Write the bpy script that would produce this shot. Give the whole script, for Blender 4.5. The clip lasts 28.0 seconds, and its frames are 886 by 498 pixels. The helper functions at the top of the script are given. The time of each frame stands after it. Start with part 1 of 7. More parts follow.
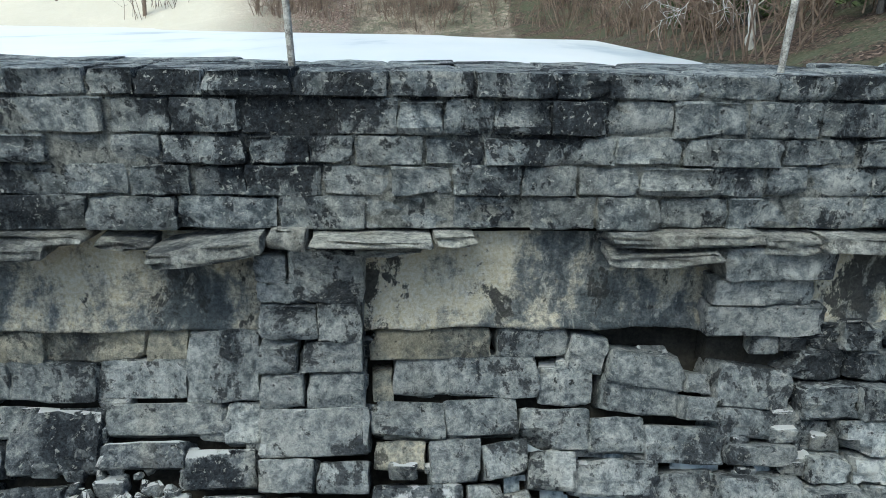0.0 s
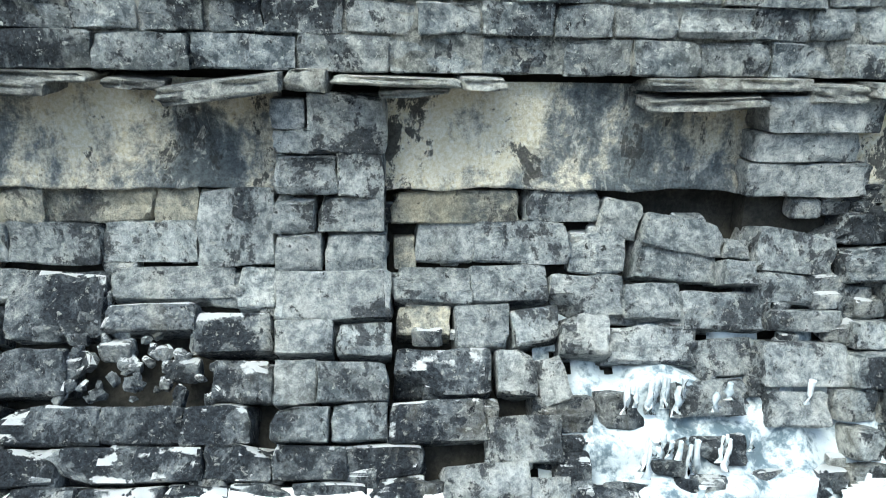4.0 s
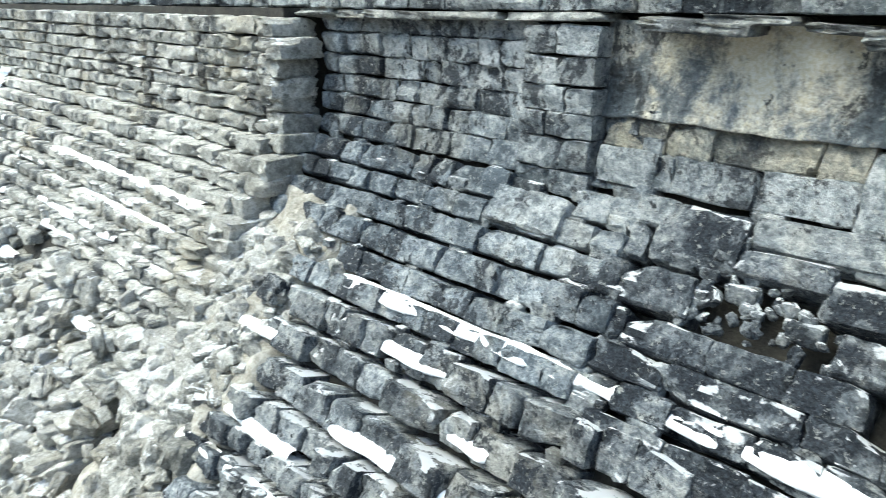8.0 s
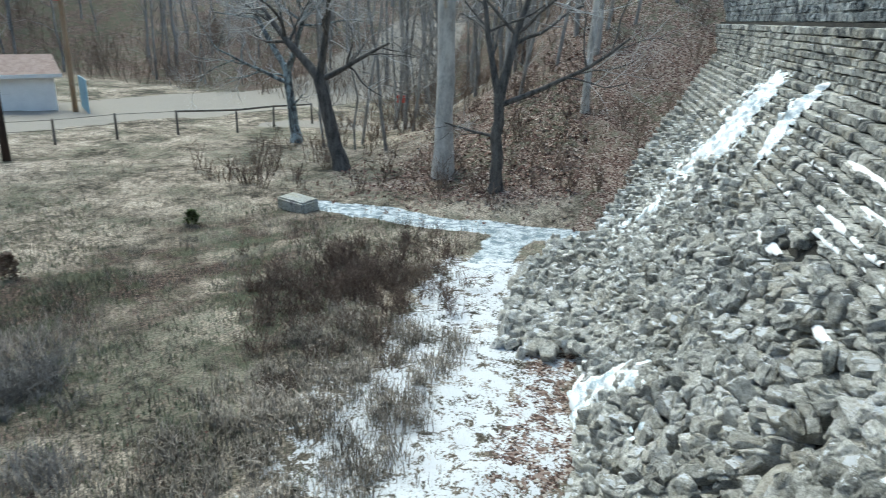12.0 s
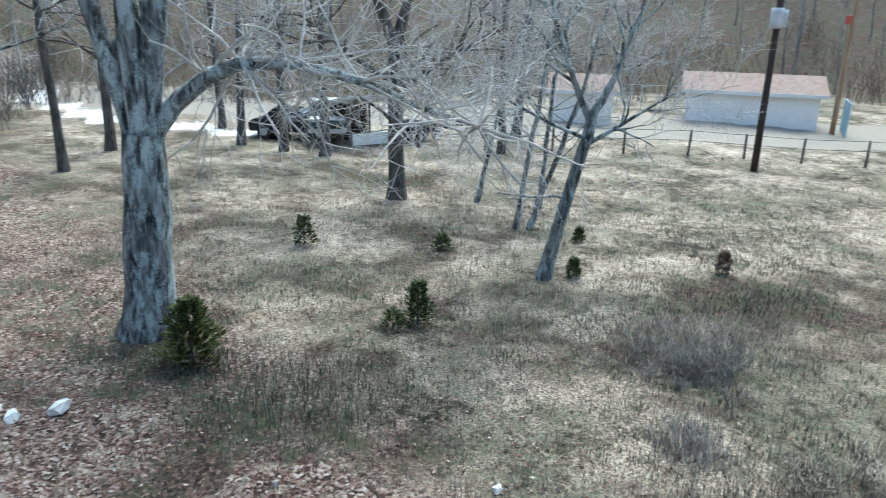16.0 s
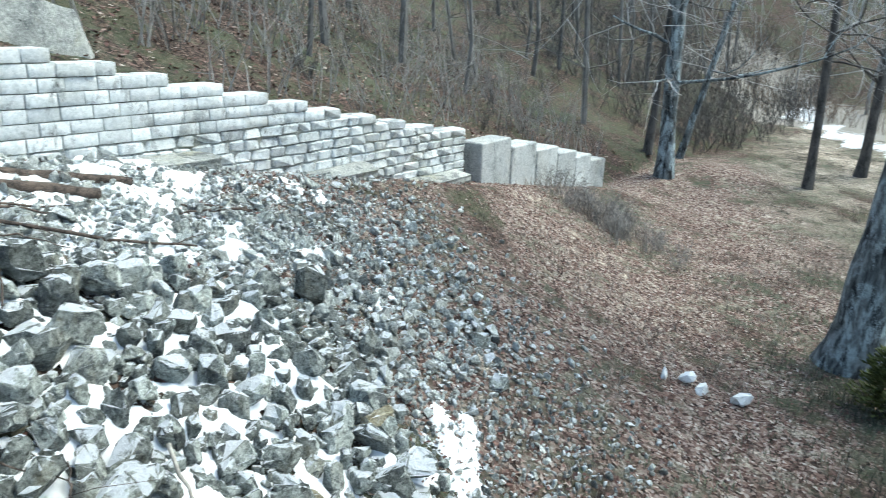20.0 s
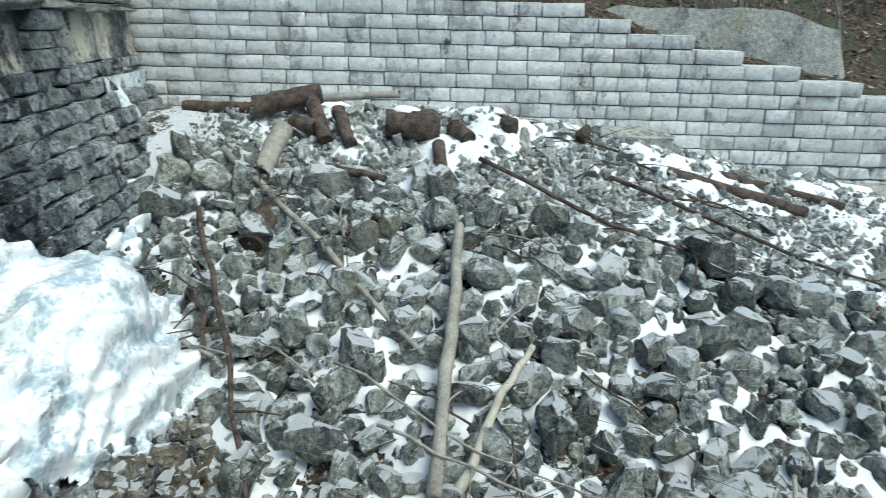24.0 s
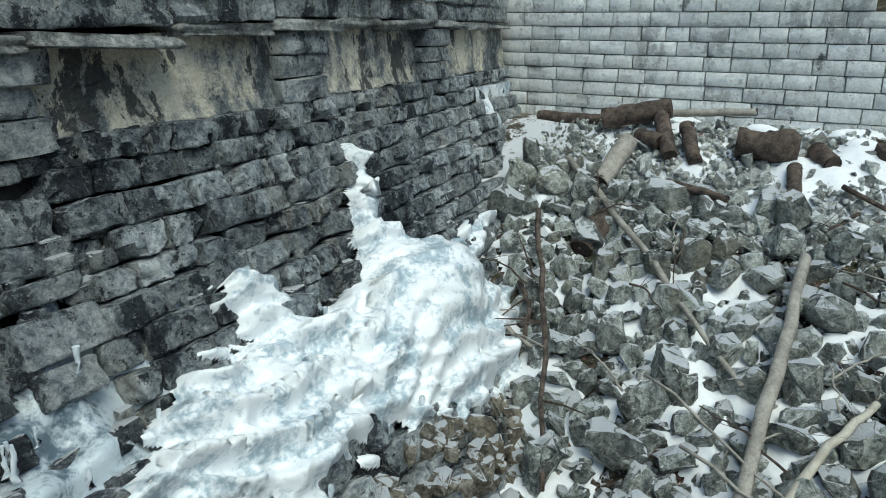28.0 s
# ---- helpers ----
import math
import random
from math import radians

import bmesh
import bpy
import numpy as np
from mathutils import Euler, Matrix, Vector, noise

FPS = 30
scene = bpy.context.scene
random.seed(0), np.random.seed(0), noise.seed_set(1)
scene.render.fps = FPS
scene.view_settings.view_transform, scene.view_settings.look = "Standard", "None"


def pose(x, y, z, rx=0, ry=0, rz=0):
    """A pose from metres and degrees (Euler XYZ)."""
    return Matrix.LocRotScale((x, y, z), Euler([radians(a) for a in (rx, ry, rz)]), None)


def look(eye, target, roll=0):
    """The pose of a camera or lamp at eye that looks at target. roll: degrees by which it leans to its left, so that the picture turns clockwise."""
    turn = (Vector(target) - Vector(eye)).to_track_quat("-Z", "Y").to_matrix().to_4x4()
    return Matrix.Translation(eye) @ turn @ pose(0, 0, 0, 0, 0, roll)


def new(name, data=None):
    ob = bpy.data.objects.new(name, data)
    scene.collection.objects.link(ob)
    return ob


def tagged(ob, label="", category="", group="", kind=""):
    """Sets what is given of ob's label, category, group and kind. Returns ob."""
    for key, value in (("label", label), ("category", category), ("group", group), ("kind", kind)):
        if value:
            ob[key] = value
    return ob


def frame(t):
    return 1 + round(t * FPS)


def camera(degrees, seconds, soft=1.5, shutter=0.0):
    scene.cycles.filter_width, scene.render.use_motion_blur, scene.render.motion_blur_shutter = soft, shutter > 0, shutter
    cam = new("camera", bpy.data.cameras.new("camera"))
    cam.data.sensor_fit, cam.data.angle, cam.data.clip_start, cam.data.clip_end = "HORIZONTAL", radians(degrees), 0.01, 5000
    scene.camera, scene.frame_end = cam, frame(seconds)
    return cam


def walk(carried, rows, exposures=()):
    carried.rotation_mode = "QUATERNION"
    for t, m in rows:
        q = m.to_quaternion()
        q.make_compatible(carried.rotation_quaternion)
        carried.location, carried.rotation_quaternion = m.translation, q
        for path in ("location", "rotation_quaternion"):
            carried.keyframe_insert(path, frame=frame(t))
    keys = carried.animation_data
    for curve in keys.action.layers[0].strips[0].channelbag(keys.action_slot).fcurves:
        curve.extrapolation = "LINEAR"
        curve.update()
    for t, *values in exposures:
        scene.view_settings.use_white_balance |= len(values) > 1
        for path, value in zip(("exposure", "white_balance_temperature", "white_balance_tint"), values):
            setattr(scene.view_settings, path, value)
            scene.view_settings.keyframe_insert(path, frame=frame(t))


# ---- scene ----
# ---- the camera and its way ----
cam = camera(64.00, 28.0, soft=0.9, shutter=0.3)
# seconds, place, turn to the left, tilt, roll
PATH = [
    (0.0, 0.103, 0.025, 7.115, -0.00, -18.13, 0.85),
    (0.5, 0.041, 0.007, 7.098, -0.25, -18.06, 0.87),
    (1.0, -0.011, 0.019, 7.106, -0.43, -18.01, 0.91),
    (1.5, -0.052, 0.030, 7.098, -0.58, -17.99, 0.95),
    (2.0, -0.062, 0.038, 6.989, -0.60, -17.99, 1.03),
    (2.5, -0.060, 0.035, 6.817, -0.58, -18.07, 1.08),
    (3.0, -0.073, 0.021, 6.639, -0.71, -18.14, 1.10),
    (3.5, -0.071, -0.009, 6.449, -0.66, -18.18, 1.10),
    (5.5, -0.137, -0.020, 5.848, 0.67, -17.69, 0.72),
    (6.0, -0.173, -0.047, 5.871, 11.38, -17.87, 0.85),
    (6.5, -0.209, -0.071, 5.872, 22.33, -17.93, 1.05),
    (7.0, -0.214, -0.099, 5.858, 32.25, -17.74, 1.22),
    (7.5, -0.236, -0.146, 5.863, 39.90, -17.79, 1.40),
    (8.0, -0.249, -0.193, 5.882, 47.34, -18.02, 1.43),
    (8.5, -0.232, -0.224, 5.890, 55.23, -18.09, 1.41),
    (9.0, -0.207, -0.264, 5.895, 62.67, -18.13, 1.37),
    (9.5, -0.151, -0.313, 5.903, 69.82, -18.12, 1.51),
    (10.0, -0.116, -0.326, 5.906, 77.18, -18.14, 1.47),
    (10.5, -0.106, -0.341, 5.901, 84.29, -18.18, 1.41),
    (11.0, -0.094, -0.358, 5.887, 91.43, -18.17, 1.35),
    (11.5, -0.079, -0.378, 5.875, 98.52, -18.10, 1.31),
    (12.0, -0.042, -0.376, 5.877, 105.63, -18.09, 1.25),
    (12.5, -0.008, -0.379, 5.884, 112.73, -18.06, 1.09),
    (14.5, 0.126, -0.210, 5.909, 140.70, -17.81, 1.43),
    (15.0, 0.132, -0.181, 5.911, 147.62, -17.79, 1.48),
    (15.5, 0.159, -0.138, 5.923, 154.53, -17.79, 1.37),
    (16.0, 0.188, -0.083, 5.939, 161.51, -17.79, 1.42),
    (16.5, 0.234, -0.062, 5.948, 168.38, -17.82, 1.54),
    (17.0, 0.267, -0.029, 5.940, 175.20, -17.77, 1.62),
    (17.5, 0.313, 0.015, 5.934, 182.10, -17.76, 1.71),
    (18.0, 0.330, 0.079, 5.938, 189.12, -17.77, 1.82),
    (18.5, 0.346, 0.115, 5.930, 196.11, -17.79, 1.85),
    (19.0, 0.368, 0.161, 5.921, 203.07, -17.77, 1.82),
    (19.5, 0.382, 0.203, 5.902, 210.10, -17.75, 1.86),
    (20.0, 0.384, 0.247, 5.892, 217.13, -17.71, 1.82),
    (20.5, 0.383, 0.280, 5.895, 223.99, -17.70, 1.87),
    (21.0, 0.361, 0.313, 5.911, 230.76, -17.76, 1.92),
    (21.5, 0.348, 0.348, 5.913, 237.38, -17.76, 1.88),
    (22.0, 0.325, 0.373, 5.916, 243.96, -17.74, 1.86),
    (22.5, 0.296, 0.382, 5.923, 250.64, -17.71, 1.77),
    (24.5, 0.207, 0.203, 5.962, 278.75, -18.03, 1.09),
    (25.0, 0.178, 0.181, 5.965, 285.52, -17.93, 1.03),
    (25.5, 0.136, 0.178, 5.965, 292.11, -17.84, 0.98),
    (26.0, 0.100, 0.125, 5.968, 293.75, -17.81, 0.85),
    (26.5, 0.080, 0.130, 5.970, 294.41, -17.73, 0.70),
    (27.0, 0.059, 0.129, 5.970, 296.21, -17.54, 0.59),
    (27.5, 0.044, 0.132, 5.974, 298.10, -17.45, 0.47),
    (28.0, 0.034, 0.129, 5.976, 299.77, -17.38, 0.39),
]


def eye_row(x, y, z, turn, tilt, roll):
    a, b = radians(turn), radians(tilt)
    ahead = Vector((-math.sin(a) * math.cos(b), math.cos(a) * math.cos(b), math.sin(b)))
    return look((x, y, z), Vector((x, y, z)) + ahead, roll)


EXPOSURES = [(0.0, 0.75, 6400, -5), (1.0, 1.05, 6400, -5), (2.0, 1.4, 6400, -5), (3.0, 1.65, 6400, -5), (6.0, 1.7, 6450, -5), (8.0, 1.85, 6500, -4), (9.0, 1.6, 6550, -4), (11.0, 1.1, 6450, -5), (12.0, 0.95, 6350, -6),
             (15.0, 1.1, 6200, -6), (16.0, 1.5, 6200, -5), (17.0, 1.5, 6200, -5), (18.0, 1.3, 6250, -5), (20.0, 1.4, 6300, -6), (22.0, 0.95, 6250, -7), (25.0, 0.5, 6300, -7), (28.0, 0.25, 6300, -7)]
walk(cam, [(r[0], eye_row(*r[1:])) for r in PATH], EXPOSURES)

# ---- world and light: a hollow in open shade under a pale winter sky ----
world = bpy.data.worlds.new("winter_sky")
scene.world = world
world.use_nodes = True
wn = world.node_tree.nodes
sky = wn.new("ShaderNodeTexSky")
sky.sky_type = 'NISHITA'
sky.sun_disc = False
sky.sun_elevation, sky.sun_rotation = radians(58), radians(217)
sky.air_density, sky.dust_density, sky.ozone_density = 1.0, 2.0, 1.0
world.node_tree.links.new(sky.outputs[0], wn["Background"].inputs[0])
wn["Background"].inputs[1].default_value = 0.14
sun = new("sun", bpy.data.lights.new("sun", 'SUN'))
sun.data.energy, sun.data.angle, sun.data.color = 1.5, radians(40), (1.0, 0.96, 0.90)
sun.matrix_world = look((0, 0, 60), (30, 40, 60 - 80))

# ---- helpers for building ----
rng = np.random.default_rng(7)


def part(name, bm, material, parent=None, label="", smooth=False):
    """One mesh object out of a bmesh, under a thing or under a part."""
    me = bpy.data.meshes.new(name)
    bm.to_mesh(me)
    bm.free()
    return part_mesh(name, me, material, parent, label, smooth)


def part_mesh(name, me, material, parent=None, label="", smooth=False):
    if material is not None and not me.materials:
        me.materials.append(material)
    if smooth:
        me.shade_smooth()
    ob = new(name, me)
    if parent is not None:
        ob.parent = parent
    if label:
        tagged(ob, label)
    return ob


def from_arrays(name, verts, faces, material, parent=None, label="", smooth=False):
    me = bpy.data.meshes.new(name)
    me.from_pydata(np.asarray(verts).tolist(), [], [tuple(f) for f in faces])
    me.update()
    return part_mesh(name, me, material, parent, label, smooth)


class Soup:
    """Gathers many small pieces as one mesh."""

    def __init__(self):
        self.v, self.f, self.n = [], [], 0

    def add(self, verts, faces):
        self.v.append(np.asarray(verts, float))
        self.f.extend([tuple([i + self.n for i in f]) for f in faces])
        self.n += len(verts)

    def build(self, name, material, parent=None, label="", smooth=False):
        return from_arrays(name, np.concatenate(self.v), self.f, material, parent, label, smooth)


# ---- materials ----
def material(name, rough=0.8, metal=0.0):
    m = bpy.data.materials.new(name)
    m.use_nodes = True
    b = m.node_tree.nodes["Principled BSDF"]
    b.inputs["Roughness"].default_value, b.inputs["Metallic"].default_value = rough, metal
    return m, m.node_tree, b


def node(tree, kind, **inputs):
    n = tree.nodes.new(kind)
    for k, v in inputs.items():
        n.inputs[k.replace("_", " ")].default_value = v
    return n


def tex(tree, scale, detail=4.0, rough=0.6, vec=None, dist=0.0):
    n = node(tree, "ShaderNodeTexNoise", Scale=scale, Detail=detail, Roughness=rough, Distortion=dist)
    if vec is not None:
        tree.links.new(vec, n.inputs["Vector"])
    return n.outputs["Fac"]


def coords(tree, stretch=(1, 1, 1)):
    g = tree.nodes.new("ShaderNodeNewGeometry")
    mp = tree.nodes.new("ShaderNodeMapping")
    mp.inputs["Scale"].default_value = stretch
    tree.links.new(g.outputs["Position"], mp.inputs["Vector"])
    return mp.outputs[0]


def ramp(tree, fac, stops):
    n = tree.nodes.new("ShaderNodeValToRGB")
    e = n.color_ramp.elements
    while len(e) < len(stops):
        e.new(0.5)
    for el, (p, c) in zip(e, stops):
        el.position = p
        el.color = (*c, 1) if len(c) == 3 else c
    tree.links.new(fac, n.inputs[0])
    return n.outputs[0]


def mix(tree, fac, a, b, kind='MIX'):
    n = tree.nodes.new("ShaderNodeMix")
    n.data_type, n.blend_type = 'RGBA', kind
    for sock, val in ((n.inputs[0], fac), (n.inputs[6], a), (n.inputs[7], b)):
        if isinstance(val, (int, float)):
            sock.default_value = val
        elif isinstance(val, tuple):
            sock.default_value = (*val, 1)
        else:
            tree.links.new(val, sock)
    return n.outputs[2]


def math_node(tree, op, a, b=0.0, clamp=False):
    n = tree.nodes.new("ShaderNodeMath")
    n.operation, n.use_clamp = op, clamp
    for sock, val in zip(n.inputs, (a, b)):
        if isinstance(val, (int, float)):
            sock.default_value = val
        else:
            tree.links.new(val, sock)
    return n.outputs[0]


def step(tree, fac, lo, hi):
    n = tree.nodes.new("ShaderNodeMapRange")
    n.interpolation_type = 'SMOOTHSTEP'
    n.inputs["From Min"].default_value, n.inputs["From Max"].default_value = lo, hi
    tree.links.new(fac, n.inputs[0])
    return n.outputs[0]


def bump(tree, b, height, strength=0.5, dist=0.02):
    n = tree.nodes.new("ShaderNodeBump")
    n.inputs["Strength"].default_value, n.inputs["Distance"].default_value = strength, dist
    tree.links.new(height, n.inputs["Height"])
    tree.links.new(n.outputs[0], b.inputs["Normal"])


def separate(tree, vec):
    n = tree.nodes.new("ShaderNodeSeparateXYZ")
    tree.links.new(vec, n.inputs[0])
    return n.outputs


def per_piece(tree):
    """A random number for each piece: by object, and by island in joined meshes."""
    o = tree.nodes.new("ShaderNodeObjectInfo").outputs["Random"]
    i = tree.nodes.new("ShaderNodeNewGeometry").outputs["Random Per Island"]
    s = math_node(tree, 'ADD', o, i)
    return math_node(tree, 'FRACT', s)


def stone_material(name, dark, mid, light, black=0.5, warm=(0.30, 0.25, 0.17), warmth=0.3, snow=0.0, wet_rough=0.55, grain=1.0, light_fleck=(0.58, 0.59, 0.56), contrast=0.5, tones=0.35, flecks=0.6, drips=0.0, own=0.35, soot=0.0, relief=1.0):
    """Weathered limestone: cool grey body, warm stains, black lichen and soot that run on from stone to stone, pale flecks; snow that lies on level tops."""
    m, t, b = material(name)
    pos = coords(t)
    r = per_piece(t)
    big = tex(t, 1.0, 6, 0.65, pos)
    shift = t.nodes.new("ShaderNodeVectorMath")
    t.links.new(pos, shift.inputs[0])
    off = t.nodes.new("ShaderNodeCombineXYZ")
    for sock, k_ in zip(off.inputs, (61.0, 37.0, 83.0)):
        t.links.new(math_node(t, 'MULTIPLY', r, k_), sock)
    t.links.new(off.outputs[0], shift.inputs[1])
    lone = shift.outputs[0]
    med = tex(t, 6.0, 8, 0.74, lone, 0.4)
    crag = tex(t, 15.0, 9, 0.74, pos, 0.3)
    fine = ramp(t, tex(t, 45.0 * grain, 6, 0.8, pos), [(0.36, (0, 0, 0)), (0.64, (1, 1, 1))])
    body = ramp(t, mix(t, 0.55, mix(t, own, big, med), crag), [(0.43, dark), (0.50, mid), (0.575, light)])
    tone = math_node(t, 'ADD', 1 - tones / 2, math_node(t, 'MULTIPLY', r, tones))
    body = mix(t, 1.0, body, mix(t, 0.0, tone, tone), 'MULTIPLY')
    w = step(t, tex(t, 1.5, 5, 0.65, coords(t, (1, 1, 0.5)), 0.5), 0.50, 0.66)
    body = mix(t, math_node(t, 'MULTIPLY', w, warmth), body, mix(t, med, warm, (0.5, 0.46, 0.36)))
    stain = mix(t, own, tex(t, 1.9, 9, 0.72, coords(t, (1.0, 1.0, 0.6)), 0.4), tex(t, 3.4, 8, 0.74, lone, 0.5))
    k = step(t, math_node(t, 'ADD', stain, math_node(t, 'MULTIPLY', math_node(t, 'SUBTRACT', crag, 0.5), 0.30)), 0.53 - 0.14 * soot, 0.575 - 0.14 * soot)
    body = mix(t, math_node(t, 'MULTIPLY', k, black), body, mix(t, fine, (0.008, 0.011, 0.016), (0.060, 0.070, 0.086)))
    spots = step(t, tex(t, 13.0, 6, 0.72, pos, 0.3), 0.385, 0.33)
    body = mix(t, math_node(t, 'MULTIPLY', spots, black), body, (0.012, 0.014, 0.018))
    fleck = step(t, tex(t, 21.0, 7, 0.74, coords(t, (1.1, 0.9, 1.3)), 0.3), 0.585, 0.62)
    body = mix(t, math_node(t, 'MULTIPLY', fleck, flecks), body, light_fleck)
    tiny = ramp(t, tex(t, 120.0 * grain, 3, 0.7, pos), [(0.36, (0.1, 0.1, 0.1)), (0.64, (0.9, 0.9, 0.9))])
    body = mix(t, contrast, body, mix(t, 0.4, mix(t, fine, (0.08, 0.08, 0.085), (0.92, 0.92, 0.90)), tiny), 'OVERLAY')
    if drips > 0:
        run = math_node(t, 'MULTIPLY', step(t, tex(t, 1.3, 7, 0.72, coords(t, (1, 1, 0.35)), 0.8), 0.56, 0.66), step(t, tex(t, 7.0, 7, 0.75, pos, 0.6), 0.46, 0.58))
        body = mix(t, math_node(t, 'MULTIPLY', run, drips), body, (0.03, 0.032, 0.028))
    if snow > 0:
        nz = separate(t, t.nodes.new("ShaderNodeNewGeometry").outputs["Normal"])[2]
        s = math_node(t, 'MULTIPLY', step(t, math_node(t, 'ADD', nz, math_node(t, 'MULTIPLY', math_node(t, 'SUBTRACT', med, 0.5), 0.5)), 0.74, 0.80), step(t, tex(t, 3.2, 5, 0.65, pos), 0.62 - 0.22 * snow, 0.65 - 0.22 * snow))
        body = mix(t, s, body, (0.82, 0.84, 0.86))
    t.links.new(body, b.inputs["Base Color"])
    t.links.new(ramp(t, big, [(0.35, (wet_rough,) * 3), (0.6, (0.88,) * 3)]), b.inputs["Roughness"])
    b.inputs["Specular IOR Level"].default_value = 0.14
    h = mix(t, 0.5, mix(t, 0.5, med, crag), mix(t, 0.25, crag, fine))
    bump(t, b, h, 1.0, 0.085 * relief)
    return m


M_PARAPET = stone_material("parapet_limestone", (0.10, 0.122, 0.14), (0.32, 0.352, 0.375), (0.64, 0.66, 0.65), black=0.94, warmth=0.15, light_fleck=(0.74, 0.76, 0.73), own=0.35, soot=0.15, flecks=0.75)
M_POINTING = stone_material("grey_pointing", (0.10, 0.115, 0.12), (0.34, 0.355, 0.35), (0.66, 0.665, 0.63), black=0.92, warmth=0.2, light_fleck=(0.70, 0.71, 0.67), own=0.0, soot=0.16, relief=1.4)
M_NICHE = stone_material("stained_limestone", (0.16, 0.175, 0.175), (0.40, 0.39, 0.34), (0.68, 0.64, 0.53), black=0.8, warm=(0.60, 0.52, 0.35), warmth=0.55, flecks=0.35, own=0.2, soot=0.05)
M_PIER = stone_material("pier_limestone", (0.13, 0.152, 0.17), (0.36, 0.39, 0.41), (0.66, 0.68, 0.675), black=0.9, warmth=0.2, soot=0.08)
M_BLUE_STONE = stone_material("blue_grey_limestone", (0.10, 0.122, 0.145), (0.29, 0.325, 0.355), (0.56, 0.585, 0.595), black=0.92, warmth=0.25, soot=0.16, own=0.15)
M_EAST = stone_material("eastern_limestone", (0.10, 0.12, 0.138), (0.33, 0.365, 0.39), (0.66, 0.685, 0.68), black=0.95, warmth=0.35, tones=0.7, soot=0.12, own=0.45)
M_WEST = stone_material("western_limestone", (0.23, 0.228, 0.21), (0.46, 0.455, 0.42), (0.68, 0.67, 0.63), black=0.75, warmth=0.5, soot=0.04, own=0.15, snow=0.15, contrast=0.35, relief=0.7)
M_COURSE = stone_material("coursed_limestone", (0.10, 0.115, 0.13), (0.30, 0.325, 0.345), (0.58, 0.59, 0.57), black=0.92, warmth=0.35, tones=0.7, soot=0.14, snow=0.55)
M_SLOPE = stone_material("sooty_limestone", (0.05, 0.059, 0.07), (0.19, 0.212, 0.235), (0.50, 0.515, 0.51), black=0.97, warmth=0.2, snow=0.55, wet_rough=0.4, soot=0.26)
M_PALE = stone_material("pale_limestone", (0.30, 0.298, 0.27), (0.56, 0.55, 0.505), (0.78, 0.775, 0.75), black=0.5, warmth=0.45, snow=0.3, tones=0.5)
M_LEDGE = stone_material("slab_limestone", (0.16, 0.17, 0.175), (0.38, 0.39, 0.38), (0.68, 0.68, 0.64), black=0.7, warmth=0.25, snow=0.0)
M_ROCK = stone_material("rubble_rock", (0.12, 0.13, 0.118), (0.345, 0.37, 0.345), (0.60, 0.625, 0.59), black=0.75, warm=(0.26, 0.23, 0.15), warmth=0.4, snow=1.0, tones=1.1, flecks=0.4, own=0.6)
M_BLOCK = stone_material("white_block", (0.58, 0.605, 0.60), (0.73, 0.75, 0.745), (0.85, 0.855, 0.845), black=0.45, warm=(0.62, 0.58, 0.48), warmth=0.25, wet_rough=0.8, contrast=0.25, tones=0.25, drips=0.9, relief=0.4)
M_CONCRETE = stone_material("weathered_concrete", (0.25, 0.26, 0.25), (0.40, 0.41, 0.39), (0.55, 0.55, 0.52), black=0.6, warm=(0.24, 0.24, 0.12), warmth=0.5, wet_rough=0.8, relief=0.5)


def panel_material():
    """Seep-stained smooth limestone: cream and blue-grey runs hanging down from the ledge, with black soot."""
    m, t, b = material("seep_stained_panel")
    pos = coords(t)
    run = mix(t, 0.35, tex(t, 1.15, 7, 0.62, coords(t, (1, 1, 0.7)), 0.5), tex(t, 3.0, 7, 0.68, coords(t, (1, 1, 0.3)), 0.5))
    med, fine = tex(t, 8.0, 8, 0.74, pos, 0.4), tex(t, 45.0, 5, 0.8, pos)
    col = ramp(t, mix(t, 0.25, run, med), [(0.45, (0.075, 0.092, 0.105)), (0.485, (0.20, 0.215, 0.22)), (0.51, (0.44, 0.42, 0.36)), (0.55, (0.76, 0.71, 0.58))])
    soot = step(t, mix(t, 0.3, tex(t, 2.4, 8, 0.72, coords(t, (1, 1, 0.5)), 0.5), med), 0.54, 0.57)
    col = mix(t, math_node(t, 'MULTIPLY', soot, 0.92), col, (0.028, 0.032, 0.036))
    lime = step(t, tex(t, 9.0, 6, 0.7, coords(t, (1, 1, 0.5)), 0.5), 0.58, 0.66)
    col = mix(t, math_node(t, 'MULTIPLY', lime, 0.45), col, (0.66, 0.65, 0.60))
    col = mix(t, 0.5, col, mix(t, step(t, fine, 0.35, 0.65), (0.1, 0.1, 0.1), (0.9, 0.9, 0.9)), 'OVERLAY')
    t.links.new(col, b.inputs["Base Color"])
    b.inputs["Roughness"].default_value = 0.75
    bump(t, b, mix(t, 0.3, med, fine), 1.0, 0.06)
    return m


M_PANEL = panel_material()


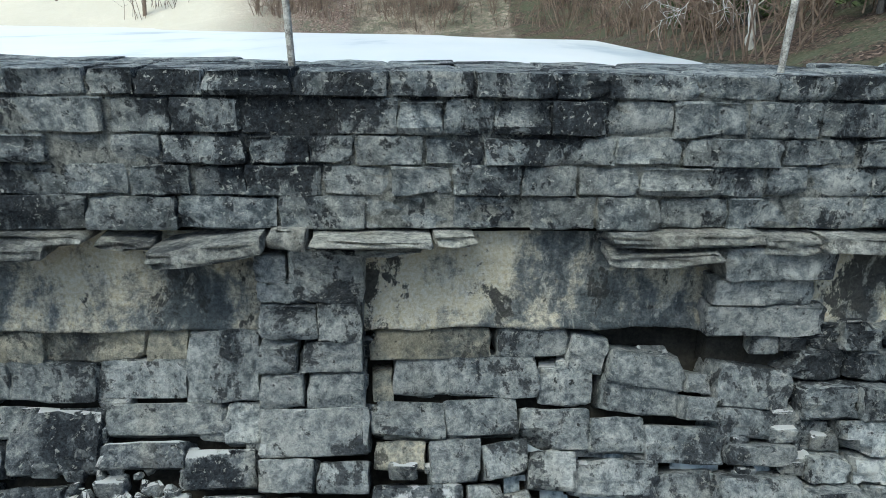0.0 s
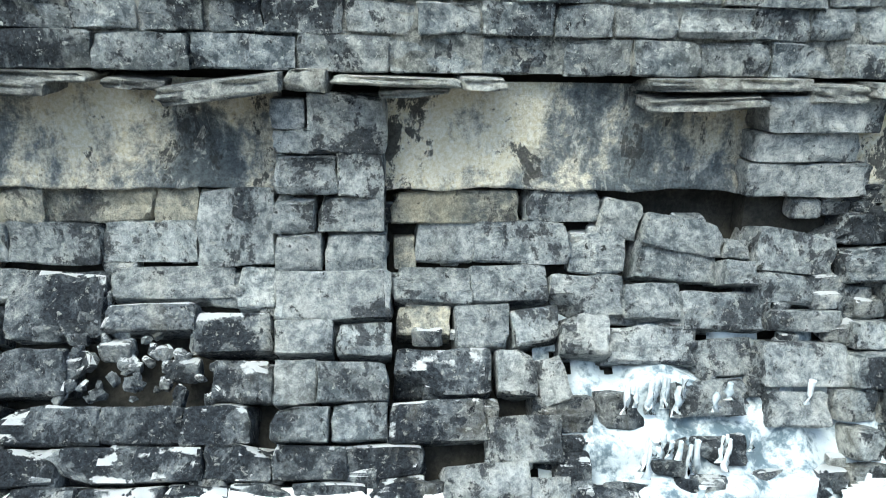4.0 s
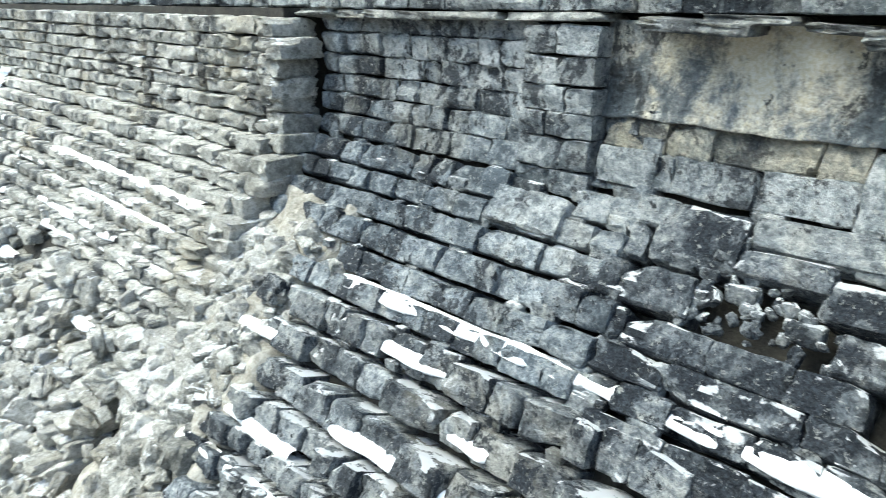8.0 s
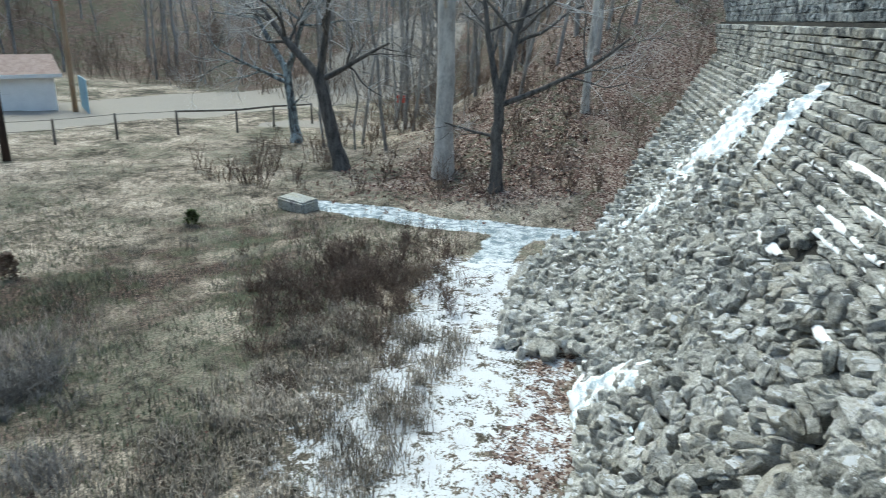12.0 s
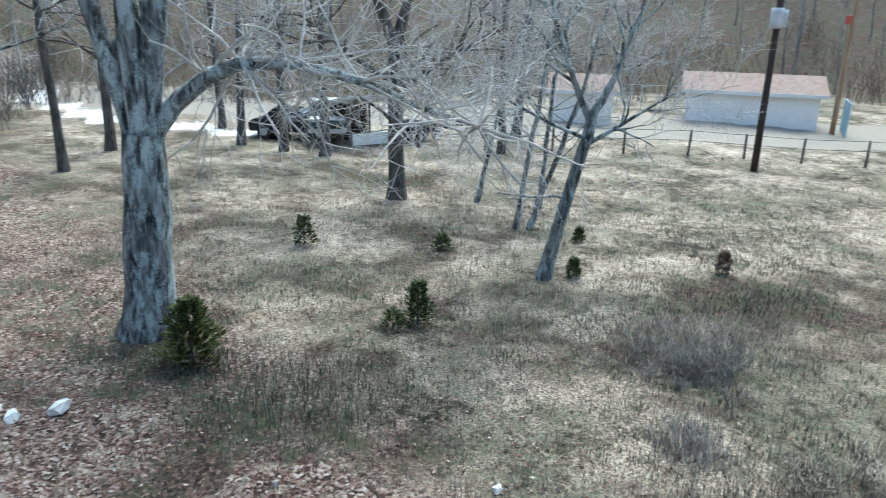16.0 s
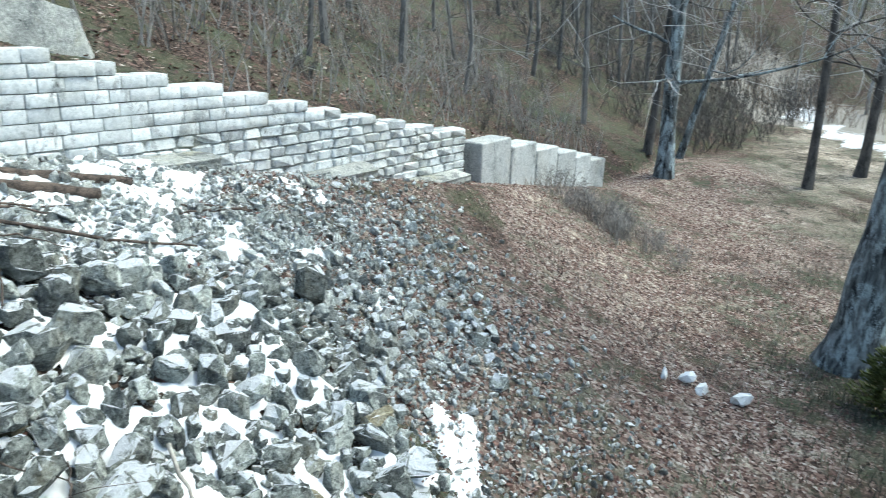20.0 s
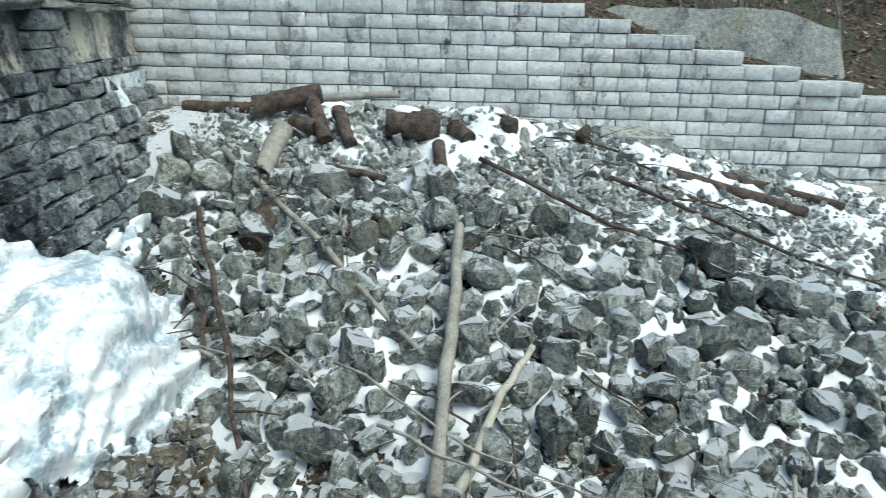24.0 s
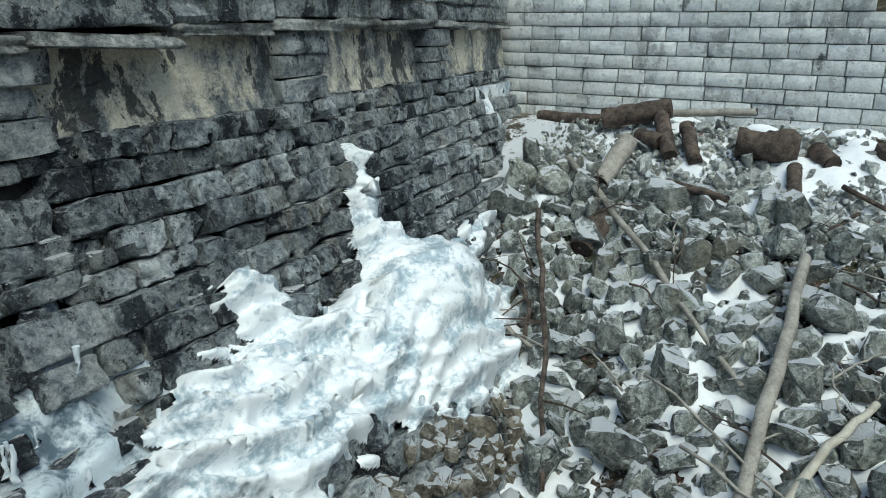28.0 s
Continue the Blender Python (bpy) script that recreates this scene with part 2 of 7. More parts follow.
def plain(name, a, b_, scale=6.0, rough=0.8, bumps=0.4, dist=0.01, stretch=(1, 1, 1), metal=0.0, piece=0.0):
    m, t, b = material(name, rough, metal)
    pos = coords(t, stretch)
    f1, f2 = tex(t, scale, 5, 0.65, pos), tex(t, scale * 7, 4, 0.7, pos)
    col = mix(t, step(t, mix(t, 0.4, f1, f2), 0.35, 0.65), a, b_)
    if piece:
        tone = math_node(t, 'ADD', 1.0 - piece / 2, math_node(t, 'MULTIPLY', per_piece(t), piece))
        col = mix(t, 1.0, col, mix(t, 0.0, tone, tone), 'MULTIPLY')
    t.links.new(col, b.inputs["Base Color"])
    bump(t, b, mix(t, 0.5, f1, f2), bumps, dist)
    return m


# mortar of the cores, coloured near black to paint the shade in open joints
M_GAP_SHADE_MORTAR = plain("gap_shade_mortar", (0.010, 0.010, 0.009), (0.048, 0.044, 0.036), 5.0, 0.95, 0.8, 0.03)
M_RUBBLECORE = plain("crumbling_mortar", (0.20, 0.185, 0.15), (0.52, 0.50, 0.45), 6.0, 0.95, 1.0, 0.06)
M_SNOW = plain("old_snow", (0.78, 0.80, 0.82), (0.90, 0.91, 0.92), 3.0, 0.7, 0.5, 0.02)


def bark_material():
    """Grey bark: fissures that run up the trunk, pale blue lichen in patches."""
    m, t, b = material("grey_bark", 0.9)
    ridge = tex(t, 7.0, 6, 0.68, coords(t, (1, 1, 0.22)), 0.6)
    patch, fine = tex(t, 2.2, 7, 0.72, coords(t, (1, 1, 0.6)), 0.5), tex(t, 40.0, 4, 0.75, coords(t))
    col = ramp(t, ridge, [(0.38, (0.012, 0.014, 0.015)), (0.48, (0.10, 0.115, 0.12)), (0.62, (0.27, 0.305, 0.31))])
    lichen = math_node(t, 'MULTIPLY', step(t, patch, 0.46, 0.58), step(t, mix(t, 0.4, ridge, fine), 0.42, 0.54))
    col = mix(t, math_node(t, 'MULTIPLY', lichen, 0.9), col, (0.46, 0.55, 0.58))
    t.links.new(mix(t, 0.5, col, mix(t, fine, (0.1, 0.1, 0.1), (0.9, 0.9, 0.9)), 'OVERLAY'), b.inputs["Base Color"])
    bump(t, b, mix(t, 0.25, ridge, fine), 1.0, 0.06)
    return m


M_BARK = bark_material()
M_BARKPALE = plain("pale_bark", (0.30, 0.29, 0.27), (0.62, 0.60, 0.56), 3.0, 0.85, 0.6, 0.01, (1, 1, 0.4))
M_BARKDARK = plain("dark_bark", (0.03, 0.029, 0.028), (0.155, 0.145, 0.135), 6.0, 0.95, 1.0, 0.02, (1, 1, 0.3))
M_TWIG = plain("pale_twig", (0.16, 0.15, 0.14), (0.34, 0.33, 0.31), 2.0, 0.85, 0.2, 0.005)
M_BRUSH = plain("brown_brush", (0.09, 0.06, 0.045), (0.24, 0.18, 0.14), 1.5, 0.9, 0.1, 0.005)

# ---- plan ----
DAM_L, DAM_R, TOP = -36.0, 10.5, 6.84
WALL_X = 10.5


def dam_line(x):
    """Front of the dam's upper wall, bending back a little towards the white wall."""
    return 3.95 + 0.05 * x + 0.08 * np.maximum(x - 4.0, 0.0)


def crest_rise(x):
    """How far the string course and parapet climb towards the white wall."""
    return 0.04 * min(max(x - 2.6, 0.0), 2.5)


def smax(a, b, k):
    m = np.maximum(a, b)
    return m + np.log(np.exp(-k * np.abs(a - b)) + 1) / k


def sstep(v, lo, hi):
    u = np.clip((v - lo) / (hi - lo), 0, 1)
    return u * u * (3 - 2 * u)


def waves(x, y, s):
    return (np.sin(x * s + 1.3 * np.sin(y * s * 0.7 + 0.5)) + np.sin(y * s * 1.13 + 1.7 * np.sin(x * s * 0.6 + 2.0))
            + 0.5 * np.sin((x + y) * s * 2.3 + 1.0)) / 2.5


def land(x, y):
    """Height of the ground: a hollow below the dam, the rubble heap against the white wall, wooded slopes all round."""
    x, y = np.asarray(x, float), np.asarray(y, float)
    along = 4.68 + 0.185 * np.minimum(y, 0)
    heap = along - 0.45 * np.clip(9.7 - x, 0, None)
    hollow = 0.10 * waves(x, y, 0.55) + 0.05 * waves(x, y, 1.9)
    left = 0.34 * np.clip(-20.5 - x, 0, None) * sstep(y, -9, -1) + 0.22 * np.clip(-24 - x, 0, None) * sstep(y, -14, -6)
    hollow = hollow + np.minimum(left, 7.5) + 0.035 * np.clip(-y - 22, 0, 22)
    z = smax(heap, hollow, 2.5)
    step_top = np.where(y > -1, 5.9, 5.9 + 0.23 * (y + 1))
    behind = np.maximum(step_top, 0.6) + np.minimum(0.50 * (x - WALL_X - 0.5), 20.0) + 0.2 * waves(x, y, 0.8)
    z = np.where(x > WALL_X + 0.5, np.maximum(z, behind), z)
    z = z + 0.5 * np.exp(-((x - 8.5) ** 2 / 14 + (y + 28.5) ** 2 / 9))
    far = 0.42 * np.clip(-y - 52, 0, 70) + 0.42 * np.clip(-x - 52, 0, 70)
    z = z + far * (y < 5)
    shore = 5.9 + 0.45 * np.clip(y - 38 + 0.4 * x, 0, 60) + 0.45 * np.clip(x - 5.2 - 0.05 * (y - 15), 0, 50) * sstep(y, 9.0, 12.0) + 0.3 * np.clip(-x - 50, 0, 60)
    lake = sstep(y, 5.2, 6.2)
    return np.where(y > 5.2, z * (1 - lake) + shore * lake, z)


def spread(lo, hi, near_lo, near_hi, fine, growth=1.22):
    """Even steps over the near stretch, ever wider ones beyond it."""
    mid = list(np.arange(near_lo, near_hi + 1e-6, fine))
    s, v = fine, near_hi
    while v < hi:
        s *= growth
        v += s
        mid.append(v)
    s, v = fine, near_lo
    while v > lo:
        s *= growth
        v -= s
        mid.insert(0, v)
    return np.array(mid)


def ground_sheet():
    xs, ys = spread(-420, 420, -32, 14, 0.24), spread(-420, 420, -30, 8, 0.24)
    X, Y = np.meshgrid(xs, ys)
    Z = land(X, Y) + 0.025 * waves(X, Y, 5.3) * (np.hypot(X, Y) < 60)
    v = np.stack([X.ravel(), Y.ravel(), Z.ravel()], -1)
    w = len(xs)
    i = np.arange(len(xs) - 1)[None, :] + w * np.arange(len(ys) - 1)[:, None]
    f = np.stack([i, i + 1, i + w + 1, i + w], -1).reshape(-1, 4)
    return v, f


gv, gf = ground_sheet()


def ground_zones(x, y, z):
    """How much of the ground is snow, leaf litter, bare gravel, and trodden path."""
    def along(ax, ay, bx, by):
        ux, uy = bx - ax, by - ay
        k = np.clip(((x - ax) * ux + (y - ay) * uy) / (ux * ux + uy * uy), 0, 1)
        return np.hypot(x - ax - k * ux, y - ay - k * uy)
    n = 0.5 * waves(x, y, 0.9) + 0.35 * waves(x, y, 2.7)
    toe = 0.66 * (1 - sstep(along(-16.0, -3.6, -8.0, -3.2) + 0.6 * n, 0.9, 2.2))
    toe2 = 0.5 * (1 - sstep(along(-10.0, -4.6, -4.0, -3.0) + 0.5 * n, 0.5, 1.8))
    toe3 = 0.55 * (1 - sstep(along(-12.0, -1.9, -5.0, -1.7) + 0.5 * n, 0.4, 1.4))
    brook = 1 - sstep(along(-19.6, -2.2, -20.2, -10.0) + 0.3 * n, 0.5, 1.0)
    brook2 = 1 - sstep(along(-19.4, -3.6, -16.5, -3.8) + 0.3 * n, 0.4, 0.9)
    speck = 0.42 * (x < 10.6) * sstep(x, 5.4, 6.6) * sstep(y + 0.4 * (x - 7), -9.0, -5.0)
    plateau = 0.8 * (x < 10.6) * sstep(x, 6.6, 8.6) * sstep(y, -8.5, -5.0) * sstep(-y, -5, -4)
    heap = 0.40 * (x < 10.6) * sstep(x, 3.2, 4.2) * sstep(y + 0.3 * (x - 4), -6.5, -4.5)
    pond = 1 - sstep(np.minimum(along(12, -54, 5, -40.2), along(5, -40.2, -1.5, -36.6)) + 0.3 * n, 0.7, 1.2)
    snow = np.clip(np.maximum.reduce([toe, toe2, toe3, plateau, heap, speck, pond]), 0, 1) * (y < 5)
    icy = np.maximum(brook, brook2)
    right = sstep(x + 0.45 * (y + 8) + 1.5 * n, -9.0, 3.0) * sstep(-y, 2, 5)
    foot = 0.9 * sstep(y, -2.6, -1.6) * sstep(-x, 4.0, 6.0)
    bank = sstep(-x, 20.5, 23.5) * sstep(y, -13, -6)
    litter = np.clip(np.maximum.reduce([right, foot, bank, sstep(x, 10.7, 11.5), 0.8 * sstep(y, 50, 60) * sstep(x + 0.22 * y, -6, 3), 0.9 * sstep(-y, 50, 58), 0.8 * sstep(-x, 44, 52)]), 0, 1)
    road = 1 - sstep(np.abs(along(-60, -20, 14, -52)) + 0.5 * n, 3.5, 6.0)
    trail = 1 - sstep(along(-36, -20, -38, -12) + 0.2 * n, 0.9, 1.6)
    trail = np.maximum(trail, 1 - sstep(along(-38, -12, -50, -9) + 0.2 * n, 0.9, 1.6))
    return np.stack([snow, litter, np.clip(np.maximum(road * 0.9, trail), 0, 1), icy], -1)


def ground_material():
    m, t, b = material("hollow_ground", 0.95)
    pos = coords(t)
    zone = t.nodes.new("ShaderNodeAttribute")
    zone.attribute_name = "zones"
    zs = t.nodes.new("ShaderNodeSeparateColor")
    t.links.new(zone.outputs["Color"], zs.inputs[0])
    big, med, fine = tex(t, 0.45, 5, 0.65, pos), tex(t, 3.2, 6, 0.7, pos, 0.5), tex(t, 19.0, 5, 0.75, pos)
    grass = ramp(t, mix(t, 0.45, big, med), [(0.40, (0.055, 0.052, 0.042)), (0.46, (0.17, 0.15, 0.125)), (0.525, (0.33, 0.29, 0.25)), (0.61, (0.51, 0.46, 0.405))])
    grass = mix(t, 0.8, grass, mix(t, step(t, fine, 0.38, 0.62), (0.10, 0.10, 0.09), (0.85, 0.82, 0.76)), 'OVERLAY')
    vor = t.nodes.new("ShaderNodeTexVoronoi")
    vor.inputs["Scale"].default_value = 21.0
    t.links.new(pos, vor.inputs["Vector"])
    vs = t.nodes.new("ShaderNodeSeparateColor")
    t.links.new(vor.outputs["Color"], vs.inputs[0])
    leaf = ramp(t, vs.outputs[0], [(0.0, (0.03, 0.02, 0.017)), (0.35, (0.11, 0.066, 0.054)), (0.6, (0.22, 0.15, 0.125)), (0.85, (0.34, 0.27, 0.235)), (1.0, (0.52, 0.47, 0.42))])
    leaf = mix(t, step(t, med, 0.50, 0.66), leaf, grass)
    # dark leaf mould; below the heap the same colour paints shade between rocks
    soil_and_gap_shade = t.nodes.new("ShaderNodeAttribute")
    soil_and_gap_shade.attribute_name = "soil_and_gap_shade"
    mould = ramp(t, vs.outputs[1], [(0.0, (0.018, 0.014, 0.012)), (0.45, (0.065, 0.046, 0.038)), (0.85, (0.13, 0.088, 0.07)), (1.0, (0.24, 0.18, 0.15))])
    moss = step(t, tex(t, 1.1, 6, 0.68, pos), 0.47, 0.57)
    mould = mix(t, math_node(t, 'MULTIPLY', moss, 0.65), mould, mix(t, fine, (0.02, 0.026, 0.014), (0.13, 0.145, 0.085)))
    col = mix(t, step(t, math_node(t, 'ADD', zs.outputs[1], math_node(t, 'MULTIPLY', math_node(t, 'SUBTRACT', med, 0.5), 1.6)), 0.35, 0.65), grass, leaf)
    col = mix(t, step(t, math_node(t, 'ADD', soil_and_gap_shade.outputs["Fac"], math_node(t, 'MULTIPLY', math_node(t, 'SUBTRACT', med, 0.5), 1.0)), 0.35, 0.65), col, mould)
    sprout = math_node(t, 'MULTIPLY', step(t, tex(t, 0.32, 5, 0.65, pos, 0.4), 0.47, 0.57), step(t, med, 0.42, 0.56))
    col = mix(t, math_node(t, 'MULTIPLY', sprout, 0.55), col, (0.085, 0.105, 0.068))
    # dead grass of the far bank, lightened in colour to paint sunlight on it
    straw = t.nodes.new("ShaderNodeAttribute")
    straw.attribute_name = "straw"
    col = mix(t, straw.outputs["Fac"], col, mix(t, mix(t, 0.5, big, med), (0.58, 0.53, 0.43), (0.80, 0.76, 0.66)))
    grit = mix(t, fine, (0.20, 0.185, 0.16), (0.42, 0.39, 0.35))
    col = mix(t, step(t, math_node(t, 'ADD', zs.outputs[2], math_node(t, 'MULTIPLY', math_node(t, 'SUBTRACT', med, 0.5), 0.8)), 0.4, 0.6), col, grit)
    alpha = zone.outputs["Alpha"]
    icef = step(t, math_node(t, 'ADD', alpha, math_node(t, 'MULTIPLY', math_node(t, 'SUBTRACT', med, 0.5), 0.9)), 0.4, 0.6)
    col = mix(t, icef, col, mix(t, step(t, mix(t, 0.4, med, fine), 0.42, 0.58), (0.20, 0.26, 0.30), (0.72, 0.77, 0.80)))
    patch = math_node(t, 'ADD', math_node(t, 'MULTIPLY', math_node(t, 'SUBTRACT', med, 0.5), 1.7), math_node(t, 'MULTIPLY', math_node(t, 'SUBTRACT', fine, 0.5), 1.2))
    snowf = step(t, math_node(t, 'ADD', zs.outputs[0], patch), 0.50, 0.62)
    snowf = math_node(t, 'MULTIPLY', snowf, step(t, zs.outputs[0], 0.05, 0.2))
    col = mix(t, snowf, col, (0.74, 0.76, 0.79))
    t.links.new(col, b.inputs["Base Color"])
    b.inputs["Specular IOR Level"].default_value = 0.2
    bump(t, b, mix(t, 0.6, med, fine), 1.0, 0.07)
    return m


M_GROUND = ground_material()
ground = from_arrays("ground", gv, gf, M_GROUND, smooth=True)
zones = ground.data.attributes.new("zones", 'FLOAT_COLOR', 'POINT')
zones.data.foreach_set("color", ground_zones(gv[:, 0], gv[:, 1], gv[:, 2]).astype(np.float32).ravel())
gx, gy = gv[:, 0], gv[:, 1]
# where mould lies; the heap's term darkens its ground for shaded gaps
mould_and_gap_shade_at = np.maximum.reduce([1.0 * sstep(gx, 10.7, 11.3) * (gy < 6), 0.35 * sstep(-gx, 20.5, 23.5) * sstep(gy, -13, -6), (0.95 - 0.6 * sstep(gx - 0.13 * gy, 7.4, 8.4)) * (gx < 10.7) * sstep(gx, 2.8, 4.0) * sstep(gy + 0.15 * (gx - 5.0), -5.8, -4.6), 0.45 * (gy > 8) * sstep(gx + 0.22 * gy, -6, 3), 0.6 * (gy < -50), 0.5 * (gx < -46) * (gy < 5),
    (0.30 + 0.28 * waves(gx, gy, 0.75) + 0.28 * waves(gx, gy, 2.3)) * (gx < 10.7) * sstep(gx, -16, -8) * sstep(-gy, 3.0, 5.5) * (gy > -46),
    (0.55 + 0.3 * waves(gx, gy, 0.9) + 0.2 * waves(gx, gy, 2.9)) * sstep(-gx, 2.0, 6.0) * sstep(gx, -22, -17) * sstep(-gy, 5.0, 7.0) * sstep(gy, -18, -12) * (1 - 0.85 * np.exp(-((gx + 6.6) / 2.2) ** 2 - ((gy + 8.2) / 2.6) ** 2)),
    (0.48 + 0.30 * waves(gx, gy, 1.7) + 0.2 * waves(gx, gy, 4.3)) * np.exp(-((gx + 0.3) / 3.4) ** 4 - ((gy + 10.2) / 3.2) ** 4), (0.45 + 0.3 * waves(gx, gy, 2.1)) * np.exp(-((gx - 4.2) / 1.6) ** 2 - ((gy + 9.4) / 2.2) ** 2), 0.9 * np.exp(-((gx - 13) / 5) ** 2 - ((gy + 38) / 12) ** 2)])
# extent of the painted sunlight on the far left bank of the lake
sunlit_straw_at = ground.data.attributes.new("straw", 'FLOAT', 'POINT')
sunlit_straw_at.data.foreach_set("value", (0.9 * sstep(gy, 18, 26) * (1 - sstep(gx + 0.22 * gy, -5, 1))).astype(np.float32).ravel())
soil_and_gap_shade_at = ground.data.attributes.new("soil_and_gap_shade", 'FLOAT', 'POINT')
soil_and_gap_shade_at.data.foreach_set("value", mould_and_gap_shade_at.astype(np.float32).ravel())
tagged(ground, "hollow of dead grass, brown leaves and snow below the dam", "ground", kind="structure")


def prism(name, outline, lo, hi, mat, climb=False):
    """A closed block: an outline of y and z swept along the dam's line."""
    v, n = [], len(outline)
    stations = [lo, 2.6, 4.0, 5.1, hi]
    for x in stations:
        v += [(x, a + dam_line(x) - 3.95, b + (crest_rise(x) if climb else 0)) for a, b in outline]
    k = len(stations) - 1
    f = [tuple(range(n))[::-1], tuple(range(k * n, (k + 1) * n))]
    f += [(j * n + i, j * n + (i + 1) % n, (j + 1) * n + (i + 1) % n, (j + 1) * n + i) for j in range(k) for i in range(n)]
    return from_arrays(name, v, f, mat)


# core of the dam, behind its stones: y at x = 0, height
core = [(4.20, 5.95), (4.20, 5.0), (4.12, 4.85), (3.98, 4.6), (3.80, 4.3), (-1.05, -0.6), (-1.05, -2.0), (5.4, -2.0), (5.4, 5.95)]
dam = tagged(prism("dam", core, -6.42, DAM_R + 1.5, M_GAP_SHADE_MORTAR), "old ruined limestone dam with a battered stone face", "dam", kind="structure")
crest = [(3.966, 6.79), (3.966, 5.955), (5.2, 5.955), (5.2, 6.79)]
parapet = tagged(prism("dam_parapet", crest, DAM_L, DAM_R + 1.5, M_POINTING, True), "dark weathered parapet of coursed limestone along the crest", "wall", kind="structure")


def lake_material():
    m, t, b = material("lake_ice", 0.35)
    pos = coords(t, (1, 0.25, 1))
    f = tex(t, 0.28, 4, 0.6, pos)
    t.links.new(ramp(t, f, [(0.30, (0.50, 0.58, 0.66)), (0.42, (0.76, 0.81, 0.86)), (0.7, (0.84, 0.87, 0.90))]), b.inputs["Base Color"])
    return m


lake = from_arrays("lake", [(-120, 5.0, 6.2), (90, 5.0, 6.2), (90, 200, 6.2), (-120, 200, 6.2)], [(0, 1, 2, 3)], lake_material())
tagged(lake, "frozen lake under a skin of pale snow", "lake", kind="structure")


# ---- white stepped wall ----
COURSE = 0.195
STEP_ENDS = (0.1, -1.27, -1.9, -2.8, -3.5, -4.3, -5.2, -6.0, -7.0, -7.9, -8.8, -9.7, -10.7, -11.6, -12.6, -13.9)


def wall_top(y):
    """Stepped top of the white wall: high near the dam, then one course down at a time."""
    if y > 0.1:
        return 6.195 + 5 * COURSE
    return 6.195 - COURSE * (sum(y <= e for e in STEP_ENDS[1:]))


seg = Soup()
edges = [5.2] + list(STEP_ENDS)
for a, b in zip(edges[:-1], edges[1:]):
    zt = wall_top((a + b) / 2) - 0.05
    seg.add([(x, y, z) for x in (WALL_X + 0.05, WALL_X + 0.75) for y in (a, b) for z in (0.0, zt)],
            [(0, 1, 3, 2), (4, 6, 7, 5), (0, 4, 5, 1), (2, 3, 7, 6), (1, 5, 7, 3), (0, 2, 6, 4)])
retaining_wall = tagged(seg.build("retaining_wall", M_CONCRETE), "stepped retaining wall of white dressed limestone blocks", "wall", kind="structure")

# ---- stones of the dam ----
def block_shape(seed, n=6, edge=0.09, rough=0.03, flat=0.84, skewed=0.6):
    """A worn, roughly squared block one unit across, with chipped arrises and broken, uneven faces."""
    r = np.random.default_rng(seed)
    key, v, f = {}, [], []
    cuts = np.concatenate([[-1], np.linspace(-flat, flat, n - 1), [1]])
    spread_ = np.array([0.62, 1.0, 1.15])

    def vert(p):
        if p not in key:
            key[p] = len(v)
            c = cuts[list(p)]
            v.append(c * (1 - 0.5 * edge * np.array([(abs(c[(i + 1) % 3]) > 0.99) * 1.0 + (abs(c[(i + 2) % 3]) > 0.99) for i in range(3)]) * spread_))
        return key[p]
    for ax in range(3):
        for side in (0, n):
            for i in range(n):
                for j in range(n):
                    q = []
                    for di, dj in ((0, 0), (1, 0), (1, 1), (0, 1)):
                        p = [0, 0, 0]
                        p[ax], p[(ax + 1) % 3], p[(ax + 2) % 3] = side, i + di, j + dj
                        q.append(vert(tuple(p)))
                    f.append(tuple(q if side else q[::-1]))
    v = np.array(v)
    flatv = v.copy()
    skew = skewed * r.normal(0, 1, (2, 2, 2, 3)) * (0.045, 0.05, 0.075)
    w = (v + 1) / 2
    for i in (0, 1):
        for j in (0, 1):
            for k in (0, 1):
                u = (w[:, 0] if i else 1 - w[:, 0]) * (w[:, 1] if j else 1 - w[:, 1]) * (w[:, 2] if k else 1 - w[:, 2])
                v = v + u[:, None] * skew[i, j, k]
    # broad humps, fracture ledges and a fine roughness
    relief = np.zeros(len(v))
    for k in range(5):
        d = r.normal(0, 1, 3) * (2.2, 1.0, 2.6)
        wave = np.sin(flatv @ d + r.uniform(0, 6.28))
        relief += (wave if k < 3 else np.sign(wave) * 0.8) * r.uniform(0.4, 1.0)
    v = v + flatv * relief[:, None] * rough * (0.30, 1.1, 0.40)
    # knocked-off corners
    for k in range(2):
        c = np.sign(r.normal(0, 1, 3))
        near_ = np.clip(1 - np.linalg.norm((flatv - c) / (0.9, 1.2, 0.9), axis=1), 0, 1)
        v = v - c * near_[:, None] * r.uniform(0.1, 0.40) * skewed
    v = v + r.normal(0, rough * 0.55, v.shape) * (0.6, 1.4, 0.8)
    return v * 0.5, f


def shape_mesh(name, shape, mat):
    me = bpy.data.meshes.new(name)
    me.from_pydata(shape[0].tolist(), [], shape[1])
    me.materials.append(mat)
    me.shade_smooth()
    me.set_sharp_from_angle(angle=radians(24))
    return me


BLOCKS = [block_shape(s, 6, 0.05, 0.045, 0.90, 0.4) for s in range(20)]
WORN = [block_shape(s + 30, 6, 0.08, 0.055, 0.87, 0.8) for s in range(20)]
PILLOWS = [block_shape(s + 130, 6, 0.15, 0.065, 0.80, 0.9) for s in range(20)]
BLOCKS_FAR = [block_shape(s + 50, 3, 0.17, 0.04) for s in range(10)]
SLANT = math.degrees(math.atan(0.05))


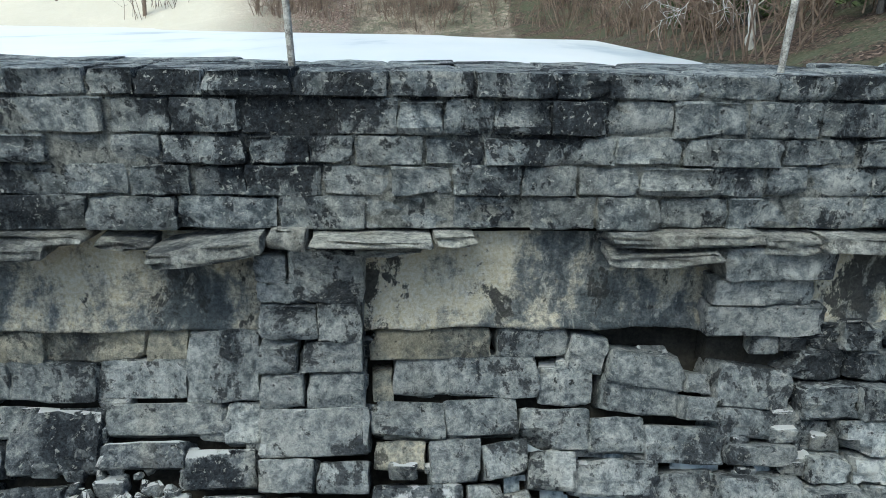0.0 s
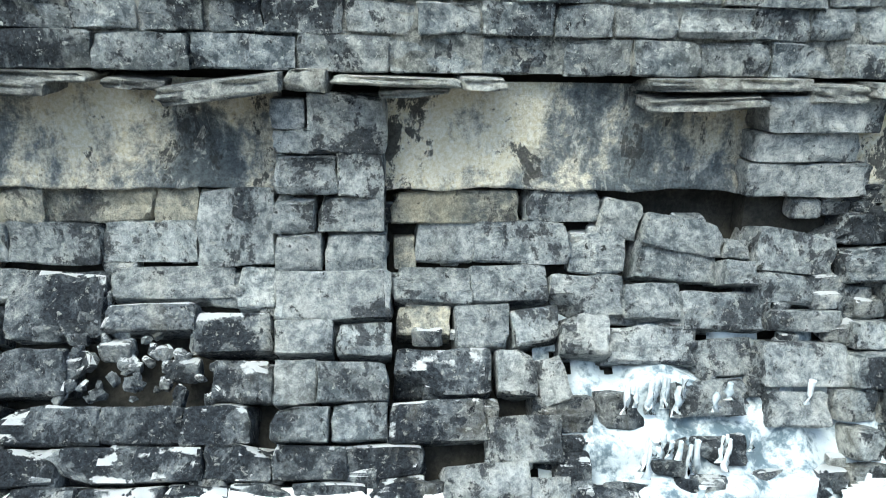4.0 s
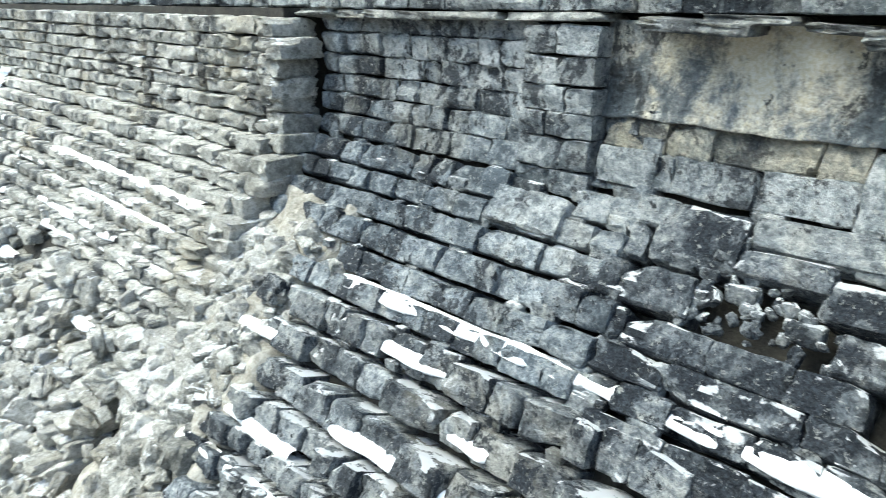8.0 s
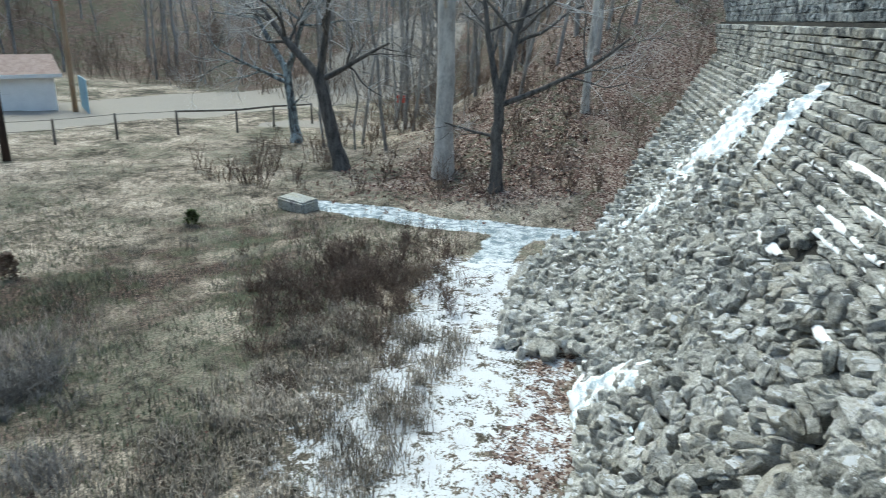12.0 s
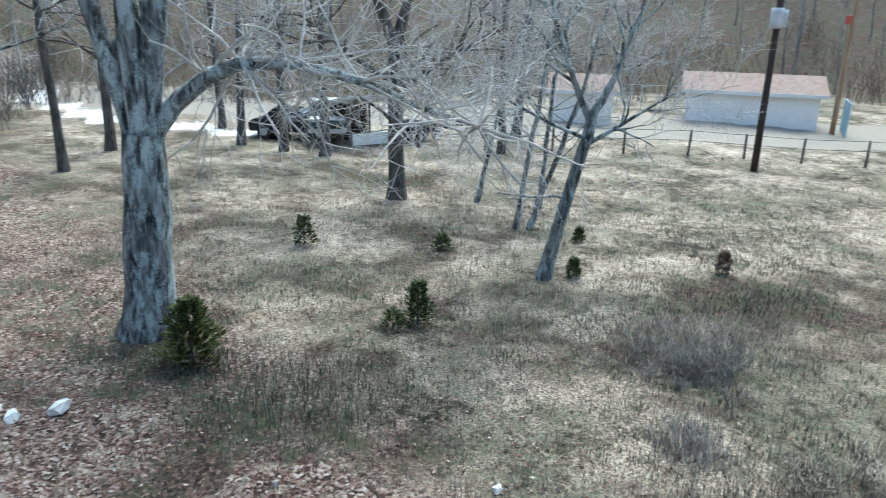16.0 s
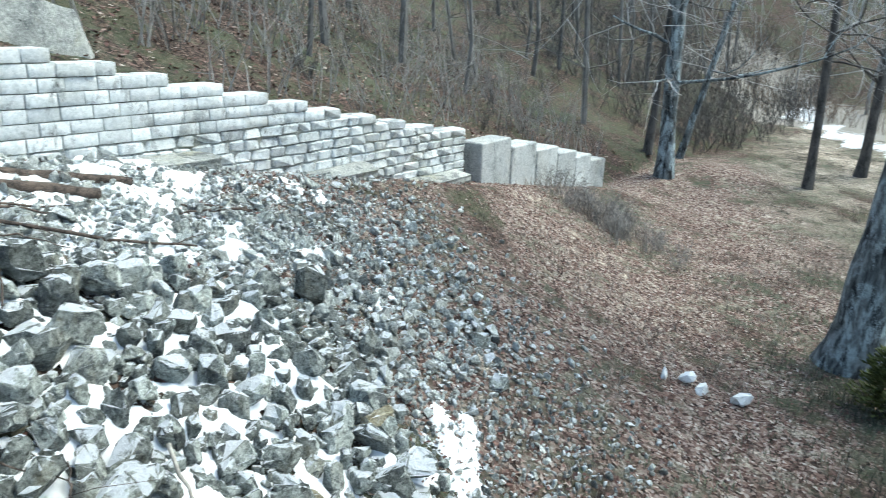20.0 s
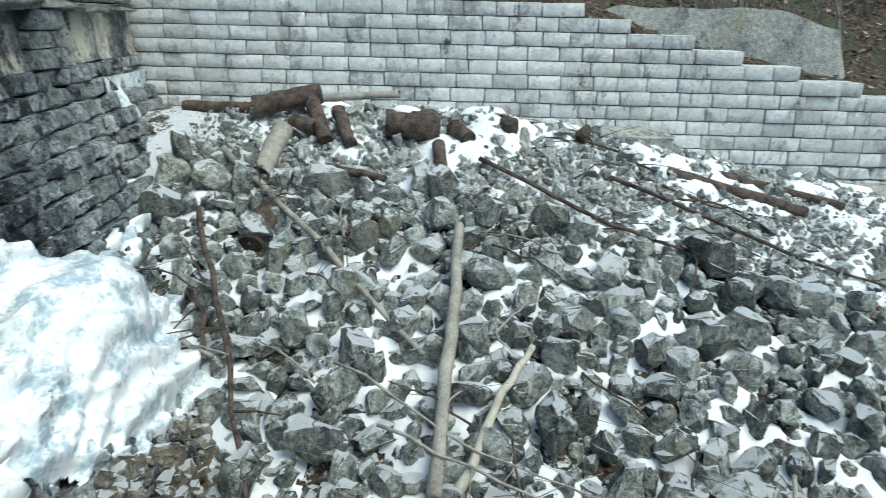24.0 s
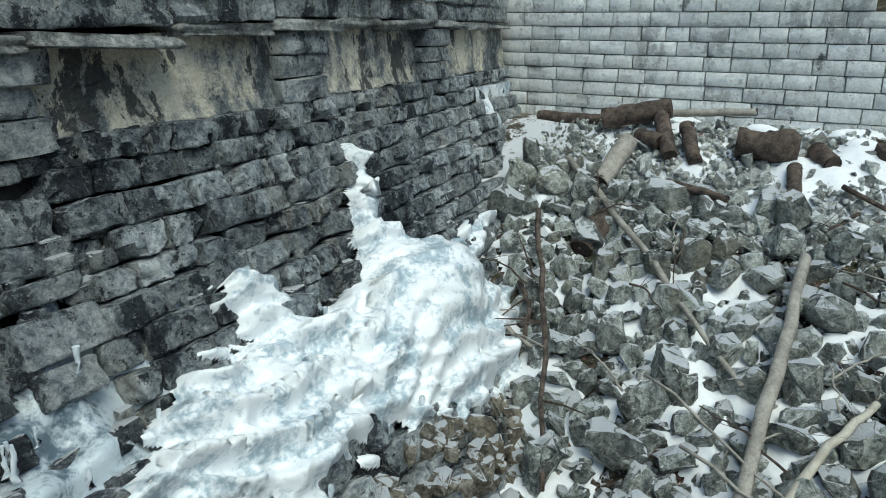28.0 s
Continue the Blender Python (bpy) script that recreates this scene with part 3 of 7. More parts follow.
class Masons:
    """Lays stones: near ones as parts of their own, far ones joined."""

    def __init__(self, parent, mat, name="stone", worn=None):
        self.parent, self.name, self.mat = parent, name, mat
        self.meshes = [shape_mesh(name, b, mat) for b in (worn or BLOCKS)]
        self.far, self.count, self.climbs = Soup(), 0, False

    def put(self, m, near):
        if near and self.count < 300:
            ob = new(self.name, self.meshes[rng.integers(len(self.meshes))])
            ob.parent = self.parent
            ob.matrix_basis = m
            self.count += 1
        else:
            v, f = BLOCKS_FAR[rng.integers(len(BLOCKS_FAR))]
            mm = np.array(m)
            self.far.add(v @ mm[:3, :3].T + mm[:3, 3], f)

    def stone(self, x, y, z, size, near=True, jitter=1.0, turn=(0, 0, 0)):
        j = rng.normal(0, 1, 3) * jitter
        z += crest_rise(x) if self.climbs else 0.0
        m = pose(x, y, z, turn[0] + 1.2 * j[0], turn[1] + 1.0 * j[1], SLANT + (4.5 if x > 4 else 0.0) + turn[2] + 2.0 * j[2]) @ Matrix.Diagonal((*size, 1))
        self.put(m, near)

    def course(self, x0, x1, z, high, front, deep=0.3, short=0.30, long=0.52, near=lambda x: True, jitter=1.0, out=0.015, joints=None, skip=None, gap=0.010):
        """One course from x0 to x1; front gives y at x."""
        cuts = list(joints) if joints else []
        if not cuts:
            x = x0
            while x < x1 - short * 0.6:
                cuts.append(x)
                x += rng.uniform(short, long)
            cuts.append(x1)
        for a, b in zip(cuts[:-1], cuts[1:]):
            xm = (a + b) / 2
            if skip and skip(xm, z):
                continue
            proud = rng.normal(0, out)
            hh = high * rng.uniform(0.96, 1.03)
            self.stone(xm, front(xm) + deep / 2 + proud, z + high / 2, (b - a - gap, deep, hh - gap), near(xm), jitter)

    def done(self, label=""):
        if self.far.n:
            tagged(self.far.build(self.name + "work", self.mat, self.parent, label), kind="stuff")


# parapet: five courses, the joints of the middle stretch as they stand
masons = Masons(parapet, M_PARAPET)
masons.climbs = True
px = lambda cuts: [(c - 747) * 0.00304 for c in cuts]
rows = [(6.69, 0.15, px([-10, 150, 232, 350, 505, 680, 832, 978, 1075, 1240, 1392, 1490, 1640])),
        (6.49, 0.20, px([-80, 55, 178, 290, 412, 585, 692, 775, 868, 972, 1075, 1200, 1345, 1480, 1620])),
        (6.325, 0.165, px([-60, 65, 180, 268, 420, 532, 615, 740, 848, 995, 1095, 1225, 1415, 1560, 1660])),
        (6.145, 0.18, px([-40, 95, 205, 318, 415, 553, 680, 795, 925, 1030, 1147, 1282, 1390, 1470, 1600])),
        (5.945, 0.20, px([-100, 120, 288, 470, 632, 795, 942, 1070, 1192, 1325, 1462, 1590]))]
for z, high, cuts in rows:
    near = lambda x: -6.5 < x < 7.0
    masons.course(cuts[0], cuts[-1], z, high, lambda x: dam_line(x) - 0.01, 0.34, joints=cuts, out=0.012, jitter=0.8)
    masons.course(cuts[-1], DAM_R, z, high, lambda x: dam_line(x) - 0.01, 0.34, near=near)
    masons.course(DAM_L, cuts[0], z, high, lambda x: dam_line(x) - 0.01, 0.34, near=near)
# flat capstones behind the front edge
for k in range(2):
    masons.course(DAM_L, DAM_R, 6.66, 0.17, lambda x, k=k: dam_line(x) + 0.36 + 0.42 * k, 0.42, 0.4, 0.8, near=lambda x: -3 < x < 4, jitter=0.6)
masons.done()

# thin slabs of the string course, broken off in places
ledge = tagged(new("string_course"), "broken string course of thin projecting limestone slabs", "ledge", kind="structure")
slabber = Masons(ledge, M_LEDGE, "slab")
slabber.climbs = True


def slab(x0, x1, z, thick, out, tilt=0.0, near=True):
    slabber.stone((x0 + x1) / 2, dam_line((x0 + x1) / 2) + 0.2 - out / 2, z, (x1 - x0, 0.4 + out, thick), near, 0.7, (rng.normal(0, 2), tilt, rng.normal(0, 2)))


for x0, x1, z, thick, out, tilt in ((-1.52, -0.90, 5.86, 0.10, 0.24, -8), (-0.90, -0.68, 5.90, 0.12, 0.10, 0), (-0.64, 0.02, 5.905, 0.045, 0.22, 1), (-0.40, -0.02, 5.865, 0.04, 0.16, -3),
                                    (0.02, 0.26, 5.91, 0.06, 0.08, 0), (1.06, 1.95, 5.905, 0.07, 0.16, 0), (1.06, 1.70, 5.83, 0.06, 0.20, -2.5), (1.95, 2.40, 5.88, 0.09, 0.12, 1),
                                    (2.28, 3.3, 5.87, 0.08, 0.18, 1), (-1.85, -1.55, 5.88, 0.05, 0.10, 4), (-2.75, -2.10, 5.88, 0.07, 0.22, 3), (-2.4, -1.9, 5.915, 0.05, 0.1, 0),
                                    (-3.9, -3.1, 5.91, 0.06, 0.05, 0), (-4.9, -4.0, 5.90, 0.06, 0.03, 0), (3.4, 4.3, 5.90, 0.09, 0.10, 0), (4.4, 5.3, 5.89, 0.10, 0.14, 1), (5.4, 6.1, 5.90, 0.09, 0.08, 0),
                                    (6.2, 7.3, 5.89, 0.10, 0.16, -1), (7.4, 8.1, 5.90, 0.09, 0.1, 0), (8.2, 9.3, 5.89, 0.10, 0.12, 0), (9.4, 10.3, 5.90, 0.09, 0.08, 0)):
    slab(x0, x1, z, thick, out, tilt)
x = DAM_L
while x < -5.2:
    w = rng.uniform(0.4, 0.9)
    slab(x, x + w, 5.90, 0.07, rng.uniform(0.0, 0.08), rng.normal(0, 1), x > -14)
    x += w + 0.02
slabber.done()

def face(x, z):
    """Front of the dam below the string course: upright under the niches, battered below; west of the broken edge the facing still stands proud."""
    if x < -6.3:
        batter = 0.85 + 0.02 * min(max(-23.0 - x, 0.0), 8.0)
        return float(dam_line(x)) - 0.30 - batter * max(4.85 - z, 0) - 0.12 * float(sstep(z, 3.0, 4.5))
    w = np.interp(z, (3.0, 4.5, 4.85, 5.3), (-1.77, -0.35, -0.02, 0.09)) - 0.95 * max(3.0 - z, 0)
    e = np.interp(z, (3.0, 3.84, 4.23, 4.7, 5.0, 5.35), (-1.63, -0.83, -0.56, -0.34, -0.17, -0.06)) - 0.95 * max(3.0 - z, 0)
    k = float(sstep(x, 0.6, 2.4))
    return dam_line(x) + float(w) * (1 - k) + float(e) * k


def lean(x, z):
    """How far the face leans back at x, z, in degrees."""
    return math.degrees(math.atan2(face(x, z + 0.08) - face(x, z - 0.08), 0.16))


def lay(gang, x0, x1, z0, z1, roll=0.0, near=True, jitter=1.2, proud=0.015, deep=0.34, gap=0.002, follow=0.85, back=0.0):
    """One stone filling the given stretch of the face, leaning with it."""
    xm, zm = (x0 + x1) / 2, (z0 + z1) / 2
    tilt = lean(xm, zm) * follow
    jitter *= 0.7
    c, q = math.cos(radians(tilt)), math.sin(radians(tilt))
    d = deep / 2 + back + rng.normal(0, proud)
    gang.stone(xm, face(xm, zm) + d * c, zm - d * q, ((x1 - x0) * 1.02 - gap, deep, (z1 - z0) / max(c, 0.7) * 1.06 - gap), near, jitter, (-tilt, roll, 0))


# piers between the niches
PIERS = [-0.675 + 2.73 * k for k in range(-1, 4)]
PIER_W = 0.62
for k, c in enumerate(PIERS):
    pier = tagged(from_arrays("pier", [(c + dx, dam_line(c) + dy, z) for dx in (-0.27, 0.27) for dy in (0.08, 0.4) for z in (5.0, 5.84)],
                              [(0, 1, 3, 2), (4, 6, 7, 5), (0, 4, 5, 1), (2, 3, 7, 6), (1, 5, 7, 3), (0, 2, 6, 4)], M_GAP_SHADE_MORTAR),
                  "blue-grey pier of squared stone courses between niches", "pier", group="piers of the dam", kind="structure")
    pm = Masons(pier, M_PIER)
    pm.climbs = k > 2
    if k == 1:
        for x0, x1, z0, z1 in ((-0.99, -0.80, 5.64, 5.81), (-0.80, -0.36, 5.52, 5.84), (-0.98, -0.66, 5.50, 5.65), (-0.99, -0.64, 5.28, 5.51), (-0.64, -0.37, 5.28, 5.53), (-1.0, -0.76, 5.06, 5.25), (-0.75, -0.37, 5.06, 5.28),
                               (-1.0, -0.73, 4.82, 5.05), (-0.72, -0.36, 4.83, 5.06), (-0.97, -0.33, 4.60, 4.82), (-0.96, -0.64, 4.45, 4.60), (-0.62, -0.32, 4.44, 4.59), (-0.94, -0.71, 4.25, 4.44), (-0.71, -0.33, 4.26, 4.43),
                               (-0.93, -0.63, 4.11, 4.25), (-0.62, -0.32, 4.11, 4.26)):
            if z0 > 4.7:
                pm.stone((x0 + x1) / 2, dam_line(x0) + 0.12 - 0.06 * (5.2 - z0) * (z0 < 5.2) + rng.normal(0, 0.01), (z0 + z1) / 2, (x1 - x0 - 0.008, 0.36, z1 - z0 - 0.008), True, 0.8)
            else:
                lay(pm, x0, x1, z0, z1, back=-0.07, jitter=0.8, gap=0.008)
    elif k == 0:
        z = 5.86
        while z > 4.62:
            hgt = rng.uniform(0.16, 0.22)
            z -= hgt
            split = c + rng.choice([-0.09, 0.08, -0.02])
            for x0, x1 in ((c - 0.31, split), (split, c + 0.31)):
                if z > 4.6:
                    pm.stone((x0 + x1) / 2, dam_line(c) + 0.12, z + hgt / 2, (x1 - x0 - 0.008, 0.36, hgt - 0.008), True, 0.8)
                else:
                    lay(pm, x0, x1, z, z + hgt, back=-0.07, jitter=0.8)
    else:
        z = 5.86
        for hgt in (0.20, 0.18, 0.20):
            z -= hgt
            pm.stone(c + rng.normal(0, 0.02), dam_line(c) + 0.11 + rng.normal(0, 0.015), z + hgt / 2, (rng.uniform(0.62, 0.76), 0.38, hgt - 0.006), True, 0.6)
    pm.done()

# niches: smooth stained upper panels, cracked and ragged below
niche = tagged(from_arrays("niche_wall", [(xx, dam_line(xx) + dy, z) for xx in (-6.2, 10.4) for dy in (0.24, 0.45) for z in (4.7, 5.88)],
                           [(0, 1, 3, 2), (4, 6, 7, 5), (0, 4, 5, 1), (2, 3, 7, 6), (1, 5, 7, 3), (0, 2, 6, 4)], M_GAP_SHADE_MORTAR),
               "recessed wall of the niches, stained yellow and grey", "wall", kind="structure")
bays = [(a + PIER_W / 2 - 0.04, b - PIER_W / 2 + 0.04) for a, b in zip([-6.2 - PIER_W / 2] + PIERS, PIERS + [10.4 + PIER_W / 2])]
for a, b in bays[1:]:
    east_ = a > 2
    xs = np.linspace(a, b, int((b - a) / 0.022))
    us = np.linspace(0, 1, 30)
    v = []
    joint1, joint2 = rng.uniform(0.25, 0.45), rng.uniform(0.6, 0.85)
    for u in us:
        for x in xs:
            low = (5.315 + crest_rise(x) * 0.6 if east_ else 5.285) + 0.018 * float(waves(x, 0.3, 5.0)) + 0.010 * float(waves(x, 0.8, 17.0))
            z = low + u * (5.90 + crest_rise(x) - low)
            g = 0.0
            for line, wob in ((5.47 + 0.05 * joint1, 6.0), (5.66, 4.0)):
                g += 0.016 * math.exp(-((z - line - 0.025 * math.sin(wob * x) - 0.010 * math.sin(23 * x)) / 0.009) ** 2) * (0.5 + 0.5 * math.sin(2.6 * x + line * 9) > 0.35)
            for s_ in (joint1, joint2):
                g += 0.012 * math.exp(-((x - a - s_ * (b - a) - 0.03 * math.sin(9 * z) - 0.02 * math.sin(31 * z)) / 0.010) ** 2) * (z < 5.6)
            y = dam_line(x) + (0.02 + 0.06 * u if east_ else 0.10 + 0.03 * u) + g + 0.018 * float(waves(x, z, 3.3)) + 0.008 * float(waves(x, z * 1.4, 11.0)) + 0.003 * float(waves(x, z, 37.0)) - 0.04 * math.exp(-u * 9)
            v.append((x, y, z))
    w = len(xs)
    under = [(x, y + 0.26, z + 0.02) for x, y, z in v[:w]]
    f = [(i * w + j, i * w + j + 1, (i + 1) * w + j + 1, (i + 1) * w + j) for i in range(29) for j in range(w - 1)]
    f += [(j, len(v) + j, len(v) + j + 1, j + 1) for j in range(w - 1)]
    from_arrays("panel", v + under, f, M_PANEL, niche, smooth=True)

# the stretch below the niches, stone by stone
front = tagged(new("front_face"), "weathered face of squared limestone courses below the niches", "wall", kind="structure")
g_warm, g_grey, g_soot = Masons(front, M_NICHE), Masons(front, M_PIER), Masons(front, M_SLOPE, worn=WORN)
for z0, z1, cuts, gang in ((5.09, 5.29, (-3.05, -2.61, -2.32, -1.70, -1.46, -1.0), g_warm), (4.87, 5.09, (-3.05, -2.64, -2.52, -1.99, -1.47), g_grey), (4.11, 4.27, (-2.49, -2.36, -1.84, -1.40, -1.05), g_soot),
                           (3.97, 4.11, (-2.43, -1.99, -1.60, -1.26, -0.90, -0.52, -0.12), g_soot), (3.84, 3.97, (-2.21, -1.86, -1.44, -1.11, -0.78, -0.41, 0.0), g_soot),
                           (3.66, 3.82, (-2.31, -1.84, -1.39, -1.06, -0.63, -0.14, 0.3), g_soot)):
    for x0, x1 in zip(cuts[:-1], cuts[1:]):
        lay(gang, x0, x1, z0, z1)
for x0, x1, z0, z1 in ((-1.45, -1.01, 4.86, 5.28), (-2.65, -2.40, 4.70, 4.85), (-1.93, -1.23, 4.70, 4.85), (-1.22, -1.00, 4.66, 4.85)):
    lay(g_grey, x0, x1, z0, z1)
for x0, x1, z0, z1 in ((-2.49, -1.94, 4.54, 4.84), (-2.64, -2.50, 4.53, 4.70), (-1.92, -1.43, 4.56, 4.68), (-1.41, -0.99, 4.47, 4.65), (-2.53, -2.08, 4.30, 4.50), (-1.28, -0.96, 4.27, 4.45), (-2.8, -2.54, 4.3, 4.52)):
    lay(g_soot, x0, x1, z0, z1)
# between the pier and the slump
for x0, x1, z0, z1 in ((-0.34, 0.40, 5.10, 5.28), (-0.34, -0.21, 4.83, 5.01), (-0.30, 0.01, 4.54, 4.67)):
    lay(g_warm, x0, x1, z0, z1)
for x0, x1, z0, z1 in ((-0.20, 0.14, 4.85, 5.09), (0.15, 0.71, 4.86, 5.10), (-0.31, 0.13, 4.67, 4.84), (0.12, 0.56, 4.68, 4.85), (0.03, 0.34, 4.48, 4.67), (0.35, 0.63, 4.50, 4.66), (0.03, 0.27, 3.77, 3.91), (0.39, 0.64, 3.82, 3.97),
                       (0.30, 0.54, 3.71, 3.85), (0.21, 0.63, 4.02, 4.21), (-0.02, 0.42, 3.89, 4.03)):
    lay(g_grey, x0, x1, z0, z1, jitter=2.5, proud=0.03)
for x0, x1, z0, z1 in ((-0.30, 0.23, 4.28, 4.49), (-0.33, 0.18, 4.10, 4.27), (0.65, 1.04, 3.73, 3.94)):
    lay(g_soot, x0, x1, z0, z1, jitter=2.0, proud=0.03)
g_warm.done()
g_grey.done()
g_soot.done()

# slumped stones under the leaning slab of the niche
slump = tagged(new("slumped_stones"), "slumped grey stones leaning over one another below a niche", "masonry", kind="structure")
sm = Masons(slump, M_PIER, worn=WORN)
for x0, x1, z0, z1, tilt in ((0.43, 0.87, 5.09, 5.29, 0), (0.89, 1.12, 5.0, 5.24, 12), (1.14, 1.61, 4.94, 5.15, 9), (1.60, 1.75, 4.92, 5.04, 5), (1.10, 1.57, 4.78, 5.0, 7), (1.58, 1.77, 4.78, 4.92, 5), (0.72, 1.05, 4.80, 5.05, 0),
                             (1.77, 2.25, 4.86, 5.11, 7), (1.78, 2.30, 4.70, 4.88, 4), (0.58, 1.01, 4.61, 4.83, 2), (1.01, 1.34, 4.60, 4.79, 2)):
    lay(sm, x0, x1, z0 + 0.01, z1 - 0.01, tilt, jitter=1.6, proud=0.03)
for x0, x1, z0, z1, tilt in ((1.35, 1.82, 4.56, 4.77, 4), (1.83, 2.25, 4.57, 4.70, 5), (0.64, 0.91, 4.43, 4.63, 2), (0.91, 1.39, 4.40, 4.60, 2), (1.39, 1.76, 4.34, 4.55, 0), (1.77, 2.29, 4.29, 4.54, 2),
                             (1.79, 2.14, 4.10, 4.28, 0), (0.27, 0.49, 4.27, 4.49, 0), (0.51, 0.69, 4.24, 4.46, -15), (1.24, 1.67, 4.17, 4.36, 0), (2.2, 2.4, 5.02, 5.14, -25)):
    lay(sm, x0, x1, z0 + 0.01, z1 - 0.01, tilt, jitter=1.8, proud=0.03)
sm.done()

# the other courses, one leaning back above the other
# small packing stones deep in the joints
packing = Soup()
for k in range(500):
    x, z = rng.uniform(-6.2, 9.5), rng.uniform(3.5, 5.3)
    bx, bf = BLOCKS_FAR[rng.integers(10)]
    sz = rng.uniform(0.05, 0.13)
    packing.add(bx * (sz * 1.6, sz, sz) + (x, face(x, z) + 0.06 + sz / 2, z), bf)
tagged(packing.build("packing_stones", M_COURSE), "small packing stones set deep in the joints", "masonry", kind="stuff")

lower = tagged(new("lower_face"), "battered face of stepped sooty stone courses with snow", "wall", kind="structure")
lm, um = Masons(lower, M_SLOPE, worn=WORN), Masons(lower, M_EAST, worn=WORN)
wg, gm = Masons(lower, M_BLUE_STONE), Masons(lower, M_COURSE, worn=WORN)
z = 5.90
while z > -0.2:
    hgt = rng.uniform(0.15, 0.20) if z > 5.5 or z < 5.1 and z > 3.8 else z - 5.36 if 5.45 < z else 0.18 if z > 3.8 else rng.uniform(0.17, 0.23)
    z -= hgt
    left = -6.3 if z > 4.1 else -5.2 + rng.uniform(-0.3, 0.3)
    spans = [(left, -3.70)] if z > 5.2 else [(left, -3.70), (-3.10, -2.62), (2.28, 10.4)] if z > 4.5 else [(left, -2.62), (2.28, 10.4)] if z > 4.25 else [(left, -2.45), (0.45, 2.0), (2.0, 10.4)] if z > 3.62 else [(left, 10.4)]
    for a, b in spans:
        x = a
        while x < b - 0.1:
            wd = rng.uniform(0.18, 0.38)
            e = b if x + wd > b - 0.14 else x + wd
            deepset = 0.10 if (z > 3.62 and 0.4 < x < 2.1) else 0.0
            if not (float(land(x, face(x, z))) > z + 0.3):
                flush = x < -2.4 and z > 3.75
                lay(um if x > 2.0 else wg if flush else gm if x < -2.6 or z < 3.0 else lm, x, e, z, z + hgt * rng.uniform(0.97, 1.03) * (1.08 if x > 2.0 else 1), rng.normal(0, 1), near=-5.5 < x < 6.5 and z > 2.4, jitter=0.9 if flush else 2.8, proud=0.014 if flush else 0.045, deep=0.4, gap=0.012 if flush else 0.022 if x > 2.0 else 0.025, follow=0.6 if flush else 0.55, back=deepset)
            x = e
x = 2.3
while x < 10.2:
    wd = rng.uniform(0.22, 0.42)
    lay(um, x, x + wd, 5.24, 5.36 if x < 4.1 else 5.39, 0, near=x < 6.5, jitter=1.5, proud=0.02, deep=0.4, gap=0.016, follow=0.3, back=0.02)
    x += wd
lm.done()
um.done()
wg.done()
gm.done()

# west of the broken edge: proud facing, coursed above and loose below
west = tagged(new("west_face"), "bulging western face of grey stone courses, loosening below", "wall", kind="structure")
wm = Masons(west, M_WEST, worn=WORN)
wp = tagged(new("west_toe"), "loose pale stones bulging from the foot of the face", "wall", kind="structure")
pm = Masons(wp, M_PALE)
pm.meshes = [shape_mesh('stone', block_shape(s + 20, 5, 0.14, 0.06, 0.8, 0.9), M_PALE) for s in range(12)]
z = 5.86
while z > -0.2:
    hgt = rng.uniform(0.125, 0.18)
    z -= hgt
    zz = z
    start = -6.35
    loose = z < 2.9
    gang = pm if loose else wm
    gang.course(DAM_L, start, z, hgt, lambda x: face(x, zz + 0.1) + (0.10 * float(waves(x, zz, 2.2)) if loose else 0.0), 0.5, 0.16 if loose else 0.20, 0.34 if loose else 0.42,
                near=lambda x: x > (-11.5 if loose else -10.5), jitter=4.5 if loose else 1.1, out=0.06 if loose else 0.014, skip=lambda x, q: land(x, face(x, q)) > q + 0.3 or math.hypot((x + 9.7) / 0.42, (q + 0.08 - 3.05) / 0.24) < 1)
wm.done()
pm.done()
prof = [(5.94, 0.2), (4.95, 0.2), (4.7, 0.2), (2.5, 0.3), (-0.5, 0.3)]
stations = (DAM_L, -29.0, -23.0, -15.0, -6.45)
n = len(prof) + 2
vv = [q for xx in stations for q in [(xx, face(xx, z) + d, z) for z, d in prof] + [(xx, 6.0, -0.5), (xx, 6.0, 5.94)]]
wf = [(j * n + i, j * n + (i + 1) % n, (j + 1) * n + (i + 1) % n, (j + 1) * n + i) for j in range(len(stations) - 1) for i in range(n)]
wf += [tuple(range(n))[::-1], tuple(range((len(stations) - 1) * n, len(stations) * n))]
from_arrays("mortar_core", vv, wf, M_GAP_SHADE_MORTAR, west)

# the broken edge itself: big pale quoins, and a scar of crumbling mortar beside it
edge = tagged(new("broken_edge"), "broken edge of large pale quoins across the face", "masonry", kind="structure")
em = Masons(edge, M_PALE, worn=WORN)
z = 5.75
while z > 2.7:
    hgt = rng.uniform(0.15, 0.23)
    z -= hgt * 0.92
    em.stone(-6.3 + rng.normal(0, 0.10) + 0.15 * (4.0 - z) * (z < 4.0), face(-6.4, z + 0.1) + 0.20 + rng.normal(0, 0.04), z, (rng.uniform(0.34, 0.62) * (0.72 if z > 4.0 else 1.0), rng.uniform(0.36, 0.48), hgt * 1.05), True, 2.5)
em.done()
xs, zs = np.linspace(-6.4, -4.6, 60), np.linspace(0.2, 4.25, 110)
sv = []
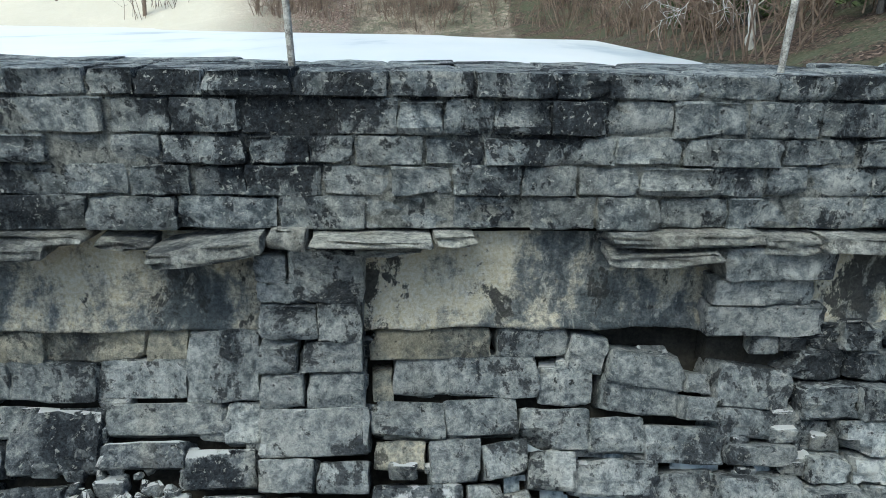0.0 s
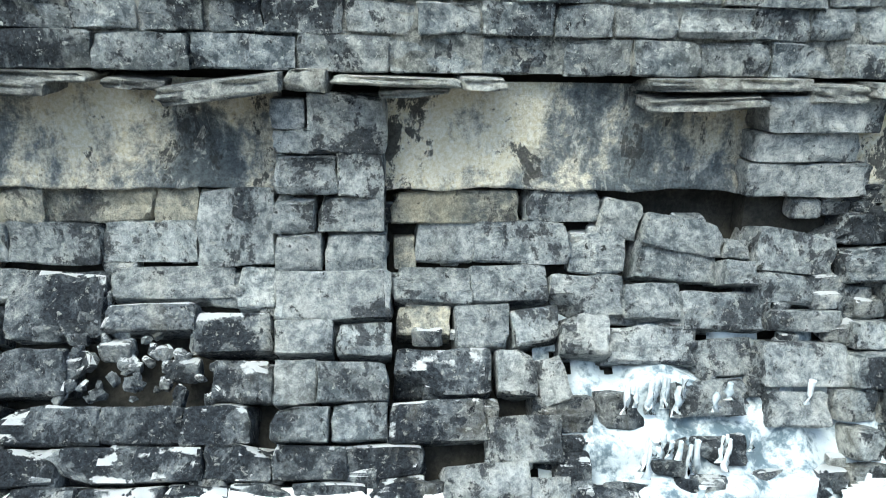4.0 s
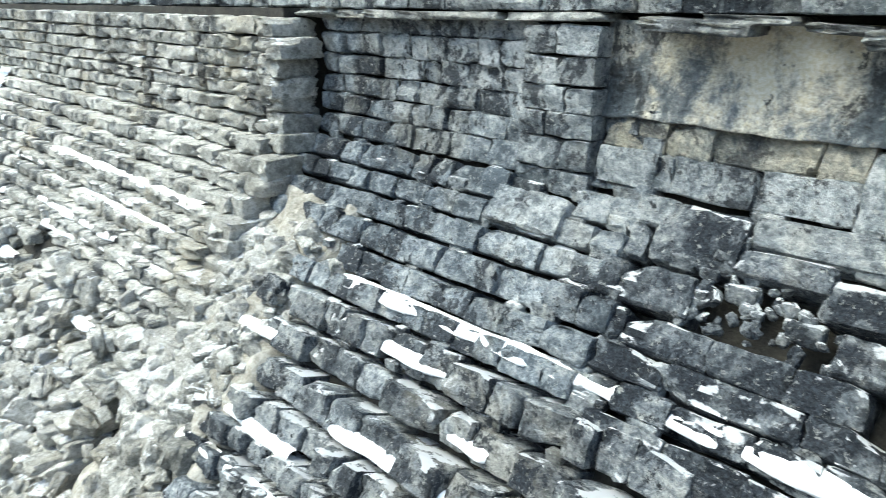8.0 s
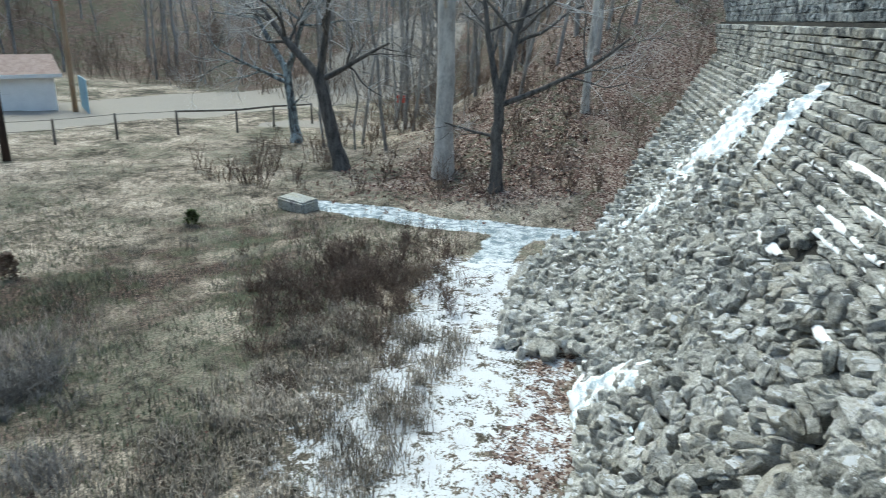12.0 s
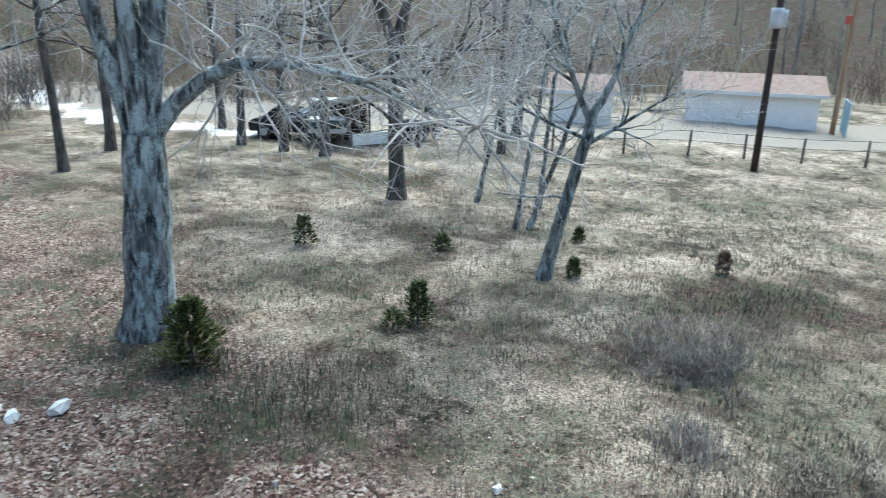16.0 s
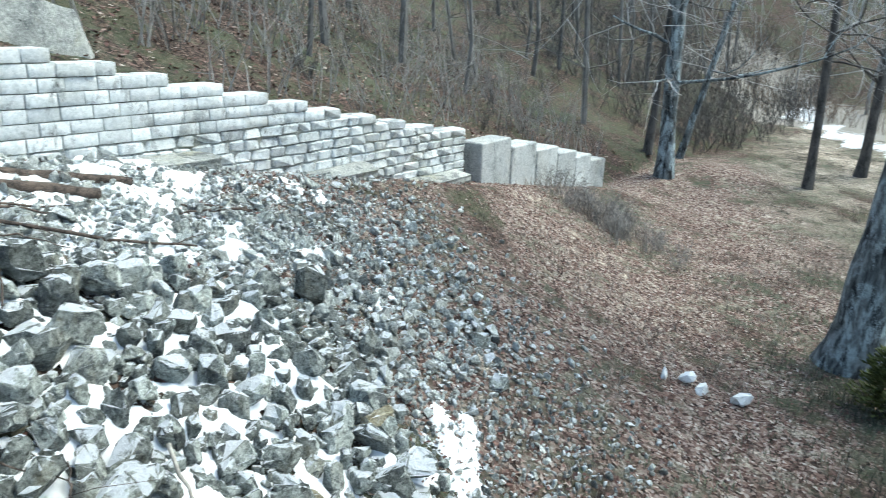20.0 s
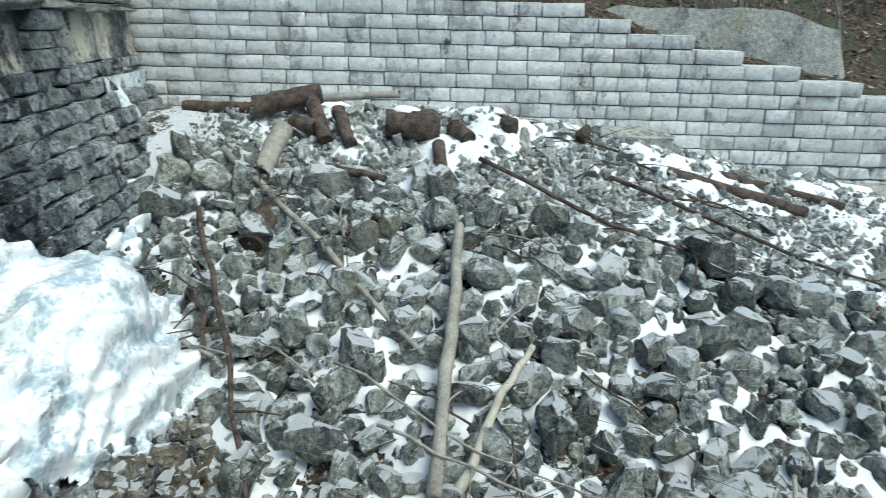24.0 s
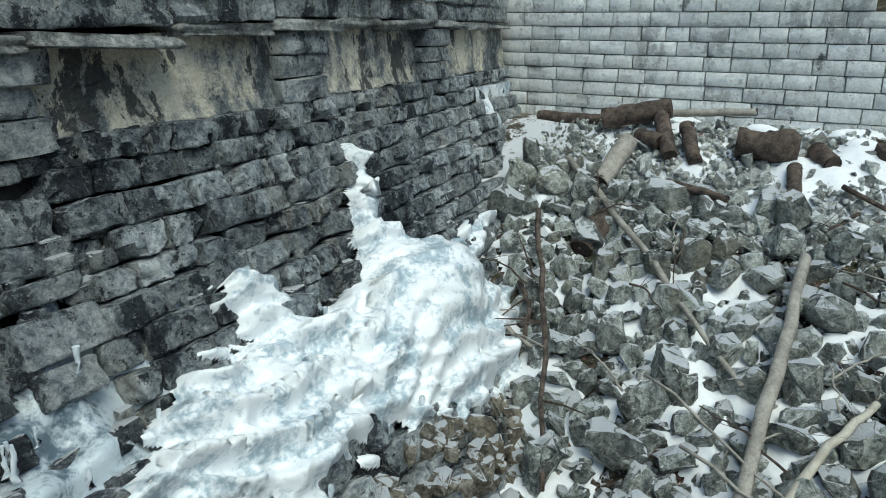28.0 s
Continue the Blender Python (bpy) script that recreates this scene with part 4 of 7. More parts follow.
for q in zs:
    for xx in xs:
        e = 1 - abs((xx + 5.5) / 0.9) + 0.25 * float(waves(xx, q, 3.1))
        d = 0.10 * sstep(e, -0.1, 0.5) + 0.07 * float(waves(xx, q, 4.0)) + 0.05 * float(waves(xx, q, 9.0)) + 0.025 * float(waves(xx, q, 23.0)) - 0.30 * (1 - float(sstep(e, 0.0, 0.3)))
        base_y = dam_line(xx) - 0.30 - 0.95 * max(4.55 - q, 0)
        sv.append((xx + 0.15 * (2.6 - q), base_y + 0.17 - d * 0.7, q + d * 0.7))
sf = [(i * 60 + j, i * 60 + j + 1, (i + 1) * 60 + j + 1, (i + 1) * 60 + j) for i in range(109) for j in range(59)]
tagged(from_arrays("mortar_scar", sv, sf, M_RUBBLECORE, smooth=True), "scar of crumbling pale mortar and grit down the face", "mortar", kind="structure")

# ---- blocks of the white wall ----
bm_ = Masons(retaining_wall, M_BLOCK, "block")
WB = [block_shape(s + 90, 4, 0.03, 0.008, 0.94, 0.1) for s in range(6)]
bm_.meshes = [shape_mesh("block", b, M_BLOCK) for b in WB]


def wall_block(y0, y1, z, high, deep=0.5):
    jj = rng.normal(0, 0.006)
    m = pose(WALL_X + deep / 2 + jj, (y0 + y1) / 2, z + high / 2, 0, rng.normal(0, 0.4), -90 + rng.normal(0, 0.4)) @ Matrix.Diagonal((y1 - y0 - 0.013, deep, high - 0.012, 1))
    bm_.put(m, True)


lowest = 1.6
z = 6.195 + 4 * COURSE
while z > lowest:
    # how far the course reaches before the stepped top cuts it off
    end = -13.9
    for i in range(600):
        q = 4.4 - i * 0.031
        if wall_top(q) < z + COURSE - 0.03:
            end = q
            break
    y = 5.1
    while y > end + 0.2:
        w = rng.uniform(0.30, 0.54)
        y1 = max(y - w, end)
        if y1 - end < 0.25:
            y1 = end
        if z + COURSE > land(WALL_X - 0.3, (y + y1) / 2) - 0.15:
            wall_block(y1, y, z, COURSE)
        y = y1
    z -= COURSE
bm_.done()

# snow-dusted flagstones along the foot, and the mossy rough wall that shows above the steps
footing = Masons(tagged(new("wall_footing"), "pale footing stones with snow along the white wall", "footing", kind="structure"), M_CONCRETE, "footing_stone")
for y0 in (-1.6, -5.6, -9.3, -12.6):
    footing.put(pose(WALL_X - 0.22, y0, float(land(WALL_X - 0.4, y0)) + 0.02, -10, 0, 90) @ Matrix.Diagonal((1.9, 0.5, 0.2, 1)), True)
footing.done()
# one rough weathered face above the steps
mw, mh = np.linspace(0.7, -6.4, 150), np.linspace(0, 1, 26)
mv = []
for u in mh:
    for y in mw:
        top_ = np.interp(y, (-6.4, -5.6, -5.3, -4.4, -2.0, -0.9, 0.7), (4.4, 5.0, 5.95, 6.15, 6.2, 5.9, 5.5)) + 0.05 * float(waves(y, 0.2, 3.0))
        mv.append((WALL_X + 0.85 + 0.35 * u ** 3 + 0.05 * float(waves(y, u * 2, 2.1)) + 0.02 * float(waves(y, u * 2, 7.0)), y, 4.0 + u * (top_ - 4.0)))
mf = [(i * 150 + j, i * 150 + j + 1, (i + 1) * 150 + j + 1, (i + 1) * 150 + j) for i in range(25) for j in range(149)]
tagged(from_arrays("mossy_wall", mv, mf, M_CONCRETE, smooth=True), "rough mossy weathered wall behind the stepped wall", "wall", kind="structure")

M_PALE_CONCRETE = stone_material("pale_concrete", (0.38, 0.40, 0.40), (0.55, 0.57, 0.565), (0.70, 0.71, 0.70), black=0.5, warmth=0.2, wet_rough=0.8, relief=0.4, soot=-0.1)
# plain concrete blocks stepping on beyond the dressed wall
y = -14.9
for k in range(6):
    w = 1.5 - 0.08 * k
    top = 3.0 - 0.27 * k
    cb = tagged(new("concrete_block"), "grey cast concrete block of a stepped wall", "block", group="concrete blocks beyond the wall")
    bmc = bmesh.new()
    bmesh.ops.create_cube(bmc, size=1.0)
    bmesh.ops.scale(bmc, vec=(0.7, w - 0.1, top - 0.2), verts=bmc.verts)
    bmesh.ops.bevel(bmc, geom=bmc.edges[:], offset=0.03, segments=1, affect='EDGES')
    body = part("body", bmc, M_PALE_CONCRETE, cb)
    cb.matrix_basis = pose(WALL_X + 0.35 + 0.03 * k, y - w / 2 + 0.3, top - (top - 0.2) / 2, rng.normal(0, 1), 0, rng.normal(0, 2))
    y -= w

# ---- rubble heap ----
def rock_shape(seed, pts=34, bevel=0.05, fine=False):
    """An angular broken rock about one unit across."""
    r = np.random.default_rng(seed)
    bm = bmesh.new()
    p = r.normal(0, 1, (pts, 3))
    p /= np.linalg.norm(p, axis=1, keepdims=True)
    p = np.sign(p) * np.abs(p) ** 0.72
    p *= np.array((1.0, r.uniform(0.7, 1.0), r.uniform(0.5, 0.8))) * r.uniform(0.78, 0.92, (pts, 1))
    for q in p:
        bm.verts.new(q * 0.5)
    out = bmesh.ops.convex_hull(bm, input=bm.verts[:])
    bmesh.ops.delete(bm, geom=list({g for g in out["geom_interior"] + out["geom_unused"] if isinstance(g, bmesh.types.BMVert)}), context='VERTS')
    bmesh.ops.dissolve_limit(bm, angle_limit=radians(13), verts=bm.verts[:], edges=bm.edges[:])
    if bevel:
        bmesh.ops.bevel(bm, geom=bm.edges[:], offset=bevel, segments=1, affect='EDGES', clamp_overlap=True)
    bmesh.ops.triangulate(bm, faces=bm.faces[:])
    if fine:
        bmesh.ops.subdivide_edges(bm, edges=[e for e in bm.edges if e.calc_length() > 0.13], cuts=1)
        bmesh.ops.triangulate(bm, faces=bm.faces[:])
    bm.verts.index_update()
    v = np.array([w.co[:] for w in bm.verts])
    v *= 1 + 0.05 * np.sin(v @ r.normal(0, 7, 3) + 1.0)[:, None] + 0.035 * np.sin(v @ r.normal(0, 15, 3))[:, None]
    v += r.normal(0, 0.012 if fine else 0.016, v.shape)
    f = [tuple(w.index for w in q.verts) for q in bm.faces]
    bm.free()
    return v, f


ROCKS = [rock_shape(s, 26, 0.035) for s in range(24)]
ROUGH_ROCKS = [rock_shape(s + 300, 22, 0.03, True) for s in range(24)]
PEBBLES = [rock_shape(s + 40, 12, 0.0) for s in range(12)]


def any_turn():
    return Euler(rng.uniform(0, 6.28, 3)).to_matrix().to_4x4()


def scatter(area, count, size, keep, crowd=0.75, taken=None):
    """Places with a size each, not crowding one another; keep(x, y) is the chance to keep a place."""
    grid = {} if taken is None else taken
    out = []
    (x0, y0), (x1, y1) = area
    for i in range(count):
        x, y, s = rng.uniform(x0, x1), rng.uniform(y0, y1), size()
        if rng.random() > keep(x, y):
            continue
        cx, cy = int(x // 0.6), int(y // 0.6)
        near = [q for a in (-1, 0, 1) for b in (-1, 0, 1) for q in grid.get((cx + a, cy + b), ())]
        if any((x - q[0]) ** 2 + (y - q[1]) ** 2 < (crowd * (s + q[2]) / 2) ** 2 for q in near):
            continue
        grid.setdefault((cx, cy), []).append((x, y, s))
        out.append((x, y, s))
    return out


def on_heap(x, y):
    if x > 10.2 or face(x, max(float(land(x, y)), 0.3)) < y + 0.1:
        return 0.0
    edge = float(sstep(y + 0.15 * (x - 5.0) + 0.5 * float(waves(x, y, 1.3)), -5.6, -3.9))
    top = 1.0 - float(sstep(x - 0.13 * y + 0.3 * float(waves(x, y, 1.7)), 7.7, 8.5))
    full = edge * top * float(sstep(x, 2.2, 3.2))
    return full if full > 0.35 else 0.02 * full


rock_meshes = [shape_mesh("rock", r_, M_ROCK) for r_ in ROUGH_ROCKS]
M_ROCKYELLOW = stone_material("yellow_rock", (0.22, 0.19, 0.12), (0.42, 0.37, 0.25), (0.60, 0.55, 0.42), black=0.1, warmth=0.4, snow=0.2)
M_WHITESTONE = plain('white_snowy_stone', (0.62, 0.64, 0.64), (0.86, 0.87, 0.87), 6.0, 0.8, 0.6, 0.02)
M_CHIPS = stone_material('broken_stone', (0.24, 0.258, 0.245), (0.50, 0.52, 0.49), (0.73, 0.745, 0.71), black=0.35, warmth=0.3, snow=0.7, tones=0.9)
taken = {}
big = scatter(((2.5, -7.5), (10.2, 3.9)), 16000, lambda: rng.choice([0.32, 0.42, 0.54, 0.66, 0.82], p=[0.28, 0.32, 0.25, 0.12, 0.03]), on_heap, 0.50, taken)
big.sort(key=lambda q: (q[0] - 0.3) ** 2 + q[1] ** 2)
for x, y, s in big[:290]:
    rk = tagged(new("rock", rock_meshes[rng.integers(len(rock_meshes))]), "angular grey limestone rock with snow on top, in the rubble heap", "rock", group="rocks of the rubble heap")
    rk.matrix_basis = Matrix.Translation((x, y, float(land(x, y)) + s * rng.uniform(0.22, 0.40))) @ any_turn() @ Matrix.Diagonal((s, s * rng.uniform(0.75, 1), s * rng.uniform(0.7, 1), 1))
rest, chips = Soup(), Soup()


def drop(soup, shapes, x, y, s, z=None, lift=0.15, form=(1, 1, 1)):
    v, f = shapes[rng.integers(len(shapes))]
    m = np.array(any_turn())[:3, :3]
    soup.add((v * s * rng.uniform(0.7, 1.1, 3) * form) @ m.T + (x, y, (float(land(x, y)) if z is None else z) + s * lift), f)


for x, y, s in big[290:]:
    drop(rest, ROCKS, x, y, s, lift=rng.uniform(0.2, 0.36))


def on_fringe(x, y):
    if x > 10.3 or face(x, max(float(land(x, y)), 0.3)) < y + 0.1:
        return 0.0
    edge = float(sstep(y + 0.45 * (x - 4.0), -10.5, -4.5)) ** 1.4
    return edge * float(sstep(x, 2.0, 3.5)) * (0.5 + 0.5 * (1 - float(sstep(x, 8.8, 9.8))))


for x, y, s in scatter(((2.0, -8.0), (10.2, 3.9)), 16000, lambda: rng.uniform(0.16, 0.32), lambda x, y: on_heap(x, y) ** 0.5, 0.42, taken):
    drop(rest, ROCKS, x, y, s, lift=rng.uniform(0.05, 0.35))
for x, y, s in scatter(((2.0, -12.0), (10.3, 3.9)), 30000, lambda: rng.uniform(0.07, 0.07 + 0.16 * rng.random()), on_fringe, 0.5, taken):
    drop(chips, PEBBLES, x, y, s)
# old snow lying between and over the rocks
hx, hy = np.arange(3.0, 10.45, 0.055), np.arange(-9.5, 4.3, 0.055)
HX, HY = np.meshgrid(hx, hy)
lump = 0.55 * waves(HX, HY, 2.1) + 0.6 * waves(HX + 3.1, HY - 1.7, 5.2) + 0.4 * waves(HX - 2.0, HY, 11.0) + 0.2 * waves(HX, HY + 5.0, 23.0)
cover = -0.93 + 0.42 * (1 - sstep(HX, 4.8, 7.2)) + 1.0 * sstep(HX - 0.13 * HY, 7.6, 8.5) * sstep(HY, -8.5, -4.5) * sstep(-HY, -4.0, -2.5) - 1.2 * (1 - sstep(HY + 0.45 * (HX - 5.0), -8.2, -5.6)) - 1.5 * (1 - sstep(HX, 3.2, 4.0))
thick_ = 0.13 * (lump + cover)
SZ = land(HX, HY) + 0.15 - 0.13 * np.maximum(sstep(HX - 0.13 * HY, 7.5, 8.3), 1 - sstep(HY + 0.15 * (HX - 5.0), -5.2, -4.2)) + np.clip(thick_, -0.15, 0.11) + 0.01 * waves(HX, HY, 31.0)
sw = len(hx)
keep_ = thick_ > -0.12
sfc = [(i * sw + j, i * sw + j + 1, (i + 1) * sw + j + 1, (i + 1) * sw + j) for i in range(len(hy) - 1) for j in range(sw - 1) if keep_[i, j] or keep_[i + 1, j + 1]]
tagged(from_arrays("heap_snow", np.stack([HX.ravel(), HY.ravel(), SZ.ravel()], -1), sfc, M_SNOW, smooth=True), "patchy old snow between the rocks of the heap", "snow", kind="stuff")
for k in range(11000):
    x, y = rng.uniform(4.6, 10.2), rng.uniform(-10.5, 3.4)
    inner = float(sstep(x - 0.13 * y, 7.2, 8.2)) if y > -4.6 else 1.0
    keep_c = inner * float(sstep(y + 0.55 * (x - 6.5) + 0.8 * float(waves(x, y, 1.1)), -9.5, -5.0)) * float(sstep(x, 4.6, 5.6)) * (1 - 0.6 * float(sstep(x, 9.2, 10.0))) * (1 - 0.85 * float(sstep(x, 8.2, 9.4)) * float(sstep(-y, 4.0, 6.0)))
    if rng.random() < keep_c:
        drop(chips, PEBBLES, x, y, rng.uniform(0.08, 0.12 + 0.26 * rng.random() ** 2), lift=rng.uniform(0.1, 0.3))
for k in range(2600):
    x, y = rng.uniform(7.4, 10.25), rng.uniform(-6.5, 3.8)
    if face(x, 4.6) > y + 0.2:
        drop(chips, PEBBLES, x, y, rng.uniform(0.04, 0.08 + 0.10 * rng.random() ** 2), lift=rng.uniform(0.3, 1.0))
tagged(chips.build("stone_chips", M_CHIPS), "pale grey broken stone strewn over the slope of the heap", "rubble", kind="stuff")
tagged(rest.build("rubble", M_ROCK), "smaller grey rubble and chippings between the rocks", "rubble", kind="stuff")

# single stones on the leafy ground
for x, y, s, mat, word in ((5.0, -4.7, 0.55, M_ROCKYELLOW, "pale yellow boulder at the edge of the heap"), (4.55, -3.35, 0.42, M_ROCKYELLOW, "pale yellow rock in the snow"),
                           (5.9, -5.6, 0.5, M_ROCK, "grey boulder on brown leaves"), (5.6, -7.6, 0.35, M_ROCK, "grey stone on brown leaves"), (4.9, -7.0, 0.42, M_ROCK, "grey stone on brown leaves"),
                           (3.55, -10.9, 0.42, M_WHITESTONE, "white stone lying in brown leaves"), (2.65, -10.9, 0.46, M_WHITESTONE, "white stone lying in brown leaves"), (3.25, -10.75, 0.34, M_WHITESTONE, "white stone lying in brown leaves"),
                           (3.85, -10.6, 0.3, M_WHITESTONE, "white stone lying in brown leaves"), (-3.1, -7.4, 0.2, M_BLOCK, "small white stone in the grass"), (-0.3, -8.3, 0.16, M_BLOCK, "small white stone in the grass"), (0.6, -9.3, 0.2, M_ROCKYELLOW, "small pale stone in the grass")):
    b_ = tagged(new("boulder", shape_mesh("boulder", ROCKS[rng.integers(24)], mat)), word, "rock")
    b_.matrix_basis = Matrix.Translation((x, y, float(land(x, y)) + s * 0.2)) @ any_turn() @ Matrix.Diagonal((s, s * 0.9, s * 0.75, 1))

# pale stones spilled at the western toe
spill = Soup()
pale_meshes = [shape_mesh("toe_stone", b, M_PALE) for b in PILLOWS]


def at_toe(x, y):
    return float(sstep(x, -19.0, -17.6) * (1 - sstep(x, -12.6, -11.6))) * (1 - float(sstep(abs(y + 1.75 + 0.25 * float(waves(x, y, 1.1))), 0.55, 1.1)))


stones = scatter(((-19, -4.0), (-11, 0.0)), 4200, lambda: rng.uniform(0.20, 0.36), at_toe, 0.55)
stones.sort(key=lambda q: -q[0])
for k, (x, y, s) in enumerate(stones):
    up = float(land(x, y)) + s * 0.2 + 0.25 * float(sstep(y, face(x, 0.1) - 1.2, face(x, 0.1)))
    if k < 120:
        ob = tagged(new("toe_stone", pale_meshes[rng.integers(20)]), "pale fallen stone at the foot of the dam", "rock", group="stones fallen from the dam")
        ob.matrix_basis = Matrix.Translation((x, y, up)) @ any_turn() @ Matrix.Diagonal((s, s * 0.8, s * 0.65, 1))
    else:
        drop(spill, PILLOWS, x, y, s, up, form=(1.3, 0.95, 0.65))
# loose stones sliding on the bulging foot of the face
for k in range(1500):
    x, z = rng.uniform(-17, -6.2), rng.uniform(0.2, 3.3)
    if rng.random() < sstep(z, 2.0 + 0.05 * (x + 6), 3.4) or math.hypot((x + 9.7) / 0.6, (z - 3.05) / 0.35) < 1:
        continue
    s = rng.uniform(0.12, 0.26)
    drop(spill, PILLOWS, x, face(x, z) + 0.03, s, z + 0.02, form=(1.35, 0.95, 0.6))
tagged(spill.build("fallen_stones", M_PALE), "loose pale stones on the foot of the face", "rubble", kind="stuff")

# ---- snow and ice on the dam ----
def ice_material(name, a, b_, rough=0.35):
    m, t, b = material(name, rough)
    pos = coords(t)
    f1, f2 = tex(t, 3.4, 6, 0.62, pos, 0.4), tex(t, 24.0, 4, 0.6, pos)
    t.links.new(mix(t, step(t, mix(t, 0.35, f1, f2), 0.39, 0.54), a, b_), b.inputs["Base Color"])
    bump(t, b, mix(t, 0.3, f1, f2), 0.7, 0.04)
    return m


# the milky ice's dark blue patches are shading put into its colour
M_ICE = ice_material("milky_ice", (0.36, 0.45, 0.51), (0.88, 0.905, 0.92), 0.35)
M_ICEDARK = ice_material("grey_ice", (0.11, 0.15, 0.18), (0.52, 0.58, 0.62), 0.2)
M_ICICLE = ice_material("clear_ice", (0.50, 0.58, 0.63), (0.80, 0.85, 0.88), 0.15)


def skin(name, xs, zs, thick, mat, surface=None, edge=-0.2):
    """A lumpy skin on the sloping face; thick(x, z) gives its depth, none where it is not positive."""
    surface = surface or (lambda x, z: face(x, z) - 0.02)
    X_, Z_ = np.meshgrid(xs, zs)
    T = thick(X_, Z_)
    v = []
    for i, z in enumerate(zs):
        for j, x in enumerate(xs):
            d = max(T[i, j], -0.25)
            n = 0.72 if z < 4.55 else 1.0
            v.append((x, surface(x, z) - d * n, z + d * (0.7 if z < 4.55 else 0.1)))
    w = len(xs)
    f = [(i * w + j, i * w + j + 1, (i + 1) * w + j + 1, (i + 1) * w + j) for i in range(len(zs) - 1) for j in range(w - 1)
         if max(T[i, j], T[i + 1, j], T[i, j + 1], T[i + 1, j + 1]) > edge]
    return from_arrays(name, v, f, mat, smooth=True)


def blob(x, z, cx, cz, rx, rz, h):
    return h * np.exp(-((x - cx) / rx) ** 2 - ((z - cz) / rz) ** 2)


def billow(x, z, s):
    """Rounded lumps with sharp creases between them."""
    return 1.0 - 1.6 * np.abs(waves(x, z, s))


def cascade(x, z):
    """Depth of the ice: a thin fall from a joint, a great dome below it, and a lumpy apron spreading along the steps."""
    x, z = np.asarray(x, float), np.asarray(z, float)
    upper = np.interp(x, (1.7, 2.6, 3.6, 4.2, 4.6, 5.4, 5.8, 6.1), (3.72, 4.0, 3.98, 3.98, 4.12, 4.0, 3.6, 3.3)) + 0.06 * waves(x, z, 5.0)
    lower = np.interp(x, (1.7, 2.4, 2.9, 3.5, 4.1, 4.8, 5.6, 6.1), (3.62, 3.34, 3.12, 3.15, 3.1, 2.80, 2.72, 2.95)) + 0.10 * waves(x, z, 4.0)
    inside = np.minimum((upper - z) / 0.16, (z - lower) / 0.24)
    apron = 0.22 * np.clip(inside, -1.2, 1.0)
    fall_x = np.interp(z, (3.9, 4.3, 4.6, 4.95), (4.95, 4.95, 5.03, 5.2))
    half = np.interp(z, (3.9, 4.2, 4.5, 4.95), (0.42, 0.26, 0.15, 0.06))
    thread = np.where((z > 3.8) & (z < 4.96), 0.20 * np.clip(1.1 - ((x - fall_x) / half) ** 2, -1.2, 1.0), -0.25)
    side = np.where((z > 3.9) & (z < 4.36 + 0.05 * waves(x, z, 9.0)), 0.17 * np.clip(1.0 - ((x - 3.30 + 0.5 * (z - 4.2)) / 0.26) ** 2, -1.2, 1.0), -0.25)
    arm = np.where((x > 5.8) & (x < 7.4), 0.10 * np.clip(1.0 - ((z - 3.72 - 0.1 * (x - 6.4)) / 0.13) ** 2, -1.2, 1.0), -0.25)
    dome = 0.46 * np.exp(-((x - 5.08) / 0.70) ** 2 - ((z - 3.62) / 0.34) ** 2)
    d = np.maximum.reduce([apron, thread, side, arm]) + dome
    smooth_ = 1.0 - 0.75 * np.clip(dome / 0.3, 0, 1)
    lumps = 0.08 * billow(x + 0.8 * z, z * 1.6, 5.6) + 0.06 * billow(x + 0.5 * z, z * 1.5 + 0.5, 12.0) + 0.012 * billow(x * 1.2, z, 23.0)
    slots = np.where((np.sin(z * 27.0 + 3.2 * np.sin(x * 2.3) + 1.5 * np.sin(x * 5.1)) > 0.72) & (waves(x * 2.2, z * 0.8, 6.0) > 0.02) & (np.sin(x * 61.0 + 2 * np.sin(x * 17.0)) > 0.0), -0.5, 0.0)
    ridges = 0.05 * np.sin(z * 34.0 + 3 * np.sin(x * 2.3) + 1.5 * np.sin(x * 5.1))
    return d + (lumps + ridges - 0.07) * smooth_ + slots * ((smooth_ > 0.7) & (inside > 0.5)) - 0.03


fall = tagged(new("frozen_cascade"), "frozen cascade of milky white ice over the stepped face", "ice")
c = skin("cascade", np.linspace(1.7, 7.5, 330), np.linspace(2.6, 5.0, 215), cascade, M_ICE, edge=0.0)
c.parent = fall


def small_fall(x, z):
    d = blob(x, z, 1.15, 4.35, 0.22, 0.12, 0.12) + blob(x, z, 1.42, 4.32, 0.14, 0.10, 0.10) + blob(x, z, 1.2, 4.10, 0.42, 0.08, 0.13) + blob(x, z, 1.6, 3.88, 0.6, 0.09, 0.16) + blob(x, z, 1.9, 3.66, 0.7, 0.10, 0.18)
    d += blob(x, z, 1.95, 4.15, 0.13, 0.25, 0.13) + blob(x, z, 2.45, 4.0, 0.14, 0.3, 0.12) + blob(x, z, 1.9, 3.35, 0.9, 0.16, 0.10)
    return d + 0.03 * waves(x * 2, z * 2, 6.0) + 0.02 * waves(x, z, 17.0) + 0.035 * waves(x * 1.3, z, 9.5) - 0.19


sf_ = skin("sheet", np.linspace(0.5, 3.2, 110), np.linspace(3.0, 4.6, 80), small_fall, M_ICEDARK)
small = tagged(new("frozen_trickle"), "frozen trickle of white ice and icicles below slumped stones", "ice")
sf_.parent = small


